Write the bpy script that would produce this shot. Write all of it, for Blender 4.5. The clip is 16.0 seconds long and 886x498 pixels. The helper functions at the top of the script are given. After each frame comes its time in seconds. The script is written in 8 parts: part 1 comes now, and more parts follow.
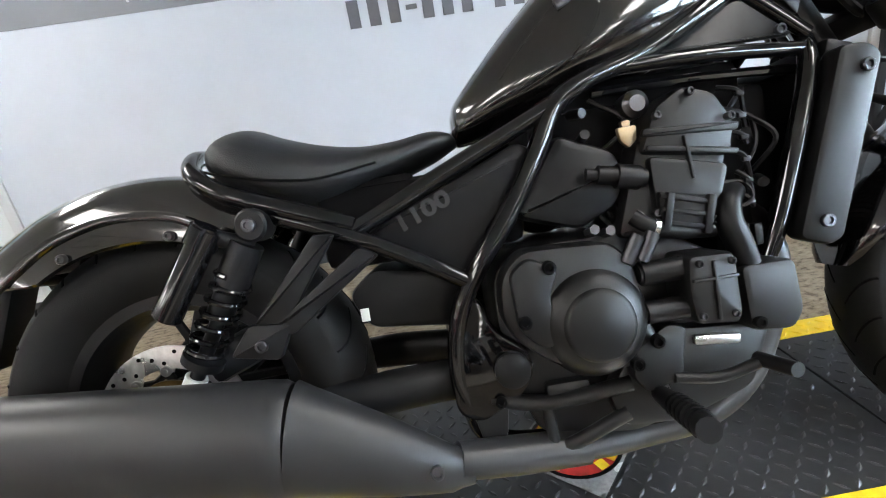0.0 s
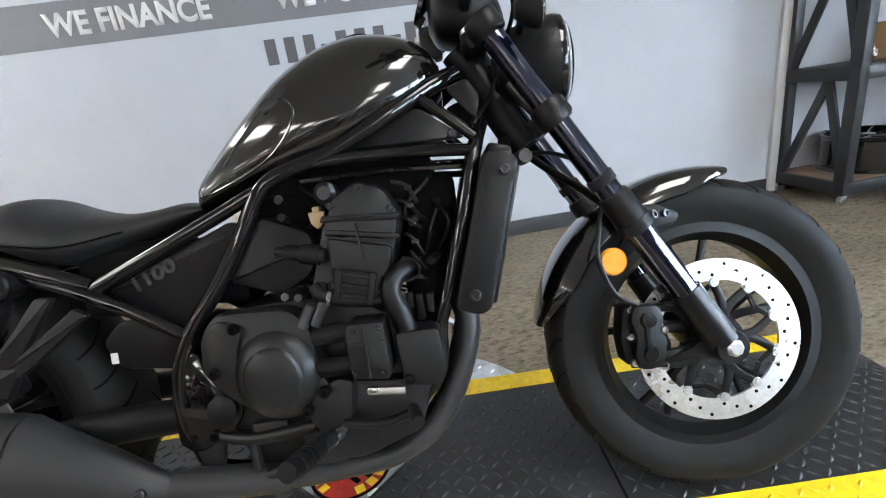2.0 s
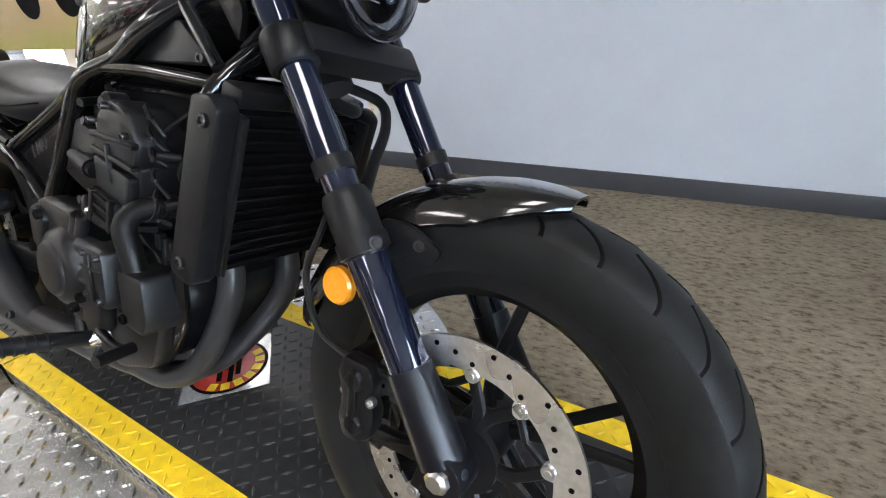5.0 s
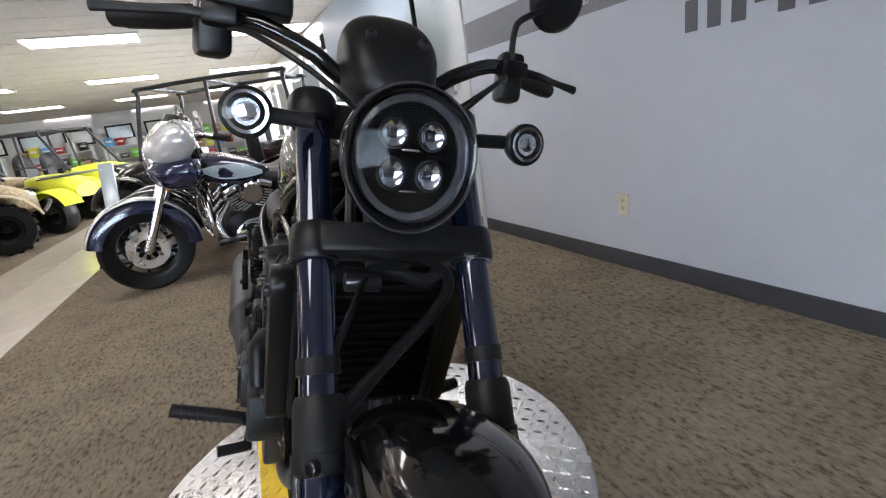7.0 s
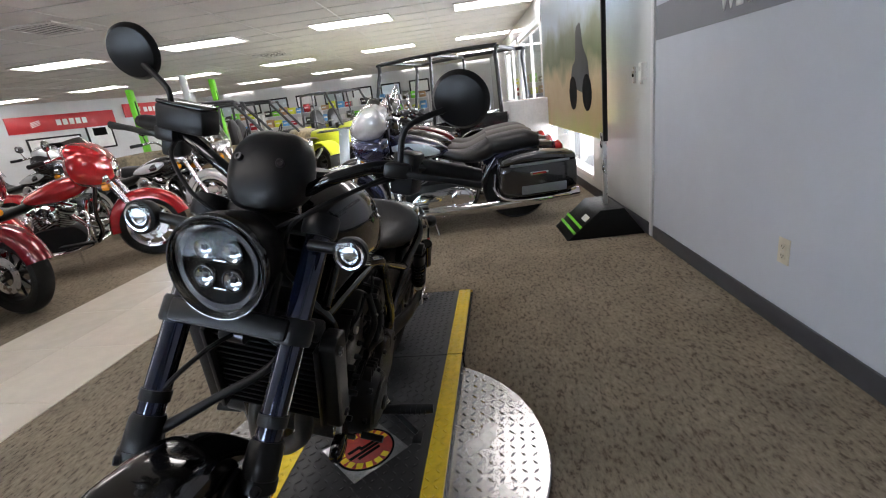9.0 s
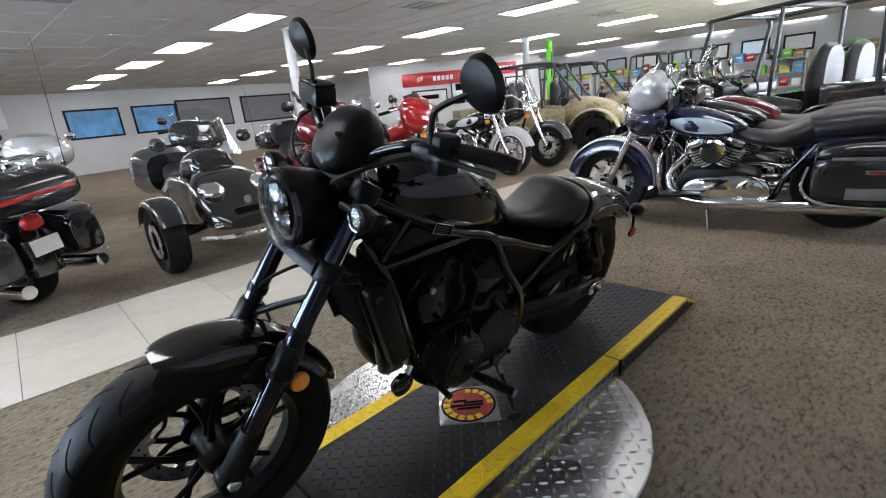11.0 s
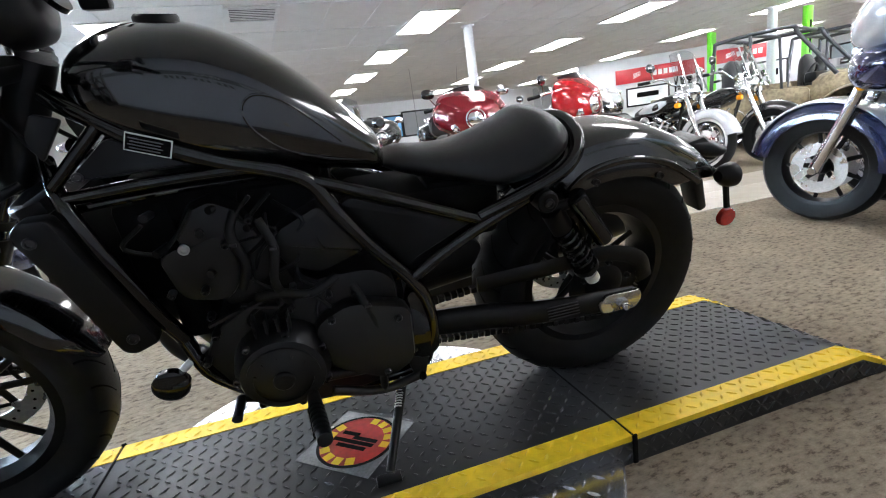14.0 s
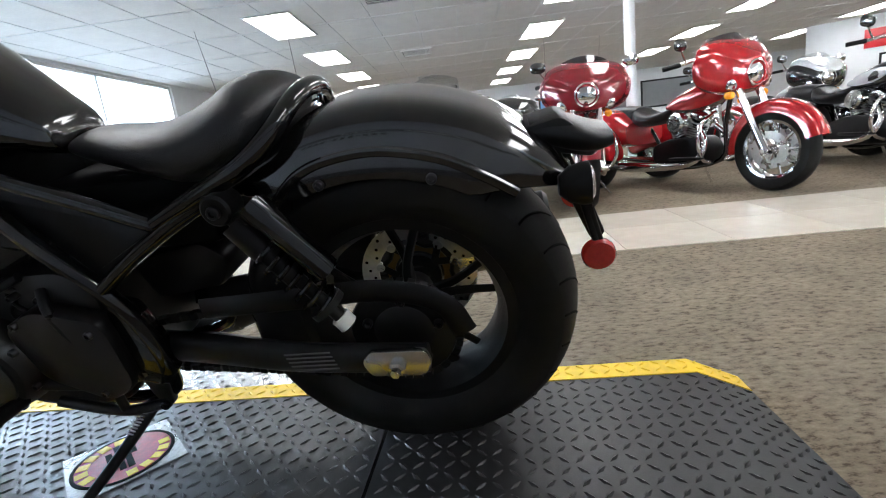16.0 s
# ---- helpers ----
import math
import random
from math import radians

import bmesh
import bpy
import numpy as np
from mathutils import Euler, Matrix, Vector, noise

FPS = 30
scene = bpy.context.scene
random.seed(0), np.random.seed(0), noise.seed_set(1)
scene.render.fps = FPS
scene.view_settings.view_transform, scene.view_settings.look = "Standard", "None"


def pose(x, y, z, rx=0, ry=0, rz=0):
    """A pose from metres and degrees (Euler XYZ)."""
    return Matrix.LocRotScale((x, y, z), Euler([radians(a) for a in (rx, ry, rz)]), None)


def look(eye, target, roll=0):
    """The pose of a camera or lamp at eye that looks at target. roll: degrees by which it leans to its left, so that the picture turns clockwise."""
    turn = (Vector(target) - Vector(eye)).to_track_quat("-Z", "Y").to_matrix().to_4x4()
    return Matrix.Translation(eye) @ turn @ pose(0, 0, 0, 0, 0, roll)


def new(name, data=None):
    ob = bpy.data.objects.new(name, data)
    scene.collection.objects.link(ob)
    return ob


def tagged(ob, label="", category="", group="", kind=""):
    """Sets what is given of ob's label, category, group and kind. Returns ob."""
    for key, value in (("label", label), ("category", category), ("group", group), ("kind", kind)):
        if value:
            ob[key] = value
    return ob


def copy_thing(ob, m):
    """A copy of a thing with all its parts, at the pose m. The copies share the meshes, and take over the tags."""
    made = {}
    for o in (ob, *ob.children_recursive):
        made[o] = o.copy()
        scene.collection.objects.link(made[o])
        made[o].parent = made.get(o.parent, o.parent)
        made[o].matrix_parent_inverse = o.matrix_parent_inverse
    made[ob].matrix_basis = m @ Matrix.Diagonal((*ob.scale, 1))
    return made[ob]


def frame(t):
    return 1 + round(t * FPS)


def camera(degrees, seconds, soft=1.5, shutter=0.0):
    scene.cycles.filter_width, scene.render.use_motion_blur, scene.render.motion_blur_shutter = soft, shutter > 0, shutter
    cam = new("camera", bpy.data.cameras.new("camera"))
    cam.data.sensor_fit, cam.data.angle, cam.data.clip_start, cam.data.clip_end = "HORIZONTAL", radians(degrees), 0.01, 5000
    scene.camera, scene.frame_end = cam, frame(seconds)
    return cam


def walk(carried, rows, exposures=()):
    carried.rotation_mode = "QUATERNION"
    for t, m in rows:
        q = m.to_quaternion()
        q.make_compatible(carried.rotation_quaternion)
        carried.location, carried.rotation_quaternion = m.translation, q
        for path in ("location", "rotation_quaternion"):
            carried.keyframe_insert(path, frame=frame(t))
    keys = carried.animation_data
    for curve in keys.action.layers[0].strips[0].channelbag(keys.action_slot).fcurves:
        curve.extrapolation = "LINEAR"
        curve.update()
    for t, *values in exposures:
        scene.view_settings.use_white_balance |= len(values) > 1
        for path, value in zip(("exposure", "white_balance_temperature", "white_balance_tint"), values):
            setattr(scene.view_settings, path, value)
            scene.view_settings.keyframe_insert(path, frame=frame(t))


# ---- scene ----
cam = camera(87.0, 16.0, soft=1.1)
PATH = [
    (0, (0.487, -0.675, 0.794), (0.482, 1.208, 0.121), -9.47),
    (0.5, (0.599, -0.736, 0.802), (0.616, 1.184, 0.242), -9.50),
    (1, (0.725, -0.776, 0.829), (0.716, 1.140, 0.254), -9.43),
    (1.5, (0.843, -0.790, 0.850), (0.823, 1.117, 0.249), -8.78),
    (2, (1.020, -0.798, 0.868), (0.995, 1.094, 0.219), -7.99),
    (2.5, (1.167, -0.782, 0.889), (1.137, 1.079, 0.156), -7.04),
    (3, (1.293, -0.724, 0.882), (1.229, 1.081, 0.022), -5.82),
    (3.2, (1.351, -0.695, 0.875), (1.268, 1.094, -0.016), -5.10),
    (5.5, (1.794, -0.251, 0.845), (0.517, 1.017, -0.030), -5.41),
    (6, (1.824, -0.177, 0.879), (0.287, 0.900, 0.188), -6.70),
    (6.5, (1.831, -0.066, 0.908), (0.110, 0.766, 0.322), -8.40),
    (7, (1.852, 0.051, 0.940), (0.045, 0.689, 0.369), -8.71),
    (7.5, (1.896, 0.203, 0.990), (0.025, 0.614, 0.416), -8.70),
    (8, (1.921, 0.374, 1.036), (0.013, 0.533, 0.459), -8.77),
    (8.5, (1.910, 0.544, 1.087), (0.003, 0.446, 0.494), -8.10),
    (9, (1.952, 0.727, 1.102), (0.075, 0.389, 0.499), -7.48),
    (9.5, (1.977, 0.906, 1.120), (0.173, 0.295, 0.511), -6.70),
    (10, (1.933, 1.035, 1.118), (0.258, 0.129, 0.506), -6.06),
    (10.2, (1.886, 1.090, 1.117), (0.299, 0.038, 0.507), -5.83),
    (12.3, (1.329, 1.282, 0.913), (0.446, -0.426, 0.362), -7.22),
    (12.5, (1.258, 1.262, 0.879), (0.428, -0.477, 0.343), -7.42),
    (13, (1.082, 1.245, 0.798), (0.410, -0.573, 0.301), -7.90),
    (13.5, (0.876, 1.243, 0.744), (0.304, -0.612, 0.264), -8.06),
    (14, (0.677, 1.226, 0.708), (0.214, -0.666, 0.255), -7.87),
    (14.5, (0.453, 1.177, 0.664), (0.076, -0.737, 0.225), -7.92),
    (15, (0.231, 1.151, 0.633), (0.006, -0.787, 0.194), -7.51),
    (15.5, (0.006, 1.091, 0.616), (-0.007, -0.863, 0.190), -7.09),
    (16, (-0.208, 0.965, 0.605), (0.087, -0.965, 0.170), -7.04),
]
walk(cam, [(t, look(e, g, r)) for t, e, g, r in PATH], exposures=[(0.0, 0.5, 6600, 10), (3.0, 0.12, 6600, 10), (5.5, 0.0, 6600, 13), (8.0, -0.72, 6700, 15), (10.0, -0.62, 6500, 14), (12.5, -0.12, 5950, 12), (14.5, 0.3, 6150, 11), (16.0, 0.05, 6150, 10)])

# ---------- world and light ----------
world = bpy.data.worlds.new("sky")
scene.world = world
world.use_nodes = True
wn = world.node_tree
sky = wn.nodes.new("ShaderNodeTexSky")
sky.sky_type = "NISHITA"
sky.sun_disc = False
sky.sun_elevation = radians(38)
sky.sun_rotation = radians(200)
wn.links.new(sky.outputs[0], wn.nodes["Background"].inputs[0])
wn.nodes["Background"].inputs[1].default_value = 0.12
sun = new("sun", bpy.data.lights.new("sun", "SUN"))
sun.data.energy = 3.0
sun.data.angle = radians(0.6)
sun.data.color = (1.0, 0.95, 0.88)
sun.matrix_basis = pose(0, 0, 30, 52, 0, 160)

# room axes turn a little against the motorcycle
ROOM_YAW = 6.0
ROOM = pose(0, 0, 0, 0, 0, ROOM_YAW)
FLOOR = -0.069
CEIL = 2.42


def room(u, v, z=FLOOR, turn=0.0, rx=0.0, ry=0.0):
    return ROOM @ pose(u, v, z, rx, ry, turn)


# ---------- materials ----------
def nodes_of(name):
    m = bpy.data.materials.new(name)
    m.use_nodes = True
    nt = m.node_tree
    return m, nt, nt.nodes["Principled BSDF"]


def mat(name, color, rough=0.5, metal=0.0, var=0.12, scale=30.0, bump=0.0, bscale=200.0, coat=0.0, rvar=0.1, rand=0.0, spec=0.5):
    """Colour with two scales of variation, roughness wear and fine relief."""
    m, nt, b = nodes_of(name)
    N = nt.nodes.new
    co = N("ShaderNodeTexCoord")
    n1 = N("ShaderNodeTexNoise")
    n1.inputs["Scale"].default_value = scale
    n1.inputs["Detail"].default_value = 6
    n2 = N("ShaderNodeTexNoise")
    n2.inputs["Scale"].default_value = scale / 9
    nt.links.new(co.outputs["Object"], n1.inputs["Vector"])
    nt.links.new(co.outputs["Object"], n2.inputs["Vector"])
    add = N("ShaderNodeMath")
    add.operation = "ADD"
    nt.links.new(n1.outputs["Fac"], add.inputs[0])
    nt.links.new(n2.outputs["Fac"], add.inputs[1])
    last = add.outputs[0]
    if rand:
        oi = N("ShaderNodeObjectInfo")
        ml = N("ShaderNodeMath")
        ml.operation = "MULTIPLY_ADD"
        ml.inputs[1].default_value = rand
        nt.links.new(oi.outputs["Random"], ml.inputs[0])
        nt.links.new(last, ml.inputs[2])
        last = ml.outputs[0]
    mr = N("ShaderNodeMapRange")
    mr.inputs["From Min"].default_value = 0.6
    mr.inputs["From Max"].default_value = 1.4
    mr.inputs["To Min"].default_value = 1 - var
    mr.inputs["To Max"].default_value = 1 + var
    nt.links.new(last, mr.inputs["Value"])
    mul = N("ShaderNodeMix")
    mul.data_type = "RGBA"
    mul.blend_type = "MULTIPLY"
    mul.inputs[0].default_value = 1.0
    mul.inputs[6].default_value = (*color, 1)
    comb = N("ShaderNodeCombineColor")
    for i in range(3):
        nt.links.new(mr.outputs[0], comb.inputs[i])
    nt.links.new(comb.outputs[0], mul.inputs[7])
    nt.links.new(mul.outputs[2], b.inputs["Base Color"])
    rr = N("ShaderNodeMapRange")
    rr.inputs["From Min"].default_value = 0.3
    rr.inputs["From Max"].default_value = 0.7
    rr.inputs["To Min"].default_value = max(0.02, rough * (1 - rvar))
    rr.inputs["To Max"].default_value = min(1, rough * (1 + rvar))
    nt.links.new(n2.outputs["Fac"], rr.inputs["Value"])
    nt.links.new(rr.outputs[0], b.inputs["Roughness"])
    b.inputs["Metallic"].default_value = metal
    b.inputs["Specular IOR Level"].default_value = spec
    b.inputs["Coat Weight"].default_value = coat
    b.inputs["Coat Roughness"].default_value = 0.04
    if bump:
        n3 = N("ShaderNodeTexNoise")
        n3.inputs["Scale"].default_value = bscale
        n3.inputs["Detail"].default_value = 4
        nt.links.new(co.outputs["Object"], n3.inputs["Vector"])
        bp = N("ShaderNodeBump")
        bp.inputs["Strength"].default_value = bump
        bp.inputs["Distance"].default_value = 0.002
        nt.links.new(n3.outputs["Fac"], bp.inputs["Height"])
        nt.links.new(bp.outputs[0], b.inputs["Normal"])
    return m


def glow(name, color, strength):
    m, nt, b = nodes_of(name)
    b.inputs["Base Color"].default_value = (*color, 1)
    b.inputs["Emission Color"].default_value = (*color, 1)
    b.inputs["Emission Strength"].default_value = strength
    return m


def glass_mat(name, color=(0.95, 0.97, 1.0), rough=0.0, ior=1.45):
    m, nt, b = nodes_of(name)
    b.inputs["Base Color"].default_value = (*color, 1)
    b.inputs["Transmission Weight"].default_value = 1.0
    b.inputs["Roughness"].default_value = rough
    b.inputs["IOR"].default_value = ior
    return m


GUN = mat("metallic_black_paint", (0.0058, 0.0052, 0.0053), 0.15, 0.45, 0.3, 900, coat=1.0, rvar=0.05)
GLOSS = mat("gloss_black_frame", (0.003, 0.003, 0.0034), 0.06, 0.0, 0.1, 40, coat=0.2, spec=0.4)
SATIN = mat("satin_black_plastic", (0.0042, 0.0042, 0.0047), 0.38, 0.0, 0.2, 60, 0.12, 900, spec=0.23)
ENGINE = mat("matte_black_casting", (0.0055, 0.0055, 0.006), 0.36, 0.05, 0.2, 60, 0.18, 1100, spec=0.36)
MUFF = mat("matte_black_exhaust", (0.015, 0.0147, 0.0155), 0.40, 0.1, 0.22, 14, 0.08, 700)
RUBBER = mat("tyre_rubber", (0.010, 0.010, 0.010), 0.50, 0.0, 0.25, 40, 0.2, 500, spec=0.14)
DARK = mat("black_rubber_hose", (0.004, 0.004, 0.0045), 0.45, 0.0, 0.2, 50, spec=0.22)
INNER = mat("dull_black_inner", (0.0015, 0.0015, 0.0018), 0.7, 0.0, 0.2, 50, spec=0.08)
LEATHER = mat("black_seat_vinyl", (0.0065, 0.0065, 0.0072), 0.42, 0.0, 0.15, 25, 0.35, 520, spec=0.4)
CHROME = mat("chrome", (0.82, 0.82, 0.84), 0.08, 1.0, 0.04, 40)
STEEL = mat("brushed_steel", (0.58, 0.58, 0.58), 0.28, 1.0, 0.12, 120)
DISCM = mat("brake_disc_steel", (0.74, 0.73, 0.72), 0.30, 1.0, 0.22, 110, 0.1, 400, rvar=0.3)
SLIDER = mat("black_fork_slider_enamel", (0.004, 0.004, 0.006), 0.30, 0.0, 0.15, 60, spec=0.28)
BAGGREY = mat("grey_saddlebag_panel", (0.20, 0.21, 0.22), 0.35, 0.2, 0.1, 60)
# blue cast in the base colour stands in for daylight reflected by the tubes
FORKM = mat("dark_fork_tube_daylight_tint", (0.006, 0.009, 0.024), 0.05, 0.6, 0.1, 40, coat=1.0)
BRONZE = mat("bronze_clip", (0.36, 0.27, 0.17), 0.35, 0.9, 0.15, 80)
WHITEP = mat("white_plastic", (0.72, 0.72, 0.68), 0.4)
RINGM = mat("clear_grey_lamp_ring", (0.06, 0.062, 0.07), 0.12, 0.3, 0.1, 120, coat=1.0)
BOWL = mat("silvered_signal_bowl", (0.70, 0.72, 0.75), 0.22, 0.9, 0.2, 300, 0.5, 500)
AMBER = mat("amber_reflector", (0.85, 0.30, 0.01), 0.15, 0.0, 0.15, 160, 0.5, 260, coat=0.8)
REDREF = mat("red_reflector", (0.34, 0.012, 0.010), 0.2, 0.0, 0.2, 160, 0.5, 260, coat=0.8)
CLEAR = glass_mat("clear_lens")
LENS = glass_mat("clear_polycarbonate_lens", ior=1.22)
LEDM = mat("led_reflector", (0.75, 0.78, 0.82), 0.08, 1.0, 0.1, 120)
GREYT = mat("grey_lettering", (0.085, 0.085, 0.09), 0.4)
BOLTM = mat("dark_steel_bolt", (0.055, 0.055, 0.06), 0.3, 0.9, 0.15, 80)
GOLDRIM = mat("brown_sensor_ring", (0.16, 0.10, 0.03), 0.4, 0.6)


def plate_mat(name, color, rough, metal):
    """Rolled plate with scuffs and dust."""
    m = mat(name, color, rough, metal, 0.2, 40, 0.08, 300, rvar=0.15)
    return m


PLATE_BLACK = plate_mat("black_tread_plate", (0.022, 0.022, 0.023), 0.44, 0.1)
PLATE_YEL = plate_mat("yellow_painted_plate", (0.80, 0.53, 0.012), 0.42, 0.0)
PLATE_ALU = plate_mat("aluminium_tread_plate", (0.66, 0.66, 0.66), 0.26, 0.95)


def carpet_mat():
    m, nt, b = nodes_of("loop_carpet")
    N = nt.nodes.new
    co = N("ShaderNodeTexCoord")
    n1 = N("ShaderNodeTexNoise")
    n1.inputs["Scale"].default_value = 33
    n1.inputs["Detail"].default_value = 3
    n1.inputs["Roughness"].default_value = 0.7
    n2 = N("ShaderNodeTexNoise")
    n2.inputs["Scale"].default_value = 3.2
    mp = N("ShaderNodeMapping")
    mp.inputs["Scale"].default_value = (1.0, 1.9, 1.0)
    nt.links.new(co.outputs["Object"], mp.inputs[0])
    nt.links.new(mp.outputs[0], n1.inputs["Vector"])
    nt.links.new(co.outputs["Object"], n2.inputs["Vector"])
    r1 = N("ShaderNodeValToRGB")
    e = r1.color_ramp.elements
    e[0].position, e[0].color = 0.34, (0.085, 0.066, 0.047, 1)
    e[1].position, e[1].color = 0.66, (0.245, 0.205, 0.152, 1)
    e2 = e.new(0.44)
    e2.color = (0.175, 0.142, 0.103, 1)
    nt.links.new(n1.outputs["Fac"], r1.inputs[0])
    mr = N("ShaderNodeMapRange")
    mr.inputs["From Min"].default_value, mr.inputs["From Max"].default_value = 0.3, 0.7
    mr.inputs["To Min"].default_value, mr.inputs["To Max"].default_value = 0.86, 1.12
    nt.links.new(n2.outputs["Fac"], mr.inputs[0])
    mul = N("ShaderNodeVectorMath")
    mul.operation = "SCALE"
    nt.links.new(r1.outputs[0], mul.inputs[0])
    nt.links.new(mr.outputs[0], mul.inputs["Scale"])
    nt.links.new(mul.outputs[0], b.inputs["Base Color"])
    b.inputs["Roughness"].default_value = 0.95
    b.inputs["Specular IOR Level"].default_value = 0.1
    bp = N("ShaderNodeBump")
    bp.inputs["Strength"].default_value = 0.7
    bp.inputs["Distance"].default_value = 0.006
    nt.links.new(n1.outputs["Fac"], bp.inputs["Height"])
    nt.links.new(bp.outputs[0], b.inputs["Normal"])
    return m


CARPET = carpet_mat()
TILE = mat("polished_cream_tile", (0.60, 0.54, 0.45), 0.16, 0.0, 0.1, 8, rvar=0.3, rand=0.2)
WALLGREY = mat("pale_grey_wall_paint", (0.52, 0.545, 0.60), 0.5, 0.0, 0.04, 6, 0.12, 240)
WALLWHITE = mat("white_wall_paint", (0.58, 0.585, 0.59), 0.5, 0.0, 0.05, 6, 0.1, 240)
WALLFRP = mat("glossy_white_panel", (0.70, 0.72, 0.72), 0.22, 0.0, 0.05, 5, 0.15, 60)
STRIPE = mat("dark_grey_stripe_paint", (0.20, 0.205, 0.225), 0.45, 0.0, 0.05, 6)
BASEB = mat("dark_baseboard_vinyl", (0.045, 0.045, 0.050), 0.45, 0.0, 0.12, 12)
LETWHITE = mat("white_vinyl_lettering", (0.80, 0.80, 0.80), 0.4)
LETGREY = mat("dark_grey_vinyl_lettering", (0.10, 0.10, 0.115), 0.4)
CEILM = mat("acoustic_ceiling_tile", (0.62, 0.60, 0.57), 0.9, 0.0, 0.08, 40, 0.3, 160)
GRIDM = mat("ceiling_grid_metal", (0.58, 0.57, 0.55), 0.5)
PANEL = glow("fluorescent_diffuser", (1.0, 0.98, 0.955), 15.0)
IVORY = mat("ivory_outlet_plastic", (0.62, 0.56, 0.44), 0.35)
RACK = mat("black_painted_rack_steel", (0.020, 0.021, 0.024), 0.45, 0.0, 0.25, 30)
CARDB = mat("brown_cardboard", (0.40, 0.25, 0.13), 0.8, 0.0, 0.12, 14)
PLY = mat("brown_board_deck", (0.22, 0.15, 0.10), 0.7, 0.0, 0.2, 12)
RED = mat("candy_red_paint", (0.36, 0.008, 0.012), 0.16, 0.2, 0.15, 300, coat=1.0)
DRED = mat("dark_red_paint", (0.17, 0.008, 0.014), 0.16, 0.2, 0.15, 300, coat=1.0)
SILVER = mat("silver_paint", (0.62, 0.63, 0.64), 0.22, 0.35, 0.1, 300, coat=1.0)
NAVY = mat("navy_black_paint", (0.010, 0.013, 0.045), 0.14, 0.1, 0.15, 300, coat=1.0)
BLACKP = mat("black_body_paint", (0.012, 0.012, 0.013), 0.14, 0.0, 0.15, 200, coat=1.0)
PALEBLUE = mat("pale_silver_blue_panel", (0.50, 0.58, 0.62), 0.25, 0.2, 0.05, 60, coat=0.6)
CAMO = mat("camouflage_panel", (0.24, 0.19, 0.11), 0.5, 0.0, 0.75, 26)
YELP = mat("yellow_green_plastic", (0.62, 0.66, 0.03), 0.35)
GREEN = mat("bright_green_plastic", (0.16, 0.62, 0.03), 0.35)
SIGNRED = mat("red_sign_face", (0.42, 0.012, 0.016), 0.4, 0.0, 0.06, 8)
SIGNWHITE = mat("white_sign_face", (0.75, 0.75, 0.75), 0.4)
WINDSH = glass_mat("tinted_windshield", (0.75, 0.78, 0.80))
MIRROR = mat("mirror_glass", (0.85, 0.86, 0.88), 0.02, 1.0, 0.02, 30)


# ---------- building helpers ----------
def link(name, bm, material, smooth=True):
    me = bpy.data.meshes.new(name)
    bmesh.ops.recalc_face_normals(bm, faces=bm.faces)
    bm.to_mesh(me)
    bm.free()
    me.materials.append(material)
    if smooth:
        for p in me.polygons:
            p.use_smooth = True
        me.set_sharp_from_angle(angle=radians(38))
    return new(name, me)


def part(name, bm, material, parent, label=""):
    ob = link(name, bm, material)
    ob.parent = parent
    if label:
        ob["label"] = label
    return ob


def thing(name, label, category, m=None, group="", kind=""):
    ob = new(name)
    ob.empty_display_size = 0.1
    if m is not None:
        ob.matrix_basis = m
    return tagged(ob, label, category, group, kind)


def solid(name, bm, material, label, category, m=None, group="", kind=""):
    ob = link(name, bm, material)
    if m is not None:
        ob.matrix_basis = m
    return tagged(ob, label, category, group, kind)


def box(c, s, bevel=0.0, m=None, seg=2):
    bm = bmesh.new()
    bmesh.ops.create_cube(bm, size=1.0, matrix=Matrix.Translation(c) @ Matrix.Diagonal((*s, 1)))
    if bevel:
        bmesh.ops.bevel(bm, geom=bm.edges[:], offset=bevel, segments=seg, affect="EDGES", profile=0.5)
    if m is not None:
        bmesh.ops.transform(bm, matrix=m, verts=bm.verts)
    return bm


def join(*bms):
    out = bms[0]
    for b in bms[1:]:
        me = bpy.data.meshes.new("tmp")
        b.to_mesh(me)
        b.free()
        out.from_mesh(me)
        bpy.data.meshes.remove(me)
    return out


def moved(bm, m):
    bmesh.ops.transform(bm, matrix=m, verts=bm.verts)
    return bm


def mirror_y(bm):
    bmesh.ops.scale(bm, vec=(1, -1, 1), verts=bm.verts)
    bmesh.ops.reverse_faces(bm, faces=bm.faces)
    return bm


def prism(outline, y0, y1, bevel=0.004, seg=2):
    """A plate from an outline in x and z, from y0 to y1, with rounded rims."""
    bm = bmesh.new()
    vs = [bm.verts.new((x, y0, z)) for x, z in outline]
    f = bm.faces.new(vs)
    r = bmesh.ops.extrude_face_region(bm, geom=[f])
    up = [v for v in r["geom"] if isinstance(v, bmesh.types.BMVert)]
    bmesh.ops.translate(bm, vec=(0, y1 - y0, 0), verts=up)
    bmesh.ops.recalc_face_normals(bm, faces=bm.faces)
    if bevel:
        rims = [e for e in bm.edges if abs(e.verts[0].co.y - e.verts[1].co.y) < 1e-6]
        bmesh.ops.bevel(bm, geom=rims, offset=bevel, segments=seg, affect="EDGES", profile=0.5)
    return bm


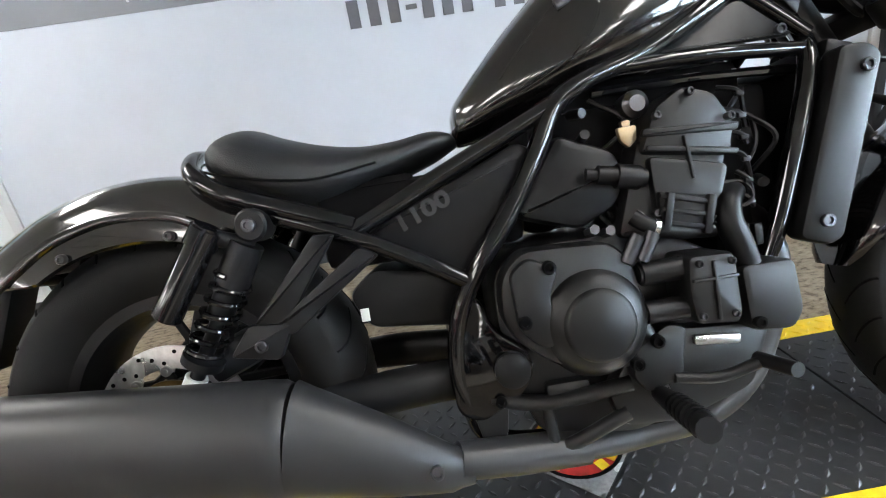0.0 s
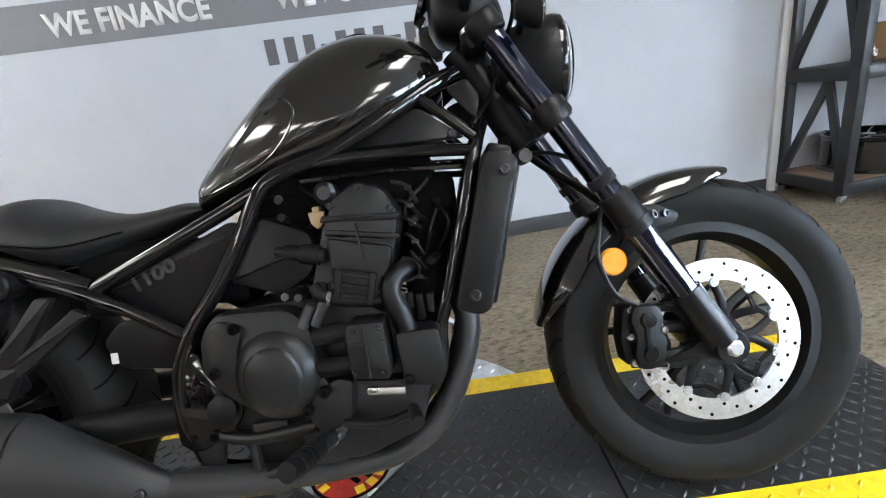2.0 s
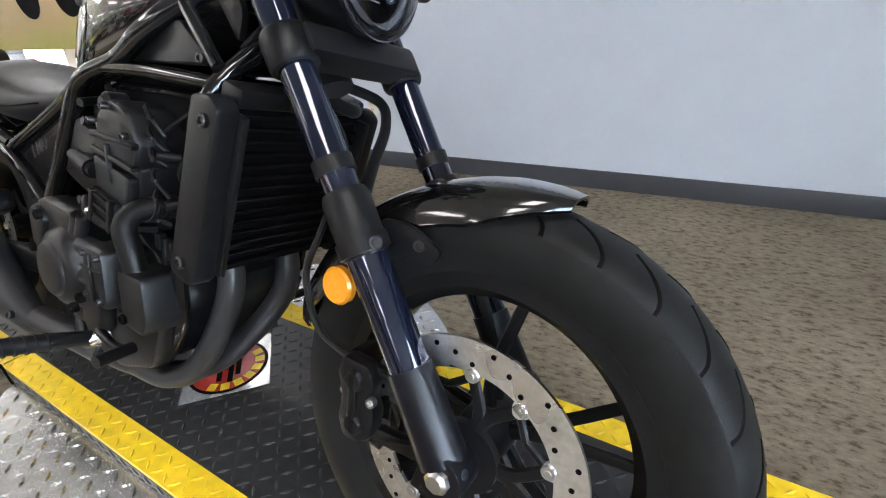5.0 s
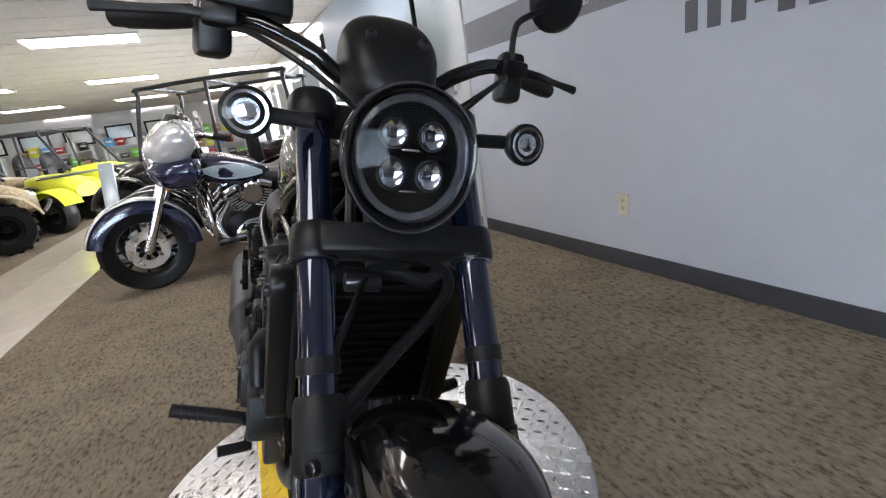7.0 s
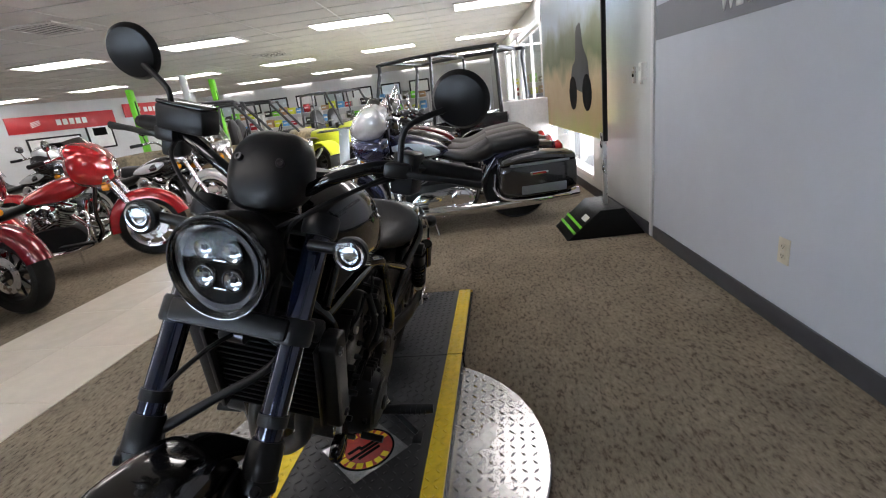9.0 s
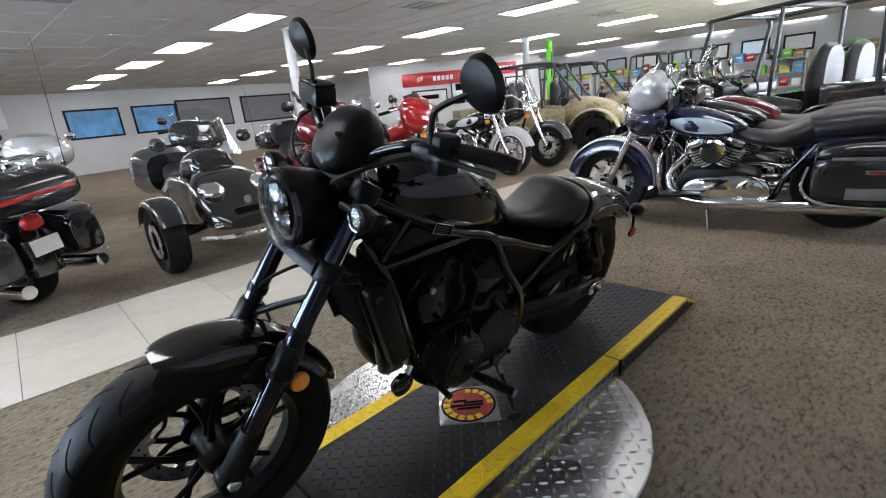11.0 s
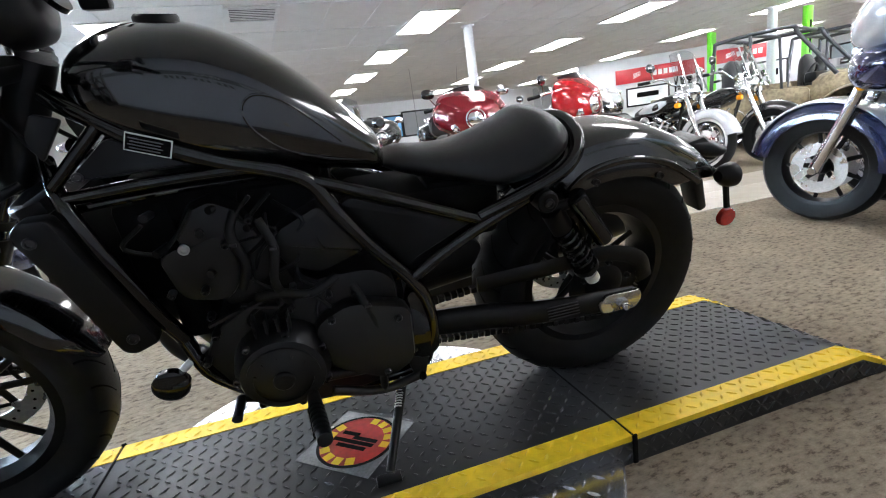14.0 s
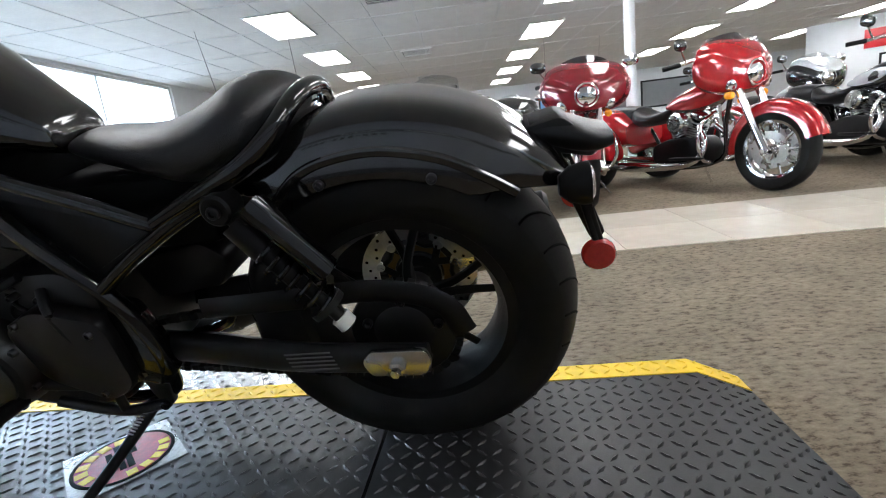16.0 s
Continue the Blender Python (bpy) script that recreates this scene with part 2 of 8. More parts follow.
def round_poly(pts, r=0.02, n=4):
    """Rounds the corners of an outline."""
    out = []
    k = len(pts)
    for i in range(k):
        p, a, b = Vector(pts[i]), Vector(pts[i - 1]), Vector(pts[(i + 1) % k])
        da, db = (a - p), (b - p)
        q = min(r, da.length * 0.45, db.length * 0.45)
        s, e = p + da.normalized() * q, p + db.normalized() * q
        for j in range(n + 1):
            t = j / n
            out.append(tuple((1 - t) ** 2 * s + 2 * t * (1 - t) * p + t * t * e))
    return out


def spline(pts, n=6, closed=False):
    P = [Vector(p) for p in pts]
    if len(P) < 3:
        return P
    out = []
    k = len(P)
    for i in range(k if closed else k - 1):
        p0 = P[i - 1] if (i or closed) else P[0] * 2 - P[1]
        p1, p2 = P[i], P[(i + 1) % k]
        p3 = P[(i + 2) % k] if (closed or i + 2 < k) else P[-1] * 2 - P[-2]
        for j in range(n):
            t = j / n
            out.append(0.5 * ((2 * p1) + (p2 - p0) * t + (2 * p0 - 5 * p1 + 4 * p2 - p3) * t * t + (3 * p1 - p0 - 3 * p2 + p3) * t ** 3))
    if not closed:
        out.append(P[-1])
    return out


def tube(pts, r, seg=12, n=6, closed=False, flat=1.0):
    """A round tube along a smooth line; r may be one radius or one for each point."""
    P = spline(pts, n, closed)
    k = len(P)
    if isinstance(r, (int, float)):
        R = [r] * k
    else:
        R = [float(np.interp(i / max(1, k - 1) * (len(r) - 1), range(len(r)), r)) for i in range(k)]
    bm = bmesh.new()
    rings = []
    up = Vector((0, 0, 1))
    for i in range(k):
        if closed:
            d = (P[(i + 1) % k] - P[i - 1]).normalized()
        else:
            d = (P[min(i + 1, k - 1)] - P[max(i - 1, 0)]).normalized()
        if i == 0 and abs(d.dot(up)) > 0.95:
            up = Vector((1, 0, 0))
        a = (up - d * up.dot(d)).normalized()
        b = d.cross(a)
        up = a
        rings.append([bm.verts.new(P[i] + R[i] * (math.cos(w) * a + flat * math.sin(w) * b)) for w in (2 * math.pi * j / seg for j in range(seg))])
    m = k if closed else k - 1
    for i in range(m):
        A, B = rings[i], rings[(i + 1) % k]
        for j in range(seg):
            bm.faces.new((A[j], A[(j + 1) % seg], B[(j + 1) % seg], B[j]))
    if not closed:
        bm.faces.new(rings[0][::-1])
        bm.faces.new(rings[-1])
    return bm


def rod(a, b, r, seg=14, r2=None, bevel=0.0):
    a, b = Vector(a), Vector(b)
    bm = bmesh.new()
    bmesh.ops.create_cone(bm, cap_ends=True, segments=seg, radius1=r, radius2=r if r2 is None else r2, depth=(b - a).length,
                          matrix=Matrix.Translation((a + b) / 2) @ (b - a).to_track_quat("Z", "Y").to_matrix().to_4x4())
    if bevel:
        rims = [e for e in bm.edges if len([f for f in e.link_faces if len(f.verts) > 4])]
        bmesh.ops.bevel(bm, geom=rims, offset=bevel, segments=2, affect="EDGES")
    return bm


def lathe(profile, seg=48, axis="y", m=None, closed=False):
    """Turns a profile of (radius, place along the axis)."""
    bm = bmesh.new()
    rings = []
    for r, h in profile:
        ring = []
        for j in range(seg):
            w = 2 * math.pi * j / seg
            c, s = r * math.cos(w), r * math.sin(w)
            ring.append(bm.verts.new({"y": (c, h, s), "x": (h, c, s), "z": (c, s, h)}[axis]))
        rings.append(ring)
    k = len(rings)
    for i in range(k if closed else k - 1):
        A, B = rings[i], rings[(i + 1) % k]
        for j in range(seg):
            bm.faces.new((A[j], A[(j + 1) % seg], B[(j + 1) % seg], B[j]))
    if not closed:
        if profile[0][0] > 1e-5:
            bm.faces.new(rings[0])
        if profile[-1][0] > 1e-5:
            bm.faces.new(rings[-1][::-1])
    bmesh.ops.remove_doubles(bm, verts=bm.verts, dist=1e-5)
    if m is not None:
        bmesh.ops.transform(bm, matrix=m, verts=bm.verts)
    return bm


def loft(rings, caps=True, closed=False):
    bm = bmesh.new()
    R = [[bm.verts.new(p) for p in ring] for ring in rings]
    n = len(R[0])
    k = len(R)
    for i in range(k if closed else k - 1):
        for j in range(n):
            bm.faces.new((R[i][j], R[i][(j + 1) % n], R[(i + 1) % k][(j + 1) % n], R[(i + 1) % k][j]))
    if caps and not closed:
        bm.faces.new(R[0][::-1])
        bm.faces.new(R[-1])
    return bm


def body(stations, n=32, steps=5, power=2.4):
    """A rounded body along x; stations of (x, bottom, top, half width, height of the widest place 0..1)."""
    S = spline([Vector((s[0], s[1], s[2])) for s in stations], steps)
    T = spline([Vector((s[3], s[4], 0)) for s in stations], steps)
    rings = []
    for a, b in zip(S, T):
        x, lo, hi = a
        w, q = max(b.x, 0.002), b.y
        mid = lo + (hi - lo) * q
        ring = []
        for j in range(n):
            t = 2 * math.pi * j / n
            c, s = math.cos(t), math.sin(t)
            y = w * math.copysign(abs(c) ** (2 / power), c)
            h = (hi - mid) if s > 0 else (mid - lo)
            ring.append((x, y, mid + h * math.copysign(abs(s) ** (2 / power), s)))
        rings.append(ring)
    return loft(rings)


def helix(a, b, r, wire, turns, seg=8):
    a, b = Vector(a), Vector(b)
    d = (b - a)
    q = d.to_track_quat("Z", "Y")
    n = int(turns * 14)
    pts = [a + d * (i / n) + q @ Vector((r * math.cos(2 * math.pi * turns * i / n), r * math.sin(2 * math.pi * turns * i / n), 0)) for i in range(n + 1)]
    return tube(pts, wire, seg, 1)


def bolt(c, axis, r=0.008, h=0.006):
    """A socket screw head with its recess."""
    q = Vector(axis).to_track_quat("Z", "Y").to_matrix().to_4x4()
    return lathe([(0.0, h * 0.35), (r * 0.5, h * 0.35), (r * 0.55, h), (r * 0.85, h), (r, h * 0.75), (r, -0.004)], 12, "z", Matrix.Translation(c) @ q)


def text_mesh(s, size, depth=0.001):
    cu = bpy.data.curves.new("lettering", "FONT")
    cu.body, cu.size, cu.extrude = s, size, depth
    cu.offset = size * 0.034
    ob = bpy.data.objects.new("lettering", cu)
    scene.collection.objects.link(ob)
    dg = bpy.context.evaluated_depsgraph_get()
    me = bpy.data.meshes.new_from_object(ob.evaluated_get(dg))
    bpy.data.objects.remove(ob)
    bpy.data.curves.remove(cu)
    bm = bmesh.new()
    bm.from_mesh(me)
    bpy.data.meshes.remove(me)
    return bm


# ---------- building ----------
WALL_V = 1.852
EAST, WEST, SOUTH = 5.4, -17.5, -17.5


def wall(name, u0, v0, u1, v1, z0, z1, thick, material, label, openings=()):
    """A wall from (u0, v0) to (u1, v1), its face on the left of that line; openings are (start, end, bottom, top) along it."""
    a, b = Vector((u0, v0)), Vector((u1, v1))
    L = (b - a).length
    ang = math.degrees(math.atan2(b.y - a.y, b.x - a.x))
    cuts = sorted({0.0, L, *[o[0] for o in openings], *[o[1] for o in openings]})
    bms = []
    for s, e in zip(cuts, cuts[1:]):
        spans = [(z0, z1)]
        for o in openings:
            if o[0] <= s + 1e-6 and e <= o[1] + 1e-6:
                spans = [(z0, o[2]), (o[3], z1)]
        for lo, hi in spans:
            if hi - lo > 0.005:
                bms.append(box(((s + e) / 2, -thick / 2, (lo + hi) / 2), (e - s, thick, hi - lo)))
    ob = link(name, join(*bms), material, False)
    ob.matrix_basis = ROOM @ pose(u0, v0, 0, 0, 0, ang)
    return tagged(ob, label, "wall", kind="structure")


Z0, Z1 = FLOOR - 0.05, CEIL + 0.1
# north wall: pale grey painted stretch, then glossy white stretch with low windows further on
wall("wall_north", 5.6, WALL_V, -1.40, WALL_V, Z0, Z1, 0.15, WALLGREY, "pale grey painted showroom wall with dark stripe")
wall("wall_north_far", -1.40, WALL_V, WEST, WALL_V, Z0, Z1, 0.15, WALLFRP, "glossy white panelled wall with tall windows",
     [(1.6, 4.2, FLOOR + 0.16, 2.15), (4.5, 7.3, FLOOR + 0.16, 2.15), (7.6, 10.2, FLOOR + 0.9, 2.15)])
wall("wall_west", WEST, WALL_V, WEST, SOUTH, Z0, Z1, 0.15, WALLWHITE, "white far showroom wall", [])
wall("wall_south", WEST, SOUTH, EAST, SOUTH, Z0, Z1, 0.15, WALLWHITE, "white far showroom wall", [])
wall("wall_east", EAST, SOUTH, EAST, 2.1, Z0, Z1, 0.15, WALLWHITE, "white showroom wall with wide bright windows",
     [(8.7, 12.7, 0.45, 2.38), (12.95, 16.9, 0.45, 2.38)])

solid("ground", box((0, 0, -0.2), (300, 300, 0.2)), mat("asphalt_yard", (0.16, 0.16, 0.16), 0.9, 0, 0.3, 3), "grey asphalt yard outside the showroom", "ground",
      ROOM @ pose(0, 0, FLOOR - 0.11), kind="structure")
solid("floor", box(((EAST + WEST) / 2, (WALL_V + SOUTH) / 2, FLOOR - 0.05), (EAST - WEST + 0.3, WALL_V - SOUTH + 0.3, 0.1)), CARPET,
      "brown flecked loop pile carpet floor", "floor", ROOM, kind="structure")

# polished tile aisle, laid as single tiles
aisle = thing("aisle_floor", "polished cream tile aisle between carpets", "floor", pose(0, 0, 0, 0, 0, 0.8), kind="structure")
tile_me = None
TS = 0.555
for i in range(-26, 11):
    for j in range(2):
        if tile_me is None:
            ob = part("tile", box((0, 0, 0), (TS - 0.003, TS - 0.003, 0.006), 0.001, seg=1), TILE, aisle)
            tile_me = ob.data
        else:
            ob = new("tile", tile_me)
            ob.parent = aisle
        ob.matrix_basis = pose(i * TS, -1.575 - TS / 2 - TS * j, FLOOR + 0.003)

# ceiling with its grid, in one mesh each
cm = join(box(((EAST + WEST) / 2, (WALL_V + SOUTH) / 2, CEIL + 0.05), (EAST - WEST, WALL_V - SOUTH, 0.1)))
solid("ceiling", cm, CEILM, "off-white acoustic tile ceiling", "ceiling", ROOM, kind="structure")
gb = []
for k in range(38):
    u = EAST - 0.3 - k * 0.61
    gb.append(box((u, (WALL_V + SOUTH) / 2, CEIL - 0.002), (0.024, WALL_V - SOUTH, 0.006)))
for k in range(16):
    v = WALL_V - 0.5 - k * 1.22
    gb.append(box(((EAST + WEST) / 2, v, CEIL - 0.003), (EAST - WEST, 0.024, 0.006)))
solid("ceiling_trim", join(*gb), GRIDM, "pale metal ceiling grid strips", "trim", ROOM, kind="structure")

lamp = thing("ceiling_light", "recessed fluorescent ceiling panel, lit", "ceiling light", room(0, 0, CEIL), "ceiling lights")
part("frame", join(box((0, 0.62, -0.008), (0.62, 0.03, 0.02)), box((0, -0.62, -0.008), (0.62, 0.03, 0.02)), box((0.3, 0, -0.008), (0.03, 1.22, 0.02)),
                   box((-0.3, 0, -0.008), (0.03, 1.22, 0.02))), GRIDM, lamp, "pale metal frame")
part("diffuser", box((0, 0, -0.007), (0.57, 1.21, 0.01)), PANEL, lamp, "glowing white diffuser")
first = True
for i in range(-4, 2):
    for j in range(-3, 5):
        if (i, j) == (1, -3):
            continue
        m = room(-1.93 + 3.95 * i, min(-5.85 - 2.42 * j, 1.2), CEIL)
        if first:
            lamp.matrix_basis = m
            first = False
        else:
            copy_thing(lamp, m)

vent = thing("ceiling_vent", "white louvred ceiling air vent", "air vent", room(0.5, -5.1, CEIL), "ceiling vents")
part("frame", join(box((0, 0.28, -0.008), (0.6, 0.05, 0.018)), box((0, -0.28, -0.008), (0.6, 0.05, 0.018)), box((0.28, 0, -0.008), (0.05, 0.5, 0.018)),
                   box((-0.28, 0, -0.008), (0.05, 0.5, 0.018))), GRIDM, vent)
part("backing", box((0, 0, -0.003), (0.5, 0.5, 0.004)), INNER, vent, "dark duct opening")
for k in range(7):
    part("slat", box((0, -0.2 + k * 0.067, -0.009), (0.5, 0.034, 0.003), m=None), GRIDM, vent)
for u, v in ((0.4, -8.8), (0.35, -12.3), (-3.6, -4.0), (-8.2, -3.2)):
    copy_thing(vent, room(u, v, CEIL))

# baseboard, stripe, corner strips
solid("baseboard", box((2.10, WALL_V - 0.006, FLOOR + 0.048), (6.98, 0.012, 0.096), 0.003), BASEB, "dark vinyl baseboard along the grey wall", "baseboard", ROOM, kind="structure")
solid("baseboard_far", box((-9.25, WALL_V - 0.006, FLOOR + 0.048), (15.6, 0.012, 0.096), 0.003), BASEB, "dark vinyl baseboard along the white wall", "baseboard", ROOM, kind="structure")
solid("trim_stripe", box((2.10, WALL_V - 0.0015, 1.402), (6.98, 0.003, 0.205)), STRIPE, "dark grey painted stripe on the wall", "trim", ROOM, kind="structure")
solid("trim_edge", box((-1.425, WALL_V - 0.008, 1.17), (0.05, 0.016, 2.46), 0.003), WALLWHITE, "white vertical edge strip on the wall", "trim", ROOM, kind="structure")
solid("trim_corner", box((3.39, WALL_V - 0.012, 1.17), (0.06, 0.024, 2.46), 0.003), WALLWHITE, "white vertical corner strip on the wall", "trim", ROOM, kind="structure")


def window(name, m, w, h, label, bars=2):
    win = thing(name, label, "window", m, kind="structure")
    t = 0.05
    for s in (-1, 1):
        part("frame_side", box((s * (w / 2 - t / 2), 0, h / 2), (t, 0.08, h), 0.004), GRIDM, win)
    part("frame_head", box((0, 0, h - t / 2), (w - 2 * t, 0.08, t), 0.004), GRIDM, win)
    part("window_sill", box((0, 0.02, t / 2), (w - 2 * t, 0.12, t), 0.004), GRIDM, win)
    pw = (w - 2 * t) / bars
    for k in range(bars):
        if k:
            part("mullion", box((-w / 2 + t + k * pw, 0, h / 2), (0.04, 0.06, h - 2 * t), 0.003), GRIDM, win)
        p = part("pane", box((-w / 2 + t + (k + 0.5) * pw, 0, h / 2), (pw - 0.042, 0.006, h - 2 * t - 0.004)), CLEAR, win, "clear window glass")
        p.visible_shadow = False
    return win


window("window_1", room(-1.40 - 2.9, WALL_V + 0.075, FLOOR + 0.16, 180), 2.6, 1.99 + 0.0, "tall white framed window to the daylight", 2)
window("window_2", room(-1.40 - 5.9, WALL_V + 0.075, FLOOR + 0.16, 180), 2.8, 1.99, "tall white framed window to the daylight", 2)
window("window_3", room(-1.40 - 8.9, WALL_V + 0.075, FLOOR + 0.9, 180), 2.6, 1.25, "white framed window to the daylight", 2)
window("window_4", room(EAST + 0.075, SOUTH + 10.7, 0.45, 90), 4.0, 1.93, "wide white framed shop window, bright with daylight", 2)
window("window_5", room(EAST + 0.075, SOUTH + 14.925, 0.45, 90), 3.95, 1.93, "wide white framed shop window, bright with daylight", 2)
# bright daylight outside the shop windows
SKYCARD = glow("bright_overcast_daylight", (0.70, 0.86, 1.0), 22.0)
solid("backdrop", box((0, 0, 0), (0.05, 40, 9)), SKYCARD, "bright daylight distance outside the windows", "backdrop", room(EAST + 6, -13, 1.5), kind="structure")
solid("backdrop_north", box((0, 0, 0), (18, 0.05, 6)), glow("bright_north_daylight", (0.92, 0.97, 1.0), 50.0), "bright daylight distance outside the windows", "backdrop", room(-8, WALL_V + 6, 1.5), kind="structure")


def lettering(name, s, height, u, z, material, label, width=None):
    bm = text_mesh(s, 1.0, 0.0)
    lo = Vector((min(v.co[i] for v in bm.verts) for i in range(3)))
    hi = Vector((max(v.co[i] for v in bm.verts) for i in range(3)))
    sy = height / (hi.y - lo.y)
    sx = width / (hi.x - lo.x) if width else sy
    bmesh.ops.translate(bm, vec=-lo, verts=bm.verts)
    bmesh.ops.scale(bm, vec=(sx, sy, 1), verts=bm.verts)
    r = bmesh.ops.extrude_face_region(bm, geom=bm.faces[:])
    bmesh.ops.translate(bm, vec=(0, 0, 0.0015), verts=[v for v in r["geom"] if isinstance(v, bmesh.types.BMVert)])
    ob = link(name, bm, material, False)
    ob.matrix_basis = room(u, WALL_V - 0.0035, z, 0, 90)
    return tagged(ob, label, "lettering", kind="structure")


lettering("trim_lettering", "WE FINANCE", 0.112, -0.605, 1.346, LETWHITE, "white capital lettering on the dark stripe", 0.79)
lettering("trim_lettering", "WE BUY", 0.112, 0.50, 1.352, LETWHITE, "white capital lettering on the dark stripe", 0.50)
# a telephone number, drawn as plain bars
nb = []
for k, u in enumerate((0.0, 0.1, 0.2, 0.37, 0.47, 0.57, 0.74, 0.84, 0.94, 1.04)):
    nb.append(box((u + 0.038, 0, 0.062), (0.056, 0.003, 0.125)))
nb.append(box((0.325, 0, 0.06), (0.055, 0.003, 0.022)))
nb.append(box((0.695, 0, 0.06), (0.055, 0.003, 0.022)))
solid("trim_bars", join(*nb), LETGREY, "dark grey bars in a row on the wall", "lettering", room(0.395, WALL_V - 0.0022, 1.096), kind="structure")

out = thing("power_outlet", "ivory duplex power outlet on the grey wall", "power outlet", room(0.035, WALL_V, 0.295))
part("cover_plate", box((0, -0.003, 0), (0.072, 0.006, 0.115), 0.002), IVORY, out)
for dz in (0.021, -0.021):
    soc = part("socket", box((0, -0.007, dz), (0.034, 0.004, 0.028), 0.0018), IVORY, out)
    part("slot", join(box((-0.007, -0.0092, dz + 0.003), (0.003, 0.001, 0.009)), box((0.007, -0.0092, dz + 0.003), (0.003, 0.001, 0.009)),
                      box((0, -0.0092, dz - 0.007), (0.005, 0.001, 0.005))), INNER, soc, "dark slots")
part("screw", lathe([(0.0, -0.0068), (0.003, -0.0068), (0.003, -0.003)], 10, "y"), STEEL, out)

for u, z in ((-1.80, 1.10), (-1.66, 1.09)):
    sw = thing("light_switch", "small dark wall switch on white wall", "light switch", room(u, WALL_V, z), "wall switches")
    part("cover_plate", box((0, -0.004, 0), (0.07, 0.008, 0.115), 0.002), STEEL, sw)
    part("toggle", box((0, -0.012, 0), (0.012, 0.012, 0.024), 0.002), INNER, sw, "dark toggle")
bx = thing("thermostat_box", "small white wall box", "thermostat", room(-1.58, WALL_V, 1.12))
part("housing", box((0, -0.02, 0), (0.06, 0.04, 0.12), 0.005), WHITEP, bx)
part("dial", box((0, -0.042, 0.02), (0.03, 0.004, 0.03), 0.001), GRIDM, bx)

# ---------- display turntable with tread plate ramp ----------
RAMP = pose(0.62, 0.136, 0, 0, 0, 1.6)


def lugs(area, pitch=0.034, z=0.0, keep=None, h=0.0026, L=0.028, W=0.0095):
    """Raised tread lugs, laid in alternate directions."""
    vs, fs = [], []
    u0, u1, v0, v1 = area
    nu, nv = int((u1 - u0) / pitch), int((v1 - v0) / pitch)
    for i in range(nu):
        for j in range(nv):
            x, y = u0 + (i + 0.5) * pitch, v0 + (j + 0.5) * pitch
            if keep and not keep(x, y):
                continue
            a = radians(45 if (i + j) % 2 else -45)
            c, s = math.cos(a), math.sin(a)
            b = len(vs)
            zz = z(x) if callable(z) else z
            for px, py, pz in ((-L / 2, 0, 0), (0, -W / 2, 0), (L / 2, 0, 0), (0, W / 2, 0), (-L * 0.28, 0, h), (L * 0.28, 0, h)):
                vs.append((x + px * c - py * s, y + px * s + py * c, zz + pz))
            fs += [(b, b + 1, b + 4), (b + 1, b + 5, b + 4), (b + 1, b + 2, b + 5), (b + 2, b + 3, b + 5), (b + 3, b + 4, b + 5), (b + 3, b, b + 4)]
    bm = bmesh.new()
    me = bpy.data.meshes.new("tmp")
    me.from_pydata(vs, [], fs)
    bm.from_mesh(me)
    bpy.data.meshes.remove(me)
    return bm


stand = thing("display_turntable", "black tread plate ramp with yellow edges on aluminium turntable", "display ramp", RAMP)
HW, YW = 0.295, 0.068
DISC_Z = -0.045
disc_bm = lathe([(0.0, DISC_Z), (0.622, DISC_Z), (0.627, DISC_Z - 0.004), (0.627, FLOOR), (0.0, FLOOR)], 96, "z", Matrix.Translation((0.07, 0.0, 0.0)))
disc = part("turntable_disc", disc_bm, PLATE_ALU, stand, "round aluminium tread plate disc")
tagged(part("tread_relief", lugs((-0.56, 0.70, -0.63, 0.63), 0.036, DISC_Z, lambda x, y: (x - 0.07) ** 2 + y * y < 0.602 ** 2 and abs(y) > HW + 0.01, 0.0042, 0.030, 0.011), PLATE_ALU, disc), kind="stuff")
SEAM_R, SEAM_F = -0.515, 0.70
REAR_END, FRONT_END = -1.245, 1.48
TAPER = 0.125


def deck_z(x):
    return -max(0.0, x - FRONT_END, REAR_END - x) / TAPER * 0.058


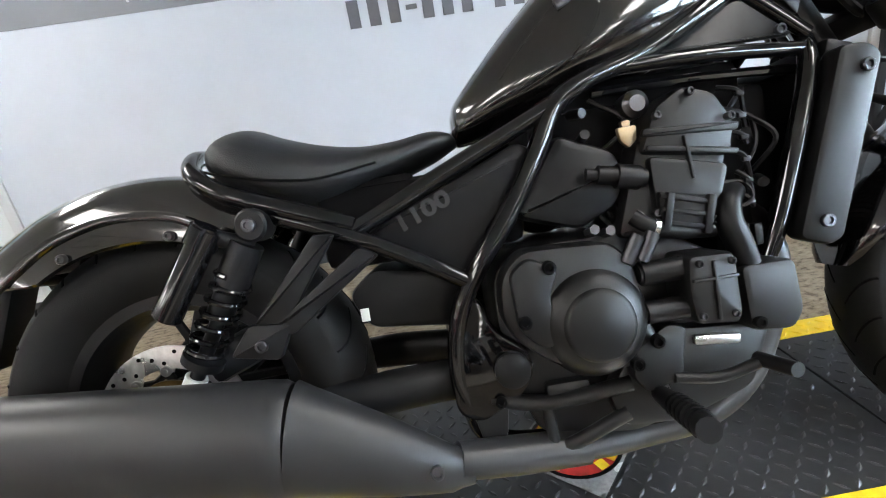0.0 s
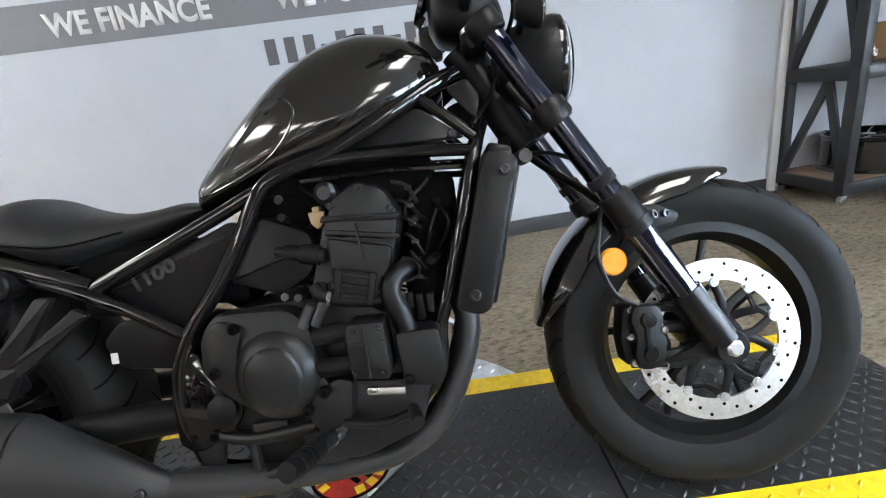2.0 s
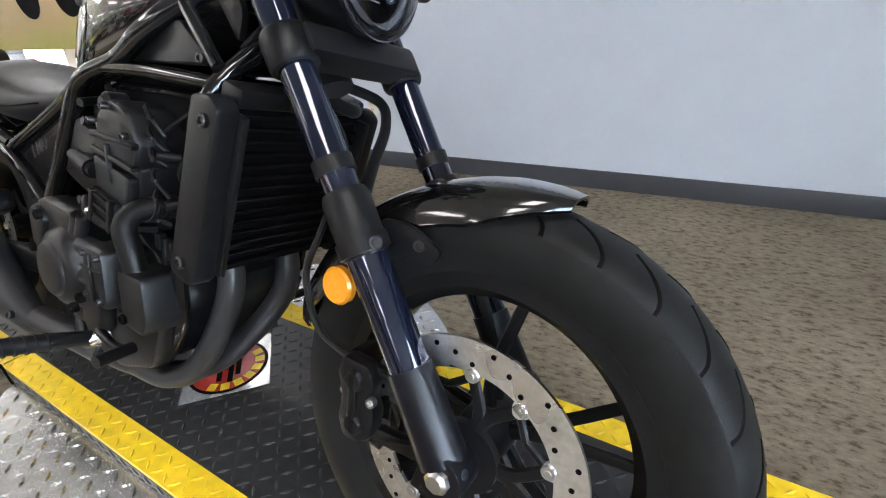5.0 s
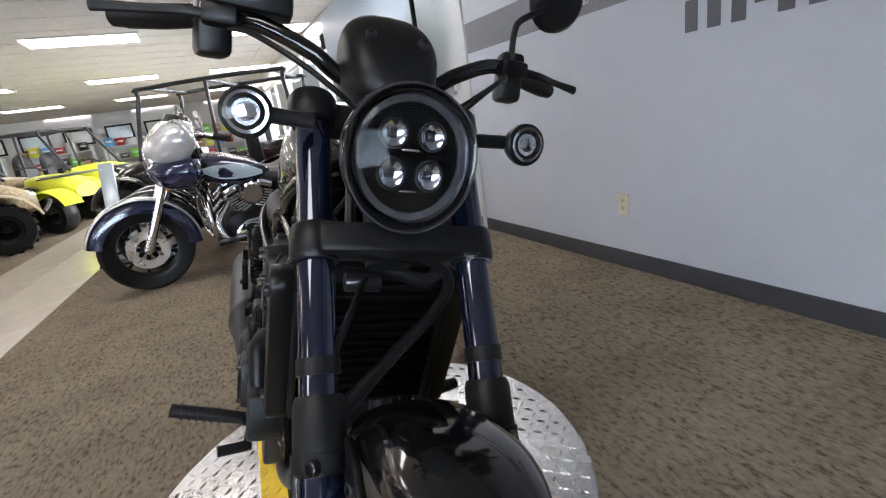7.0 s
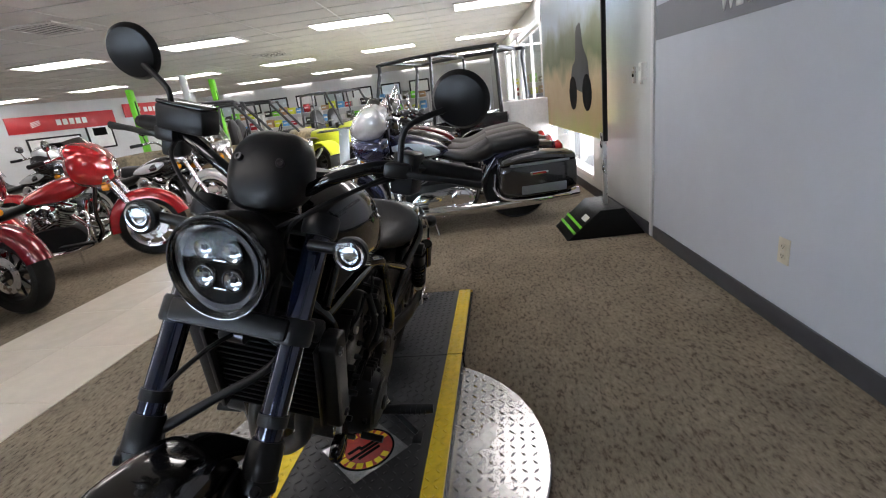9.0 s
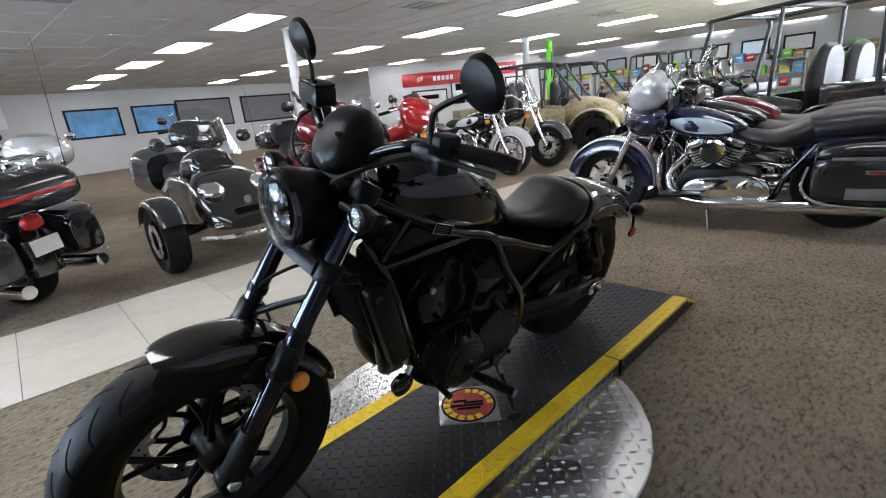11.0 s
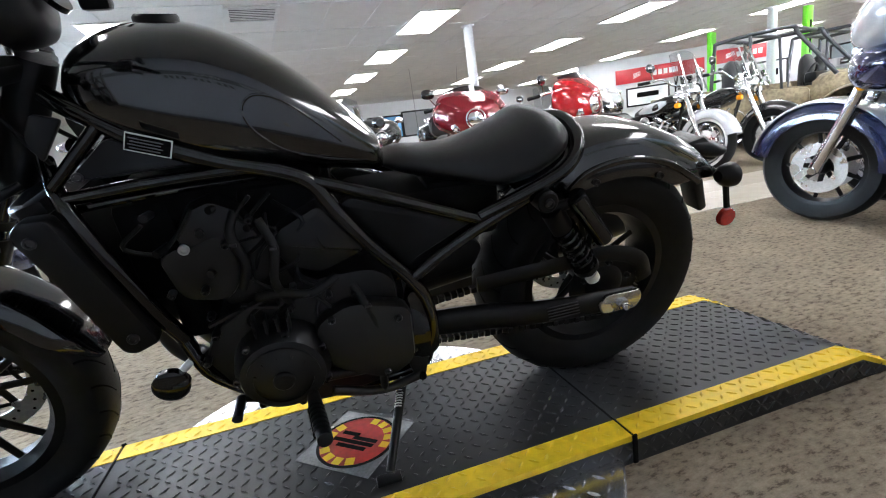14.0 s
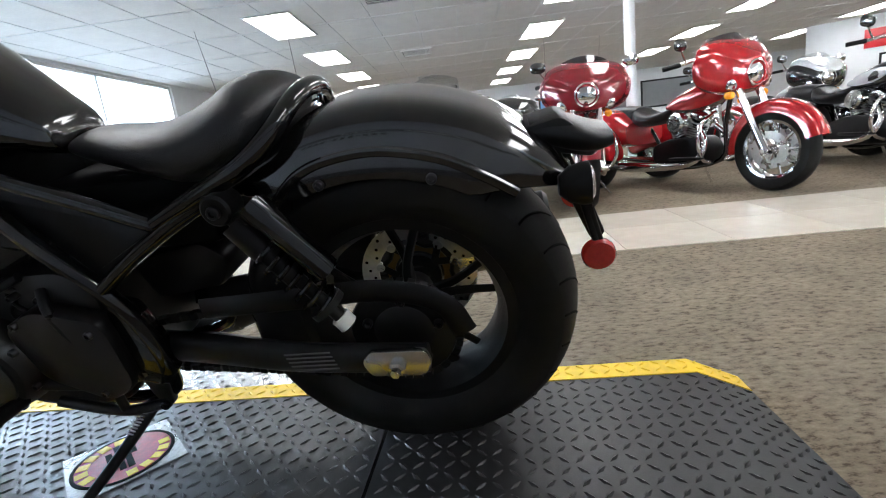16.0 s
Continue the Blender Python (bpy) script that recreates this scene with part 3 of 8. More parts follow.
for nm, x0, x1 in (("centre_deck", SEAM_R + 0.004, SEAM_F - 0.004), ("front_ramp", SEAM_F + 0.004, FRONT_END + TAPER), ("rear_ramp", REAR_END - TAPER, SEAM_R - 0.004)):
    xs = sorted({x0, x1, *[x for x in (REAR_END, FRONT_END) if x0 < x < x1]})
    top = [(x, deck_z(x)) for x in xs]
    outline = top + [(x1, FLOOR + 0.001), (x0, FLOOR + 0.001)]
    d = part(nm, prism(outline, -HW + 0.004, HW - 0.004, 0.0), PLATE_BLACK, stand, "black tread plate")
    tagged(part("tread_relief", lugs((x0 + 0.004, x1, -HW + YW, HW - YW), 0.031, lambda x: deck_z(x) + 0.0003), PLATE_BLACK, d), kind="stuff")
    for s in (-1, 1):
        y0, y1 = sorted((s * (HW - YW), s * HW))
        strip = [(x, z + 0.0025) for x, z in top] + [(x, z - 0.02) for x, z in reversed(top)]
        e = part("edge_strip", prism(strip, y0, y1, 0.0), PLATE_YEL, d, "yellow painted tread edge")
        tagged(part("edge_relief", lugs((x0 + 0.004, x1, y0 - 0.002, y1), 0.031, lambda x: deck_z(x) + 0.0028), PLATE_YEL, d), kind="stuff")
        side = [(x, z - 0.012) for x, z in top] + [(x1, FLOOR + 0.0005), (x0, FLOOR + 0.0005)]
        part("side_plate", prism(side, s * HW - 0.001, s * HW + 0.001, 0.0), PLATE_BLACK, d)
        sl = lugs((x0, x1, FLOOR + 0.008, -0.012), 0.024, 0.0, lambda x, y: y < deck_z(x) - 0.016)
        moved(sl, pose(0, s * (HW + 0.001), 0, 90 if s < 0 else -90, 0, 0) if s < 0 else Matrix.Translation((0, HW + 0.001, 0)) @ Matrix(((1, 0, 0, 0), (0, 0, 1, 0), (0, 1, 0, 0), (0, 0, 0, 1))))
        tagged(part("side_relief", sl, PLATE_BLACK, d), kind="stuff")
for s in (SEAM_R, SEAM_F):
    part("gap_bar", box((s, 0, -0.012), (0.008, 2 * HW - 0.004, 0.02)), INNER, stand)
    for q in (-1, 1):
        part("drop_pin", box((s, q * (HW + 0.004), -0.03), (0.012, 0.006, 0.074), 0.002), INNER, stand, "black flat pin at the joint")

# square decal on the deck
STICK = mat("silver_film", (0.62, 0.62, 0.62), 0.25, 0.7, 0.35, 120)
stk = thing("deck_sticker", "square silver sticker with red round emblem on the ramp deck", "sticker", pose(0.702, 0.142, 0.0023, 0, 0, -41))
part("sheet", box((0, 0, 0), (0.215, 0.215, 0.0012)), STICK, stk, "wrinkled silver film")
part("emblem", lathe([(0.0, 0.0016), (0.098, 0.0016), (0.098, 0.0)], 40, "z"), mat("red_print", (0.36, 0.02, 0.015), 0.35, 0, 0.5, 60), stk, "round red print")
part("print_rim", lathe([(0.094, 0.0019), (0.1015, 0.0019), (0.1015, 0.0), (0.094, 0.0)], 48, "z", closed=True), INNER, stk, "black printed rim")
for y, w, x in ((0.026, 0.085, 0.0), (0.008, 0.12, 0.006), (-0.008, 0.07, -0.02), (-0.02, 0.05, 0.03)):
    part("figure_bar", box((x, y, 0.0021), (w, 0.013, 0.0006)), INNER, stk, "black printed bar")
for k in range(5):
    w = radians(-177 + k * 21)
    part("print_bar", box((0, 0, 0), (0.02, 0.022, 0.0008), m=Matrix.Translation((0.080 * math.cos(w), 0.080 * math.sin(w), 0.0023)) @ Matrix.Rotation(w + math.pi / 2, 4, "Z")), PLATE_YEL, stk, "yellow printed bar")
for k in range(7):
    w = radians(-24 + k * 23)
    part("print_bar", box((0, 0, 0), (0.022, 0.024, 0.0008), m=Matrix.Translation((0.080 * math.cos(w), 0.080 * math.sin(w), 0.0023)) @ Matrix.Rotation(w + math.pi / 2, 4, "Z")), PLATE_YEL, stk, "yellow printed bar")


# ---------- the motorcycle on the ramp ----------
LEAN = 15.0
bike = thing("cruiser_motorcycle", "black cruiser motorcycle with solo seat leaning on its side stand", "motorcycle", pose(0, 0.002, 0.004, -LEAN, 0, -0.25))
AX, RZ = 1.523, 0.315
TR = 0.323


def wheel(name, x, width, rim_r, spokes, lab):
    w = part(name, tyre_mesh(width, rim_r), RUBBER, bike, lab)
    w.matrix_basis = pose(x, 0, RZ)
    g = []
    hw = width / 2
    for s in (-1, 1):
        for k in range(27):
            a0 = 2 * math.pi * (k + (0.5 if s > 0 else 0)) / 27
            pts = []
            for q in range(5):
                t = q / 4
                th = 1.12 - 0.98 * t
                r = TR - hw * 0.62 * (1 - math.cos(th)) - 0.0018
                a = a0 + 0.17 * t * t
                pts.append((r * math.cos(a), s * hw * math.sin(th) / math.sin(1.25), r * math.sin(a)))
            g.append(tube(pts, 0.0032, 5, 2))
    part("tread_groove_pattern", join(*g), INNER, w, "dark tread grooves")
    b = hw * 0.72
    rim = lathe([(rim_r + 0.004, -b), (rim_r + 0.004, -b + 0.006), (rim_r - 0.012, -b + 0.012), (rim_r - 0.022, -b * 0.4), (rim_r - 0.022, b * 0.4),
                 (rim_r - 0.012, b - 0.012), (rim_r + 0.004, b - 0.006), (rim_r + 0.004, b), (rim_r - 0.016, b), (rim_r - 0.024, b * 0.7),
                 (rim_r - 0.034, b * 0.4), (rim_r - 0.034, -b * 0.4), (rim_r - 0.024, -b * 0.7), (rim_r - 0.016, -b)], 72, "y", closed=True)
    r = part("rim", rim, SATIN, w, "black cast rim")
    part("hub", lathe([(0.0, -0.062), (0.028, -0.062), (0.036, -0.05), (0.04, -0.02), (0.04, 0.02), (0.036, 0.05), (0.028, 0.062), (0.0, 0.062)], 28, "y"), SATIN, w)
    for k in range(spokes):
        a = 2 * math.pi * k / spokes + 0.35
        d = 0.30
        e = (rim_r - 0.024)
        arms = []
        for q in (-1, 1):
            pts = [(0.032 * math.cos(a), q * 0.012, 0.032 * math.sin(a)), (0.095 * math.cos(a + q * 0.05), q * 0.012, 0.095 * math.sin(a + q * 0.05)),
                   (e * math.cos(a + q * d * 0.62), q * 0.006, e * math.sin(a + q * d * 0.62))]
            arms.append(tube(pts, [0.012, 0.0095, 0.0085], 8, 3, flat=0.75))
        part("spoke", join(*arms), SATIN, w, "black cast Y spoke")
    return w


def tyre_mesh(width, rim_r):
    hw = width / 2
    prof = []
    for k in range(25):
        th = -1.25 + 2.5 * k / 24
        prof.append((TR - hw * 0.62 * (1 - math.cos(th)), hw * math.sin(th) / math.sin(1.25)))
    prof = prof + [(rim_r + 0.035, hw * 0.97), (rim_r + 0.008, hw * 0.74), (rim_r - 0.004, hw * 0.66), (rim_r - 0.004, -hw * 0.66), (rim_r + 0.008, -hw * 0.74),
                   (rim_r + 0.035, -hw * 0.97)]
    return lathe(prof, 96, "y", closed=True)


fw = wheel("front_wheel", AX, 0.118, 0.229, 5, "black front wheel with grooved tyre")
rw = wheel("rear_wheel", 0.0, 0.185, 0.205, 5, "black rear wheel with wide tyre")


def brake_disc(parent, r0, r1, y, th, pads):
    ring = lathe([(r0, y - th / 2), (r1, y - th / 2), (r1, y + th / 2), (r0, y + th / 2)], 72, "y", closed=True)
    d = part("brake_disc", ring, DISCM, parent, "drilled steel brake disc")
    hs = []
    for k in range(36):
        a = 2 * math.pi * k / 36
        rr = r0 + (r1 - r0) * (0.25, 0.5, 0.75)[k % 3]
        hs.append(lathe([(0.0, -th / 2 - 0.0006), (0.0036, -th / 2 - 0.0006), (0.0036, th / 2 + 0.0006), (0.0, th / 2 + 0.0006)], 8, "y", Matrix.Translation((rr * math.cos(a), y, rr * math.sin(a)))))
    for h in hs:
        part("drill_hole", h, INNER, d)
    part("carrier", lathe([(0.025, y - 0.006), (0.05, y - 0.006), (0.05, y + 0.006), (0.025, y + 0.006)], 32, "y", closed=True), SATIN, d, "black disc carrier")
    for k in range(pads):
        a = 2 * math.pi * k / pads
        for q in (-0.30, 0.30):
            e = r0 - 0.004
            part("carrier_arm", tube([(0.045 * math.cos(a), y + 0.002, 0.045 * math.sin(a)), (0.62 * r0 * math.cos(a + q * 0.35), y, 0.62 * r0 * math.sin(a + q * 0.35)), (e * math.cos(a + q), y, e * math.sin(a + q))],
                                      [0.011, 0.009, 0.0085], 8, 3, flat=0.6), SATIN, d)
            part("carrier_web", tube([(e * 0.97 * math.cos(a + q), y + 0.001, e * 0.97 * math.sin(a + q)), (0.80 * r0 * math.cos(a + q * 2.09), y + 0.001, 0.80 * r0 * math.sin(a + q * 2.09))], 0.0055, 6, 1, flat=0.6), SATIN, d)
            part("lug", lathe([(0.0, y - 0.0022), (0.0125, y - 0.0022), (0.0125, y + 0.0022), (0.0, y + 0.0022)], 18, "y", Matrix.Translation((r0 * math.cos(a + q), 0, r0 * math.sin(a + q)))), DISCM, d)
            part("rivet", lathe([(0.0, y - 0.0075), (0.004, y - 0.0075), (0.0045, y - 0.006), (0.0085, y - 0.006), (0.0095, y - 0.004), (0.0095, y + 0.005), (0, y + 0.005)], 16, "y",
                                Matrix.Translation(((r0 - 0.004) * math.cos(a + q), 0, (r0 - 0.004) * math.sin(a + q)))), STEEL, d, "bright steel disc button")
    return d


brake_disc(fw, 0.120, 0.162, -0.078, 0.005, 5)
brake_disc(rw, 0.090, 0.128, -0.098, 0.005, 5)

# fork: stanchions, clamps, sliders
FY = 0.111
RAKE = 30.5
tan = math.tan(radians(RAKE))


def fork_x(z):
    return AX - 0.003 - (z - RZ) * tan


for s in (-1, 1):
    y = s * FY
    leg = part("fork_leg", rod((fork_x(0.50), y, 0.50), (fork_x(0.965), y, 0.965), 0.0235, 28), FORKM, bike, "polished black fork tube with a blue daylight sheen in its colour")
    part("fork_cover", lathe([(0.0, 0), (0.029, 0), (0.031, 0.008), (0.031, 0.075), (0.027, 0.085), (0.0, 0.085)], 28, "z",
                             Matrix.Translation((fork_x(0.555), y, 0.555)) @ Matrix.Rotation(-radians(RAKE), 4, "Y")), SATIN, leg, "black fork gaiter ring")
    part("dust_seal", lathe([(0.0, 0), (0.0265, 0), (0.0265, 0.02), (0.0, 0.02)], 28, "z",
                            Matrix.Translation((fork_x(0.648), y, 0.648)) @ Matrix.Rotation(-radians(RAKE), 4, "Y")), SATIN, leg)
    part("lower_tube_skin", rod((fork_x(0.425), y, 0.425), (fork_x(0.56), y, 0.56), 0.0268, 28), FORKM, leg, "dark polished lower fork tube")
    low = part("fork_slider", join(rod((fork_x(0.33), y, 0.33), (fork_x(0.43), y, 0.43), 0.0262, 24),
                                   rod((fork_x(0.325), y, 0.325), (fork_x(0.43), y, 0.43), 0.0315, 24, 0.0295),
                                   lathe([(0.0, y - 0.024), (0.03, y - 0.024), (0.032, y - 0.02), (0.032, y + 0.02), (0.03, y + 0.024), (0, y + 0.024)], 24, "y", Matrix.Translation((AX - 0.002, 0, RZ)))),
               SLIDER, bike, "black fork slider with axle lug")
    part("axle_nut", lathe([(0.0, y + s * 0.034), (0.011, y + s * 0.034), (0.016, y + s * 0.03), (0.018, y + s * 0.02), (0.0, y + s * 0.02)], 8 if s < 0 else 20, "y",
                           Matrix.Translation((AX - 0.002, 0, RZ))), STEEL, low, "bright steel axle end")
    part("clamp_band", moved(lathe([(0.030, -0.010), (0.0335, -0.010), (0.0335, 0.010), (0.030, 0.010)], 28, "z", closed=True),
                             Matrix.Translation((fork_x(0.567), y, 0.567)) @ Matrix.Rotation(-radians(RAKE), 4, "Y")), SATIN, low)
    part("band_screw", bolt((fork_x(0.567) + 0.03, y + s * 0.012, 0.58), (0.6, s, 0.2), 0.009), BOLTM, low)
part("axle", rod((AX, -0.1, RZ), (AX, 0.1, RZ), 0.012), STEEL, bike)
for z, h, r in ((0.790, 0.036, 0.033), (0.962, 0.03, 0.034)):
    x = fork_x(z)
    m = Matrix.Translation((x, 0, z)) @ Matrix.Rotation(-radians(RAKE), 4, "Y")
    hb = [lathe([(0.0, -h / 2 - 0.006), (r - 0.003, -h / 2 - 0.006), (r, -h / 2), (r, h / 2), (r - 0.003, h / 2 + 0.006), (0.0, h / 2 + 0.006)], 28, "z", m @ Matrix.Translation((0, s * FY, 0))) for s in (-1, 1)]
    web = box((0.016 if z < 0.9 else -0.02, 0, 0), (0.05, 2 * FY, h + 0.006), 0.008, m)
    part("triple_clamp", join(*hb, web), SATIN, bike, "black fork clamp")
part("steering_stem", rod((fork_x(0.76) - 0.055, 0, 0.75), (fork_x(0.97) - 0.045, 0, 0.96), 0.034, 24), SATIN, bike)
part("ignition_lock", lathe([(0.0, -0.052), (0.010, -0.052), (0.0105, -0.054), (0.014, -0.054), (0.0155, -0.050), (0.0155, 0.0), (0, 0)], 20, "y", Matrix.Translation((1.170, -0.01, 0.722))), BOLTM, bike, "steel key lock")

# headlamp
hl = part("headlamp", lathe([(0.0, 1.135), (0.05, 1.137), (0.072, 1.165), (0.088, 1.23), (0.091, 1.262), (0.089, 1.268), (0.082, 1.268), (0.078, 1.258), (0.0, 1.25)], 48, "x",
                            Matrix.Translation((0, -0.005, 0.905))), SATIN, bike, "round black headlamp with four LED lenses")
ln = part("lens", lathe([(0.086, 1.262), (0.086, 1.276), (0.078, 1.288), (0.055, 1.297), (0.0, 1.301), (0.0, 1.298), (0.054, 1.294), (0.076, 1.285), (0.082, 1.274), (0.082, 1.262)], 48, "x",
                        Matrix.Translation((0, -0.005, 0.905)), closed=True), LENS, hl, "clear domed lens")
ln.visible_shadow = False
part("bezel", lathe([(0.080, 1.262), (0.0915, 1.262), (0.0915, 1.272), (0.087, 1.279), (0.082, 1.276)], 48, "x", Matrix.Translation((0, -0.005, 0.905)), closed=True), GLOSS, hl, "gloss black lens ring")
part("halo", lathe([(0.066, 1.262), (0.074, 1.262), (0.074, 1.268), (0.066, 1.268)], 48, "x", Matrix.Translation((0, -0.005, 0.905)), closed=True), RINGM, hl, "grey translucent light ring")
part("lens_rim", lathe([(0.0868, 1.268), (0.0905, 1.270), (0.0905, 1.2775), (0.0868, 1.2765)], 48, "x", Matrix.Translation((0, -0.005, 0.905)), closed=True), RINGM, hl, "clear bright lens rim")
part("inner_rim", lathe([(0.0755, 1.262), (0.0785, 1.262), (0.0785, 1.2665), (0.0755, 1.2650)], 48, "x", Matrix.Translation((0, -0.005, 0.905)), closed=True), BOLTM, hl, "thin bright inner rim")
for dy in (-0.026, 0.026):
    for dz in (-0.022, 0.025):
        c = Matrix.Translation((1.262, -0.005 + dy, 0.905 + dz))
        led = part("led_unit", lathe([(0.019, -0.002), (0.0195, 0.007), (0.0175, 0.007), (0.0165, 0.001), (0.0, 0.0)], 24, "x", c), GLOSS, hl, "black LED projector barrel")
        part("led_ring", lathe([(0.0178, 0.0066), (0.0192, 0.0066), (0.0192, 0.0078), (0.0178, 0.0078)], 32, "x", c, closed=True), RINGM, led, "thin bright ring")
        part("led_bowl", lathe([(0.0, 0.001), (0.005, 0.0012), (0.010, 0.003), (0.0158, 0.0068), (0.0165, 0.006), (0.010, 0.0018), (0.0, 0.0004)], 24, "x", c), LEDM, led, "small bright reflector")
        part("led_chip", box((1.262 + 0.0035, -0.005 + dy, 0.905 + dz + 0.001), (0.003, 0.008, 0.009), 0.0008), BOLTM, led, "small LED chip")
        ll = part("led_lens", lathe([(0.0, 0.0195), (0.006, 0.0182), (0.011, 0.0145), (0.015, 0.008), (0.0162, 0.003), (0.0, 0.003)], 28, "x", c), LENS, led, "clear bulb lens")
        ll.visible_shadow = False
part("lamp_backing", lathe([(0.0, 1.2595), (0.079, 1.2595), (0.079, 1.2585), (0.0, 1.2585)], 40, "x", Matrix.Translation((0, -0.005, 0.905))), INNER, hl, "black lamp interior")
for dz in (-0.042, 0.006):
    part("lamp_bar", box((1.2625, -0.005, 0.905 + dz), (0.004, 0.024, 0.003), 0.001), LEDM, hl, "thin bright bar")
for s in (-1, 1):
    part("headlamp_bracket", tube([(1.15, s * 0.055 - 0.005, 0.86), (1.20, s * 0.06 - 0.005, 0.80), (1.235, s * 0.055 - 0.005, 0.795)], 0.008, 8), SATIN, bike)

# instrument cowl above the headlamp
cowl = part("meter_cowl", body([(1.050, 1.00, 1.055, 0.035, 0.5), (1.068, 0.97, 1.105, 0.066, 0.5), (1.11, 0.962, 1.118, 0.078, 0.5), (1.16, 0.965, 1.095, 0.073, 0.5), (1.195, 0.972, 1.05, 0.056, 0.5), (1.21, 0.985, 1.015, 0.03, 0.5)], 28, 4, 2.8),
            SATIN, bike, "black round instrument cowl")
part("dial_face", lathe([(0.0, 0.0), (0.045, 0.0), (0.047, -0.01), (0.0, -0.01)], 32, "z", Matrix.Translation((1.040, 0, 1.06)) @ Matrix.Rotation(radians(-62), 4, "Y")), GLOSS, cowl, "dark round display")
for s in (-1, 1):
    part("cowl_screw", bolt((1.180, s * 0.040, 1.071), (0.8, s * 0.2, 0.5), 0.008), BOLTM, cowl)

# handlebar with controls
hb_pts = [(1.005, 0.36, 1.060), (1.035, 0.30, 1.066), (1.085, 0.20, 1.062), (1.115, 0.12, 1.035), (1.115, 0.07, 1.008), (1.115, 0.0, 1.003)]
full = hb_pts + [(x, -y, z) for x, y, z in reversed(hb_pts[:-1])]
bar = part("handlebar", tube(full, 0.0135, 14, 6), GLOSS, bike, "black handlebar")
for s in (-1, 1):
    a, b = Vector((1.04, s * 0.28, 1.066)), Vector((0.995, s * 0.382, 1.058))
    dr = (b - a).normalized()
    part("grip", tube([a, a + dr * 0.05, b], [0.0175, 0.0185, 0.0175], 18, 6), DARK, bar, "black rubber grip")
    part("bar_end", rod(b, b + dr * 0.022, 0.0165, 18, 0.015), SATIN, bar)
    part("switch_box", moved(box((0, 0, 0), (0.056, 0.05, 0.09), 0.01), Matrix.Translation((1.050, s * 0.257, 1.053)) @ Matrix.Rotation(s * radians(-14), 4, "Z")), SATIN, bar, "black switch housing")
    part("switch_button", box((1.018, s * 0.272, 1.075), (0.012, 0.02, 0.016), 0.003), WHITEP if s > 0 else REDREF, bar)
    part("lever_mount", box((1.082, s * 0.245, 1.062), (0.05, 0.05, 0.03), 0.007), SATIN, bar)
    part("lever", tube([(1.098, s * 0.25, 1.06), (1.104, s * 0.30, 1.058), (1.084, s * 0.36, 1.055), (1.068, s * 0.41, 1.052)], [0.008, 0.007, 0.0065, 0.0085], 8, 5, flat=0.7), SATIN, bar, "black hand lever")
    part("mirror_stem", tube([(1.075, s * 0.245, 1.075), (1.075, s * 0.245, 1.13), (1.072, s * 0.262, 1.158), (1.062, s * 0.335, 1.200)], 0.0065, 10, 6), SATIN, bar, "black mirror arm")
    mm = Matrix.Translation((1.058, s * 0.345, 1.213)) @ Matrix.Rotation(radians(-8 * s), 4, "Z") @ Matrix.Rotation(radians(14), 4, "Y")
    part("mirror", lathe([(0.0, 0.022), (0.025, 0.021), (0.05, 0.012), (0.0575, 0.0), (0.0575, -0.004), (0.054, -0.006), (0.0, -0.006)], 36, "x", mm), SATIN, bar, "round black mirror")
    part("mirror_glass", lathe([(0.0, -0.0065), (0.052, -0.0065), (0.052, -0.0072), (0.0, -0.0072)], 36, "x", mm), MIRROR, bar, "mirror glass")
res = part("brake_reservoir", box((1.085, -0.20, 1.100), (0.064, 0.11, 0.052), 0.008), SATIN, bar, "black brake fluid box")
part("reservoir_cap", box((1.085, -0.20, 1.129), (0.060, 0.104, 0.008), 0.003), GLOSS, bar)
for s, q in ((-1, 0), (1, 0), (1, 1)):
    part("control_cable", tube([(1.075, s * 0.235, 1.05 - 0.01 * q), (1.15, s * 0.19, 1.03), (1.205 + 0.02 * q, s * 0.11, 0.985), (1.185, s * (0.035 + 0.03 * q), 0.93), (1.15, s * 0.05, 0.85), (1.10, s * 0.08, 0.79)], 0.0045, 8, 8), DARK, bar, "black control cable")
part("bar_riser", join(rod((1.115, 0.045, 0.955), (1.115, 0.045, 1.005), 0.017), rod((1.115, -0.045, 0.955), (1.115, -0.045, 1.005), 0.017)), STEEL, bar, "grey bar mount")

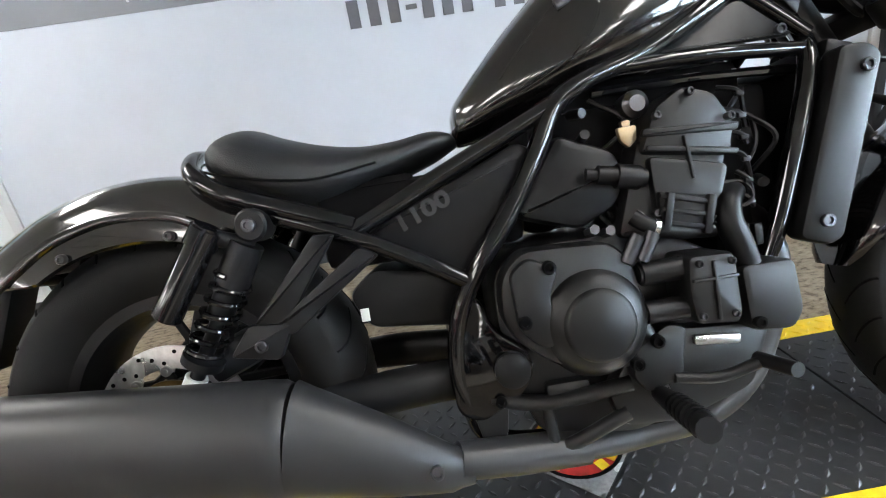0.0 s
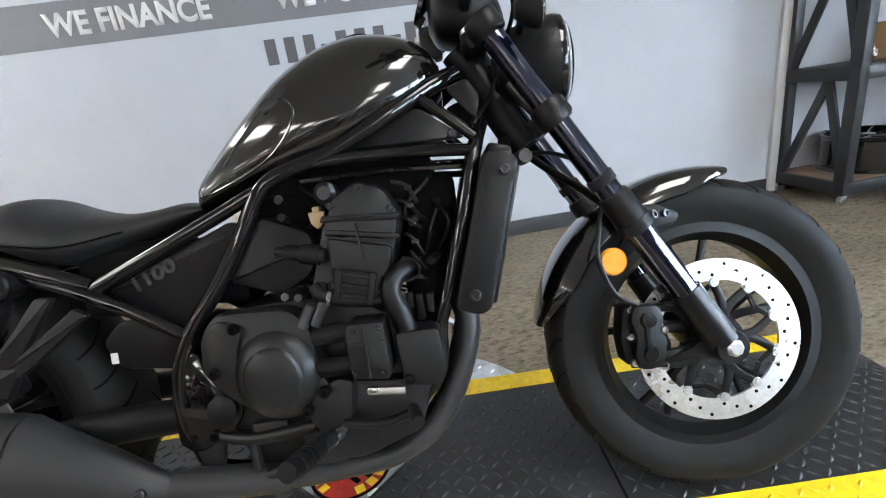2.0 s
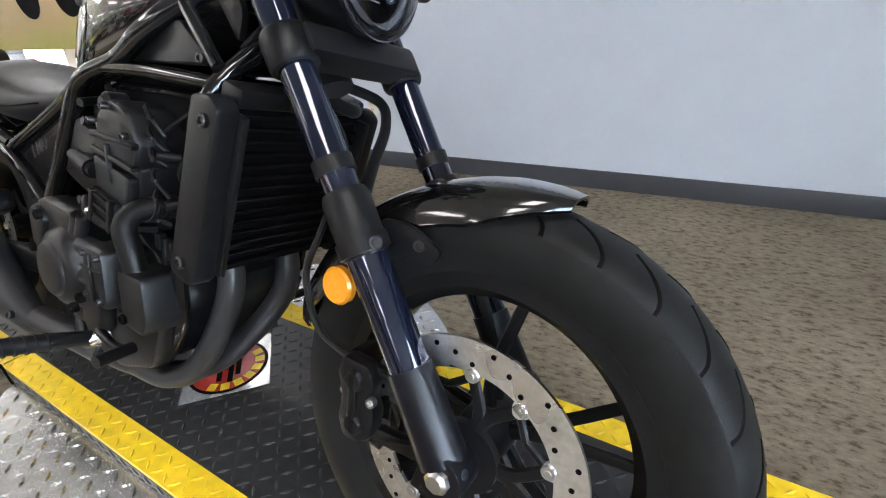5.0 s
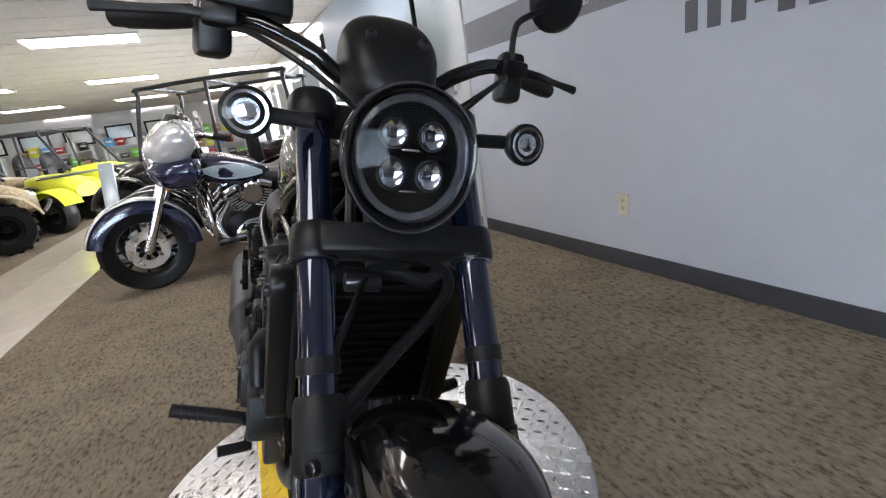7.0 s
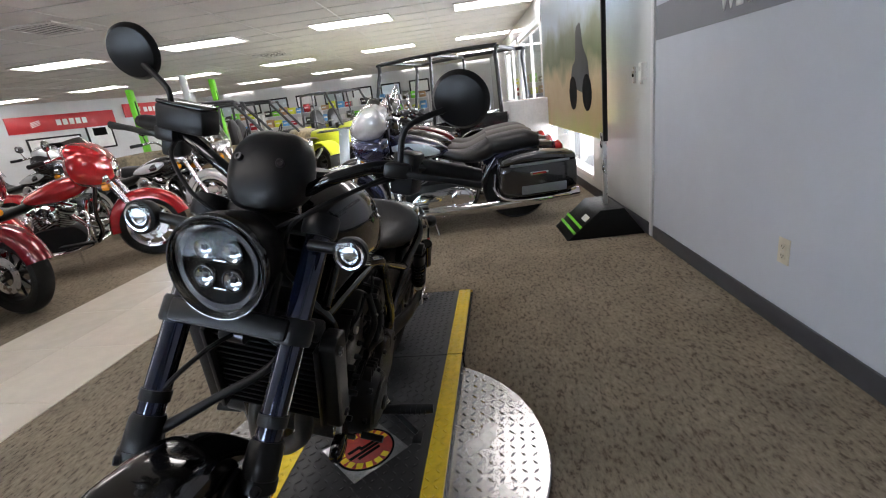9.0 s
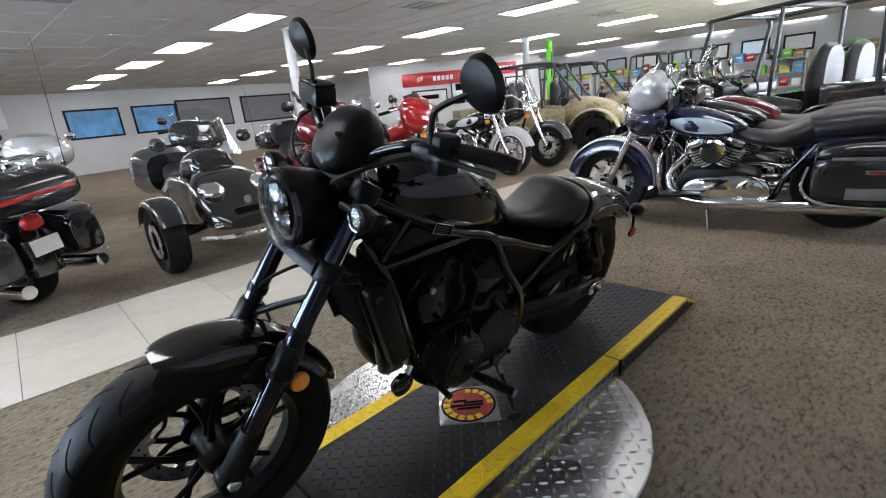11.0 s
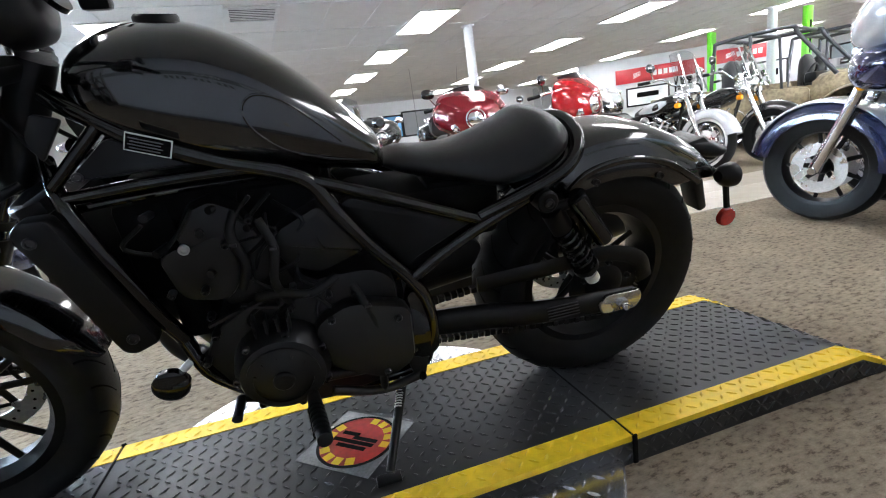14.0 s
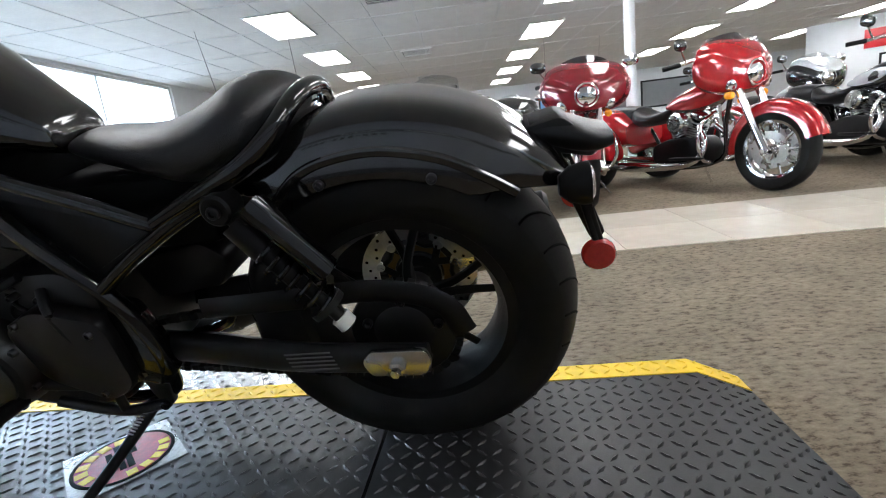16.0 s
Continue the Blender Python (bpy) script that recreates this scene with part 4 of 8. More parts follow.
# indicators
for s in (-1, 1):
    ind = part("turn_signal", lathe([(0.0, -0.034), (0.014, -0.033), (0.027, -0.018), (0.0325, 0.0), (0.0325, 0.010), (0.029, 0.012), (0.0, 0.010)], 32, "x", Matrix.Translation((1.188, s * 0.205, 0.938))), SATIN, bike, "round clear front turn signal")
    l2 = part("lens", lathe([(0.030, 0.010), (0.029, 0.015), (0.018, 0.019), (0.0, 0.020), (0.0, 0.0165), (0.017, 0.0155), (0.027, 0.010)], 32, "x", Matrix.Translation((1.188, s * 0.205, 0.938)), closed=True), CLEAR, ind, "clear lens")
    l2.visible_shadow = False
    part("ring", lathe([(0.0225, 0.0125), (0.0265, 0.0125), (0.0265, 0.0135), (0.0225, 0.0135)], 32, "x", Matrix.Translation((1.188, s * 0.205, 0.938)), closed=True), LEDM, ind, "bright lens ring")
    part("bulb", lathe([(0.0, 0.0145), (0.012, 0.0125), (0.0, 0.0118)], 20, "x", Matrix.Translation((1.188, s * 0.205, 0.938))), LEDM, ind)
    part("glass_bowl", lathe([(0.0, 0.0105), (0.026, 0.0115), (0.026, 0.0105), (0.0, 0.0100)], 24, "x", Matrix.Translation((1.188, s * 0.205, 0.938))), BOWL, ind, "silvered bowl")
    part("stalk", rod((1.178, s * 0.12, 0.935), (1.178, s * 0.178, 0.938), 0.011, 14), SATIN, ind, "black rubber stalk")
    rf = part("reflector", lathe([(0.0, s * 0.118), (0.024, s * 0.117), (0.0275, s * 0.113), (0.0275, s * 0.104), (0.0, s * 0.104)], 28, "y", Matrix.Translation((1.312, 0, 0.488))), AMBER, bike, "round amber side reflector")
    part("reflector_bracket", tube([(1.312, s * 0.10, 0.488), (1.34, s * 0.10, 0.52), (fork_x(0.55) - 0.02, s * 0.105, 0.55)], 0.008, 8, 3), SATIN, rf)

# brake caliper, right side only
cal = part("brake_caliper", join(prism(round_poly([(1.338, 0.398), (1.386, 0.396), (1.398, 0.372), (1.390, 0.345), (1.400, 0.325), (1.394, 0.285), (1.370, 0.268), (1.340, 0.270), (1.330, 0.30), (1.338, 0.335), (1.328, 0.37)], 0.009), -0.126, -0.098, 0.007),
                                  prism(round_poly([(1.322, 0.390), (1.352, 0.398), (1.352, 0.270), (1.318, 0.276), (1.312, 0.33)], 0.01), -0.104, -0.052, 0.006)), SATIN, bike, "black four piston brake caliper")
for dz in (0.368, 0.300):
    part("piston_cover", lathe([(0.0, -0.132), (0.013, -0.132), (0.016, -0.129), (0.017, -0.122), (0, -0.122)], 20, "y", Matrix.Translation((1.363, 0, dz))), SATIN, cal)
part("caliper_bridge", box((1.362, -0.128, 0.334), (0.016, 0.008, 0.10), 0.003), SATIN, cal)
for p in ((1.334, -0.108, 0.388), (1.330, -0.108, 0.335), (1.334, -0.108, 0.281), (1.394, -0.124, 0.345)):
    part("caliper_bolt", bolt(p, (0, -1, 0), 0.0075), STEEL, cal, "steel bolt")
part("caliper_bracket", join(prism(round_poly([(1.392, 0.298), (1.45, 0.300), (1.50, 0.335), (1.512, 0.29), (1.45, 0.276), (1.385, 0.272)], 0.008), -0.112, -0.094, 0.005),
                             tube([(1.38, -0.103, 0.384), (1.425, -0.103, 0.380), (1.452, -0.103, 0.352), (1.47, -0.103, 0.33)], 0.009, 8, 4),
                             tube([(1.33, -0.10, 0.276), (1.40, -0.105, 0.270)], 0.008, 8, 1)), SATIN, cal, "black caliper hanger")
part("hose_clip", tube([(1.40, -0.12, 0.395), (1.43, -0.118, 0.385), (1.44, -0.115, 0.36)], 0.0035, 6, 4), DARK, cal)
part("brake_hose", tube([(1.345, -0.125, 0.40), (1.30, -0.135, 0.43), (1.275, -0.135, 0.50), (1.29, -0.12, 0.57), (1.31, -0.10, 0.66), (1.24, -0.06, 0.715), (1.17, -0.03, 0.73)], 0.005, 8, 8), DARK, bike, "black brake hose")


def fender(x, r, hw, a0, a1, wall_h, th=0.004, n=28, tipw=0.6, square=1.5):
    """A rounded guard over a wheel, from angle a0 to a1 degrees, seen from the right; both faces."""
    rings = []
    for i in range(n + 1):
        t = i / n
        a = radians(a0 + (a1 - a0) * t)
        e = min(t, 1 - t)
        w = hw * (tipw + (1 - tipw) * min(1.0, e / 0.16) ** 0.6)
        wl = wall_h * (0.25 + 0.75 * min(1.0, e / 0.2))
        prof = []
        for off in (0.0, th):
            row = []
            for q in range(17):
                s = -1 + 2 * q / 16
                y = (w - off) * math.sin(s * math.pi / 2) if abs(s) < 1 else math.copysign(w - off, s)
                drop = wl * (1 - math.cos(s * math.pi / 2)) ** square
                row.append((y, r - off - drop))
            prof.append(row)
        loop = prof[0] + prof[1][::-1]
        rings.append([(x + rr * math.cos(a), y, RZ + rr * math.sin(a)) for y, rr in loop])
    return loft(rings)


ff = part("front_fender", fender(AX, 0.348, 0.076, 77, 170, 0.05, tipw=0.45), GUN, bike, "dark metallic front mudguard")
for s in (-1, 1):
    part("fender_stay", prism(round_poly([(1.375, 0.60), (1.42, 0.60), (1.47, 0.575), (1.46, 0.555), (1.375, 0.55)], 0.012), s * 0.082 - 0.005, s * 0.082 + 0.005, 0.003), SATIN, ff, "black fender bracket")
    part("fender_screw", bolt((1.44, s * 0.088, 0.578), (0.3, s, 0.1), 0.008), BOLTM, ff)

rf_ = part("rear_fender", fender(0.0, 0.410, 0.129, 50, 139, 0.107, tipw=0.78, square=1.9), GUN, bike, "dark metallic rear mudguard")
for s in (-1, 1):
    arc = [(rr * math.cos(radians(a)), s * 0.1285, RZ + rr * math.sin(radians(a))) for a, rr in ((62, 0.318), (72, 0.336), (82, 0.342), (95, 0.344), (110, 0.342), (122, 0.338), (131, 0.340))]
    part("fender_rail", tube(arc, 0.008, 8, 5, flat=0.6), GUN, rf_, "raised fender edge rail")
    for a in (77, 109):
        part("rail_screw", bolt((0.311 * math.cos(radians(a)), s * 0.131, RZ + 0.311 * math.sin(radians(a))), (0, s, 0), 0.008), BOLTM, rf_)

# tail: plate bracket, indicators, reflectors
tail = part("tail_bracket", join(prism(round_poly([(-0.20, 0.635), (-0.30, 0.655), (-0.36, 0.60), (-0.345, 0.585), (-0.28, 0.60), (-0.215, 0.585)], 0.012), -0.045, 0.045, 0.005),
                                 prism(round_poly([(-0.27, 0.605), (-0.31, 0.60), (-0.37, 0.44), (-0.345, 0.43)], 0.01), -0.03, 0.03, 0.004)), SATIN, bike, "black number plate bracket")
part("tail_lamp", body([(-0.375, 0.598, 0.622, 0.05, 0.5), (-0.35, 0.592, 0.628, 0.06, 0.5), (-0.31, 0.595, 0.645, 0.055, 0.5), (-0.25, 0.615, 0.65, 0.045, 0.5)], 24, 3, 3.0), SATIN, tail, "slim black tail lamp")
part("tail_lens", box((-0.376, 0, 0.61), (0.006, 0.09, 0.016), 0.002), REDREF, tail, "red tail lens")
for s in (-1, 1):
    ti = part("rear_turn_signal", lathe([(0.0, 0.034), (0.014, 0.033), (0.026, 0.018), (0.031, 0.0), (0.031, -0.010), (0.0, -0.014)], 28, "x", Matrix.Translation((-0.315, s * 0.125, 0.575))), SATIN, tail, "round rear turn signal")
    part("lens", lathe([(0.029, -0.010), (0.02, -0.016), (0.0, -0.018), (0, -0.008)], 28, "x", Matrix.Translation((-0.315, s * 0.125, 0.575))), BOWL, ti, "pale clear lens")
    part("stalk", rod((-0.30, s * 0.04, 0.58), (-0.30, s * 0.10, 0.575), 0.010, 12), SATIN, ti)
    sr = part("side_reflector", lathe([(0.0, s * 0.133), (0.023, s * 0.132), (0.026, s * 0.128), (0.026, s * 0.119), (0.0, s * 0.119)], 26, "y", Matrix.Translation((-0.339, 0, 0.456))), REDREF, tail, "round red reflector")
    part("reflector_stem", join(rod((-0.312, s * 0.118, 0.565), (-0.336, s * 0.122, 0.478), 0.006, 10), rod((-0.318, s * 0.118, 0.565), (-0.342, s * 0.122, 0.478), 0.005, 10)), SATIN, sr, "black twin stem")

# fuel tank
tank = part("fuel_tank", body([(0.480, 0.700, 0.745, 0.045, 0.4), (0.495, 0.690, 0.775, 0.072, 0.4), (0.56, 0.700, 0.838, 0.098, 0.42), (0.63, 0.712, 0.898, 0.120, 0.42), (0.71, 0.728, 0.958, 0.138, 0.42),
                               (0.79, 0.748, 1.000, 0.146, 0.42), (0.87, 0.772, 1.015, 0.143, 0.42), (0.94, 0.800, 1.004, 0.126, 0.45), (0.99, 0.832, 0.975, 0.098, 0.5), (1.015, 0.862, 0.935, 0.06, 0.5)], 40, 6, 2.5),
            GUN, bike, "dark metallic teardrop fuel tank")
TST = ((0.480, 0.700, 0.745, 0.045, 0.4), (0.495, 0.690, 0.775, 0.072, 0.4), (0.56, 0.700, 0.838, 0.098, 0.42), (0.63, 0.712, 0.898, 0.120, 0.42), (0.71, 0.728, 0.958, 0.138, 0.42), (0.79, 0.748, 1.000, 0.146, 0.42), (0.87, 0.772, 1.015, 0.143, 0.42))


def tank_y(x, z):
    lo, hi, w, q = (float(np.interp(x, [t[0] for t in TST], [t[k] for t in TST])) for k in (1, 2, 3, 4))
    mid = lo + (hi - lo) * q
    u = abs(z - mid) / ((hi - mid) if z > mid else (mid - lo))
    return w * max(0.0, 1 - u ** 2.5) ** 0.4


for s in (-1, 1):
    arc = [(x, s * (tank_y(x, z) - 0.0008), z) for x, z in ((0.52, 0.728), (0.56, 0.738), (0.62, 0.757), (0.68, 0.785), (0.725, 0.825), (0.738, 0.862), (0.715, 0.882), (0.67, 0.868), (0.62, 0.828), (0.57, 0.78))]
    part("tank_crease", tube(arc, 0.0028, 8, 6), GUN, tank, "raised knee recess edge")
part("tank_badge", moved(body([(-0.03, -0.008, 0.008, 0.004, 0.5), (0, -0.012, 0.012, 0.005, 0.5), (0.03, -0.008, 0.010, 0.004, 0.5)], 12, 3), Matrix.Translation((0.70, -tank_y(0.70, 0.88), 0.88)) @ Matrix.Rotation(radians(-25), 4, "Y")), BOLTM, tank, "small dark wing shaped emblem")
part("filler_cap", lathe([(0.0, 0.012), (0.034, 0.012), (0.038, 0.006), (0.038, -0.01), (0.0, -0.01)], 32, "z", Matrix.Translation((0.86, 0, 1.012)) @ Matrix.Rotation(radians(-4), 4, "Y")), SATIN, tank)

# solo seat, a saddle that dips in the middle
st = []
for x, lo, hi, w, q in ((0.126, 0.715, 0.738, 0.070, 0.5), (0.136, 0.692, 0.757, 0.108, 0.5), (0.158, 0.670, 0.773, 0.134, 0.45), (0.196, 0.650, 0.777, 0.146, 0.4), (0.245, 0.630, 0.756, 0.143, 0.4), (0.305, 0.626, 0.735, 0.128, 0.4),
                        (0.370, 0.640, 0.722, 0.104, 0.45), (0.430, 0.655, 0.722, 0.084, 0.5), (0.490, 0.674, 0.729, 0.068, 0.5), (0.524, 0.690, 0.722, 0.054, 0.5), (0.540, 0.698, 0.708, 0.034, 0.5)):
    st.append((x, lo, hi, w, q))
seat = part("seat", body(st, 40, 6, 2.25), LEATHER, bike, "black vinyl solo saddle")
part("seat_seam", tube([(0.125, -0.112, 0.712), (0.17, -0.141, 0.695), (0.24, -0.147, 0.676), (0.31, -0.131, 0.668), (0.40, -0.096, 0.682)], 0.0022, 6, 6), INNER, seat, "stitched seam")
part("seat_base", box((0.315, 0, 0.646), (0.28, 0.165, 0.03), 0.01), INNER, seat)

# frame tubes on both sides
for s in (-1, 1):
    y = s * 0.125
    part("frame_tube", tube([(1.045, s * 0.05, 0.895), (0.99, s * 0.09, 0.868), (0.90, y, 0.818), (0.80, y, 0.775), (0.70, s * 0.135, 0.745), (0.645, s * 0.135, 0.712), (0.605, s * 0.14, 0.645), (0.545, s * 0.143, 0.555), (0.475, s * 0.143, 0.47), (0.435, s * 0.14, 0.395), (0.422, s * 0.135, 0.30), (0.44, s * 0.13, 0.235)],
                            0.0165, 14, 6), GLOSS, bike, "gloss black main frame tube")
    part("seat_rail", tube([(0.64, s * 0.135, 0.715), (0.55, s * 0.132, 0.678), (0.42, s * 0.135, 0.625), (0.29, s * 0.142, 0.572)], 0.0145, 12, 4), GLOSS, bike, "gloss black seat rail")
    part("rear_stay", tube([(0.47, s * 0.143, 0.455), (0.36, s * 0.145, 0.522), (0.25, s * 0.150, 0.578), (0.15, s * 0.152, 0.622)], 0.0145, 12, 4), GLOSS, bike, "gloss black rear frame tube")
    part("down_tube", tube([(1.085, s * 0.06, 0.80), (1.062, s * 0.115, 0.745), (1.04, s * 0.135, 0.68), (0.985, s * 0.138, 0.50), (0.955, s * 0.135, 0.42)], 0.015, 12, 4), GLOSS, bike, "gloss black front down tube")
    part("cross_tube", tube([(0.74, s * 0.130, 0.757), (0.90, s * 0.128, 0.755), (1.06, s * 0.118, 0.742)], 0.012, 12, 3), GLOSS, bike)
    part("brace_tube", tube([(0.965, s * 0.105, 0.855), (1.065, s * 0.118, 0.765)], 0.011, 12, 1), GLOSS, bike)
    part("inner_cross_tube", tube([(0.72, s * 0.10, 0.730), (0.90, s * 0.10, 0.728), (1.05, s * 0.10, 0.716)], 0.008, 8, 2), GLOSS, bike)
    tp = part("triangle_panel", prism(round_poly([(0.815, 0.772), (0.965, 0.832), (1.048, 0.768)], 0.014), s * 0.108 - 0.008, s * 0.108 + 0.008, 0.004), SATIN, bike, "matte black triangular side panel")
    part("panel_screw", bolt((1.022, s * 0.117, 0.778), (0, s, 0), 0.0085), BOLTM, tp)
    part("side_rubber", prism(round_poly([(1.02, 0.862), (1.075, 0.80), (1.088, 0.84), (1.065, 0.875)], 0.01), s * 0.085 - 0.006, s * 0.085 + 0.006, 0.003), SATIN, bike)
    cov = part("side_cover", prism(round_poly([(0.305, 0.562), (0.575, 0.668), (0.602, 0.655), (0.470, 0.478), (0.448, 0.473)], 0.014), s * 0.118 - 0.012, s * 0.118 + 0.012, 0.006), SATIN, bike, "matte black triangular side cover")
    piv = part("pivot_plate", prism(round_poly([(0.43, 0.42), (0.475, 0.43), (0.492, 0.375), (0.542, 0.34), (0.552, 0.30), (0.525, 0.262), (0.45, 0.225), (0.41, 0.245), (0.408, 0.33)], 0.018), s * 0.128 - 0.02, s * 0.128 + 0.02, 0.006), GLOSS, bike, "gloss black swingarm pivot plate")
    part("pivot_cap", lathe([(0.0, s * 0.160), (0.026, s * 0.160), (0.030, s * 0.157), (0.030, s * 0.14), (0.0, s * 0.14)], 28, "y", Matrix.Translation((0.512, 0, 0.308))), SATIN, piv, "round plastic pivot cap")
    part("lower_tube", tube([(0.43, s * 0.125, 0.25), (0.46, s * 0.12, 0.19), (0.60, s * 0.11, 0.165), (0.80, s * 0.11, 0.18), (0.93, s * 0.125, 0.30), (0.957, s * 0.135, 0.42)], 0.0145, 12, 5), GLOSS, bike)
seat_loop = [(0.354, 0.136, 0.588), (0.250, 0.150, 0.632), (0.168, 0.150, 0.668), (0.122, 0.124, 0.704), (0.103, 0.070, 0.734), (0.099, 0.0, 0.744)]
part("seat_loop", tube(seat_loop + [(x, -y, z) for x, y, z in reversed(seat_loop[:-1])], 0.0155, 14, 6), GLOSS, bike, "gloss black frame loop behind the seat")
t11 = text_mesh("1100", 0.038, 0.0006)
moved(t11, Matrix.Translation((0.362, -0.1312, 0.553)) @ Matrix.Rotation(radians(-21), 4, "Y") @ Matrix.Rotation(radians(90), 4, "X") @ Matrix.Diagonal((1.35, 1, 1, 1)))
part("number_lettering", t11, mat("charcoal_lettering", (0.009, 0.009, 0.0095), 0.5), bike, "dark grey 1100 lettering")
LBL = Matrix.Translation((0.924, 0.149, 0.825)) @ Matrix.Rotation(radians(-21), 4, "Y")
wl_ = part("warning_label", box((0, 0, 0), (0.068, 0.002, 0.030), 0.0005, LBL), WHITEP, bike, "small printed label with pale border")
part("label_field", box((0, 0.0012, 0), (0.064, 0.001, 0.026), 0, LBL), INNER, wl_, "dark printed field")
for k in range(4):
    part("label_line", box((0.004, 0.002, 0.007 - k * 0.0052), (0.050 - 0.006 * (k % 2), 0.0006, 0.0018), 0, LBL), GREYT, wl_, "pale printed line")
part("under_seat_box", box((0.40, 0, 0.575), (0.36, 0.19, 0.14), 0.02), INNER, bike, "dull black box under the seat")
part("battery_case", prism(round_poly([(0.30, 0.50), (0.47, 0.47), (0.44, 0.38), (0.28, 0.40), (0.25, 0.46)], 0.02), -0.10, 0.06, 0.01), SATIN, bike, "matte black inner guard")
part("spec_label", box((0.276, -0.1015, 0.425), (0.015, 0.002, 0.022), 0.0005), WHITEP, bike, "small white label")

# engine
E_ = part("crankcase", prism(round_poly([(0.50, 0.46), (0.55, 0.50), (0.78, 0.50), (0.90, 0.43), (0.94, 0.35), (0.88, 0.22), (0.72, 0.16), (0.55, 0.18), (0.50, 0.30)], 0.03), -0.135, 0.135, 0.012), ENGINE, bike, "matte black parallel twin engine block")
part("cylinder_block", prism(round_poly([(0.715, 0.49), (0.862, 0.47), (0.905, 0.60), (0.765, 0.64)], 0.015), -0.155, 0.13, 0.01), ENGINE, bike, "matte black cylinder block")
hd = part("cylinder_head", prism(round_poly([(0.762, 0.615), (0.792, 0.682), (0.838, 0.708), (0.888, 0.693), (0.914, 0.642), (0.902, 0.592)], 0.012), -0.168, 0.14, 0.012), ENGINE, bike, "grey black cylinder head cover")
part("head_rib", prism(round_poly([(0.764, 0.640), (0.770, 0.652), (0.916, 0.640), (0.912, 0.628)], 0.004), -0.172, -0.16, 0.003), SATIN, hd)
part("head_front_panel", prism(round_poly([(0.772, 0.61), (0.895, 0.58), (0.868, 0.492), (0.775, 0.515)], 0.012), -0.172, -0.15, 0.006), ENGINE, hd)
co_ = part("coil_bracket", prism(round_poly([(0.775, 0.555), (0.868, 0.53), (0.85, 0.478), (0.775, 0.495)], 0.008), -0.182, -0.168, 0.003), SATIN, hd, "black coil holder")
for dz in (0.0, 0.02, 0.04):
    part("holder_rib", moved(box((0, 0, 0), (0.082, 0.006, 0.007), 0.001), Matrix.Translation((0.815, -0.184, 0.497 + dz)) @ Matrix.Rotation(radians(15), 4, "Y")), SATIN, co_)
for dx in (-0.03, 0.033):
    part("holder_post", moved(box((0, 0, 0), (0.012, 0.012, 0.06), 0.002), Matrix.Translation((0.815 + dx, -0.184, 0.515 - dx * 0.2)) @ Matrix.Rotation(radians(15), 4, "Y")), SATIN, co_)
part("heat_clip", join(prism(round_poly([(0.738, 0.662), (0.770, 0.662), (0.768, 0.640), (0.755, 0.628), (0.742, 0.640)], 0.004), -0.148, -0.136, 0.002),
                       prism(round_poly([(0.746, 0.672), (0.762, 0.672), (0.760, 0.655), (0.748, 0.655)], 0.004), -0.146, -0.134, 0.002)), BRONZE, bike, "bronze coloured exhaust clip")
part("cam_sensor", lathe([(0.0, -0.15), (0.013, -0.15), (0.016, -0.146), (0.022, -0.142), (0.022, -0.11), (0, -0.11)], 20, "y", Matrix.Translation((0.775, 0, 0.695))), BOLTM, bike, "grey round sensor cap")
part("air_box", prism(round_poly([(0.556, 0.548), (0.64, 0.670), (0.735, 0.628), (0.745, 0.58), (0.725, 0.54), (0.66, 0.512)], 0.018), -0.145, 0.145, 0.016), SATIN, bike, "matte black air box side")
part("intake_stub", join(rod((0.69, -0.165, 0.595), (0.765, -0.165, 0.578), 0.014), rod((0.672, -0.165, 0.598), (0.70, -0.165, 0.592), 0.009), rod((0.72, -0.165, 0.588), (0.755, -0.165, 0.58), 0.019)), SATIN, bike, "black intake pipe")
cl = part("clutch_cover", prism(round_poly([(0.508, 0.462), (0.545, 0.500), (0.60, 0.498), (0.69, 0.492), (0.722, 0.455), (0.735, 0.36), (0.755, 0.325), (0.70, 0.292), (0.62, 0.295), (0.565, 0.325), (0.52, 0.365), (0.503, 0.40)], 0.022), -0.192, -0.13, 0.014), ENGINE, bike, "matte black clutch cover")
part("clutch_dome", lathe([(0.0, -0.222), (0.048, -0.222), (0.053, -0.219), (0.056, -0.214), (0.062, -0.212), (0.074, -0.204), (0.088, -0.18), (0.09, -0.15), (0, -0.15)], 48, "y", Matrix.Translation((0.648, 0, 0.375))), ENGINE, cl, "round clutch cap")
part("cover_arm", prism(round_poly([(0.523, 0.468), (0.555, 0.490), (0.60, 0.465), (0.58, 0.42), (0.60, 0.36), (0.565, 0.345), (0.527, 0.38)], 0.014), -0.203, -0.18, 0.008), ENGINE, cl)
for p in ((0.585, 0.470), (0.537, 0.394), (0.735, 0.335), (0.70, 0.305)):
    part("cover_bolt", bolt((p[0], -0.203, p[1]), (0, -1, 0), 0.0105, 0.008), INNER, cl)
for dx in (0, 0.024):
    part("hose_stub", rod((0.708 + dx, -0.19, 0.455), (0.732 + dx, -0.19, 0.495), 0.011, 16, bevel=0.002), BOLTM, bike, "dark steel hose stub")
wp = part("water_pump_cover", prism(round_poly([(0.792, 0.455), (0.865, 0.452), (0.868, 0.36), (0.86, 0.345), (0.795, 0.352), (0.788, 0.40)], 0.012), -0.215, -0.13, 0.010), ENGINE, bike, "ribbed black pump cover")
part("cover_rib", box((0.828, -0.217, 0.40), (0.006, 0.006, 0.088), 0.002), ENGINE, wp)
part("cover_rib", box((0.828, -0.217, 0.418), (0.07, 0.006, 0.005), 0.002), ENGINE, wp)
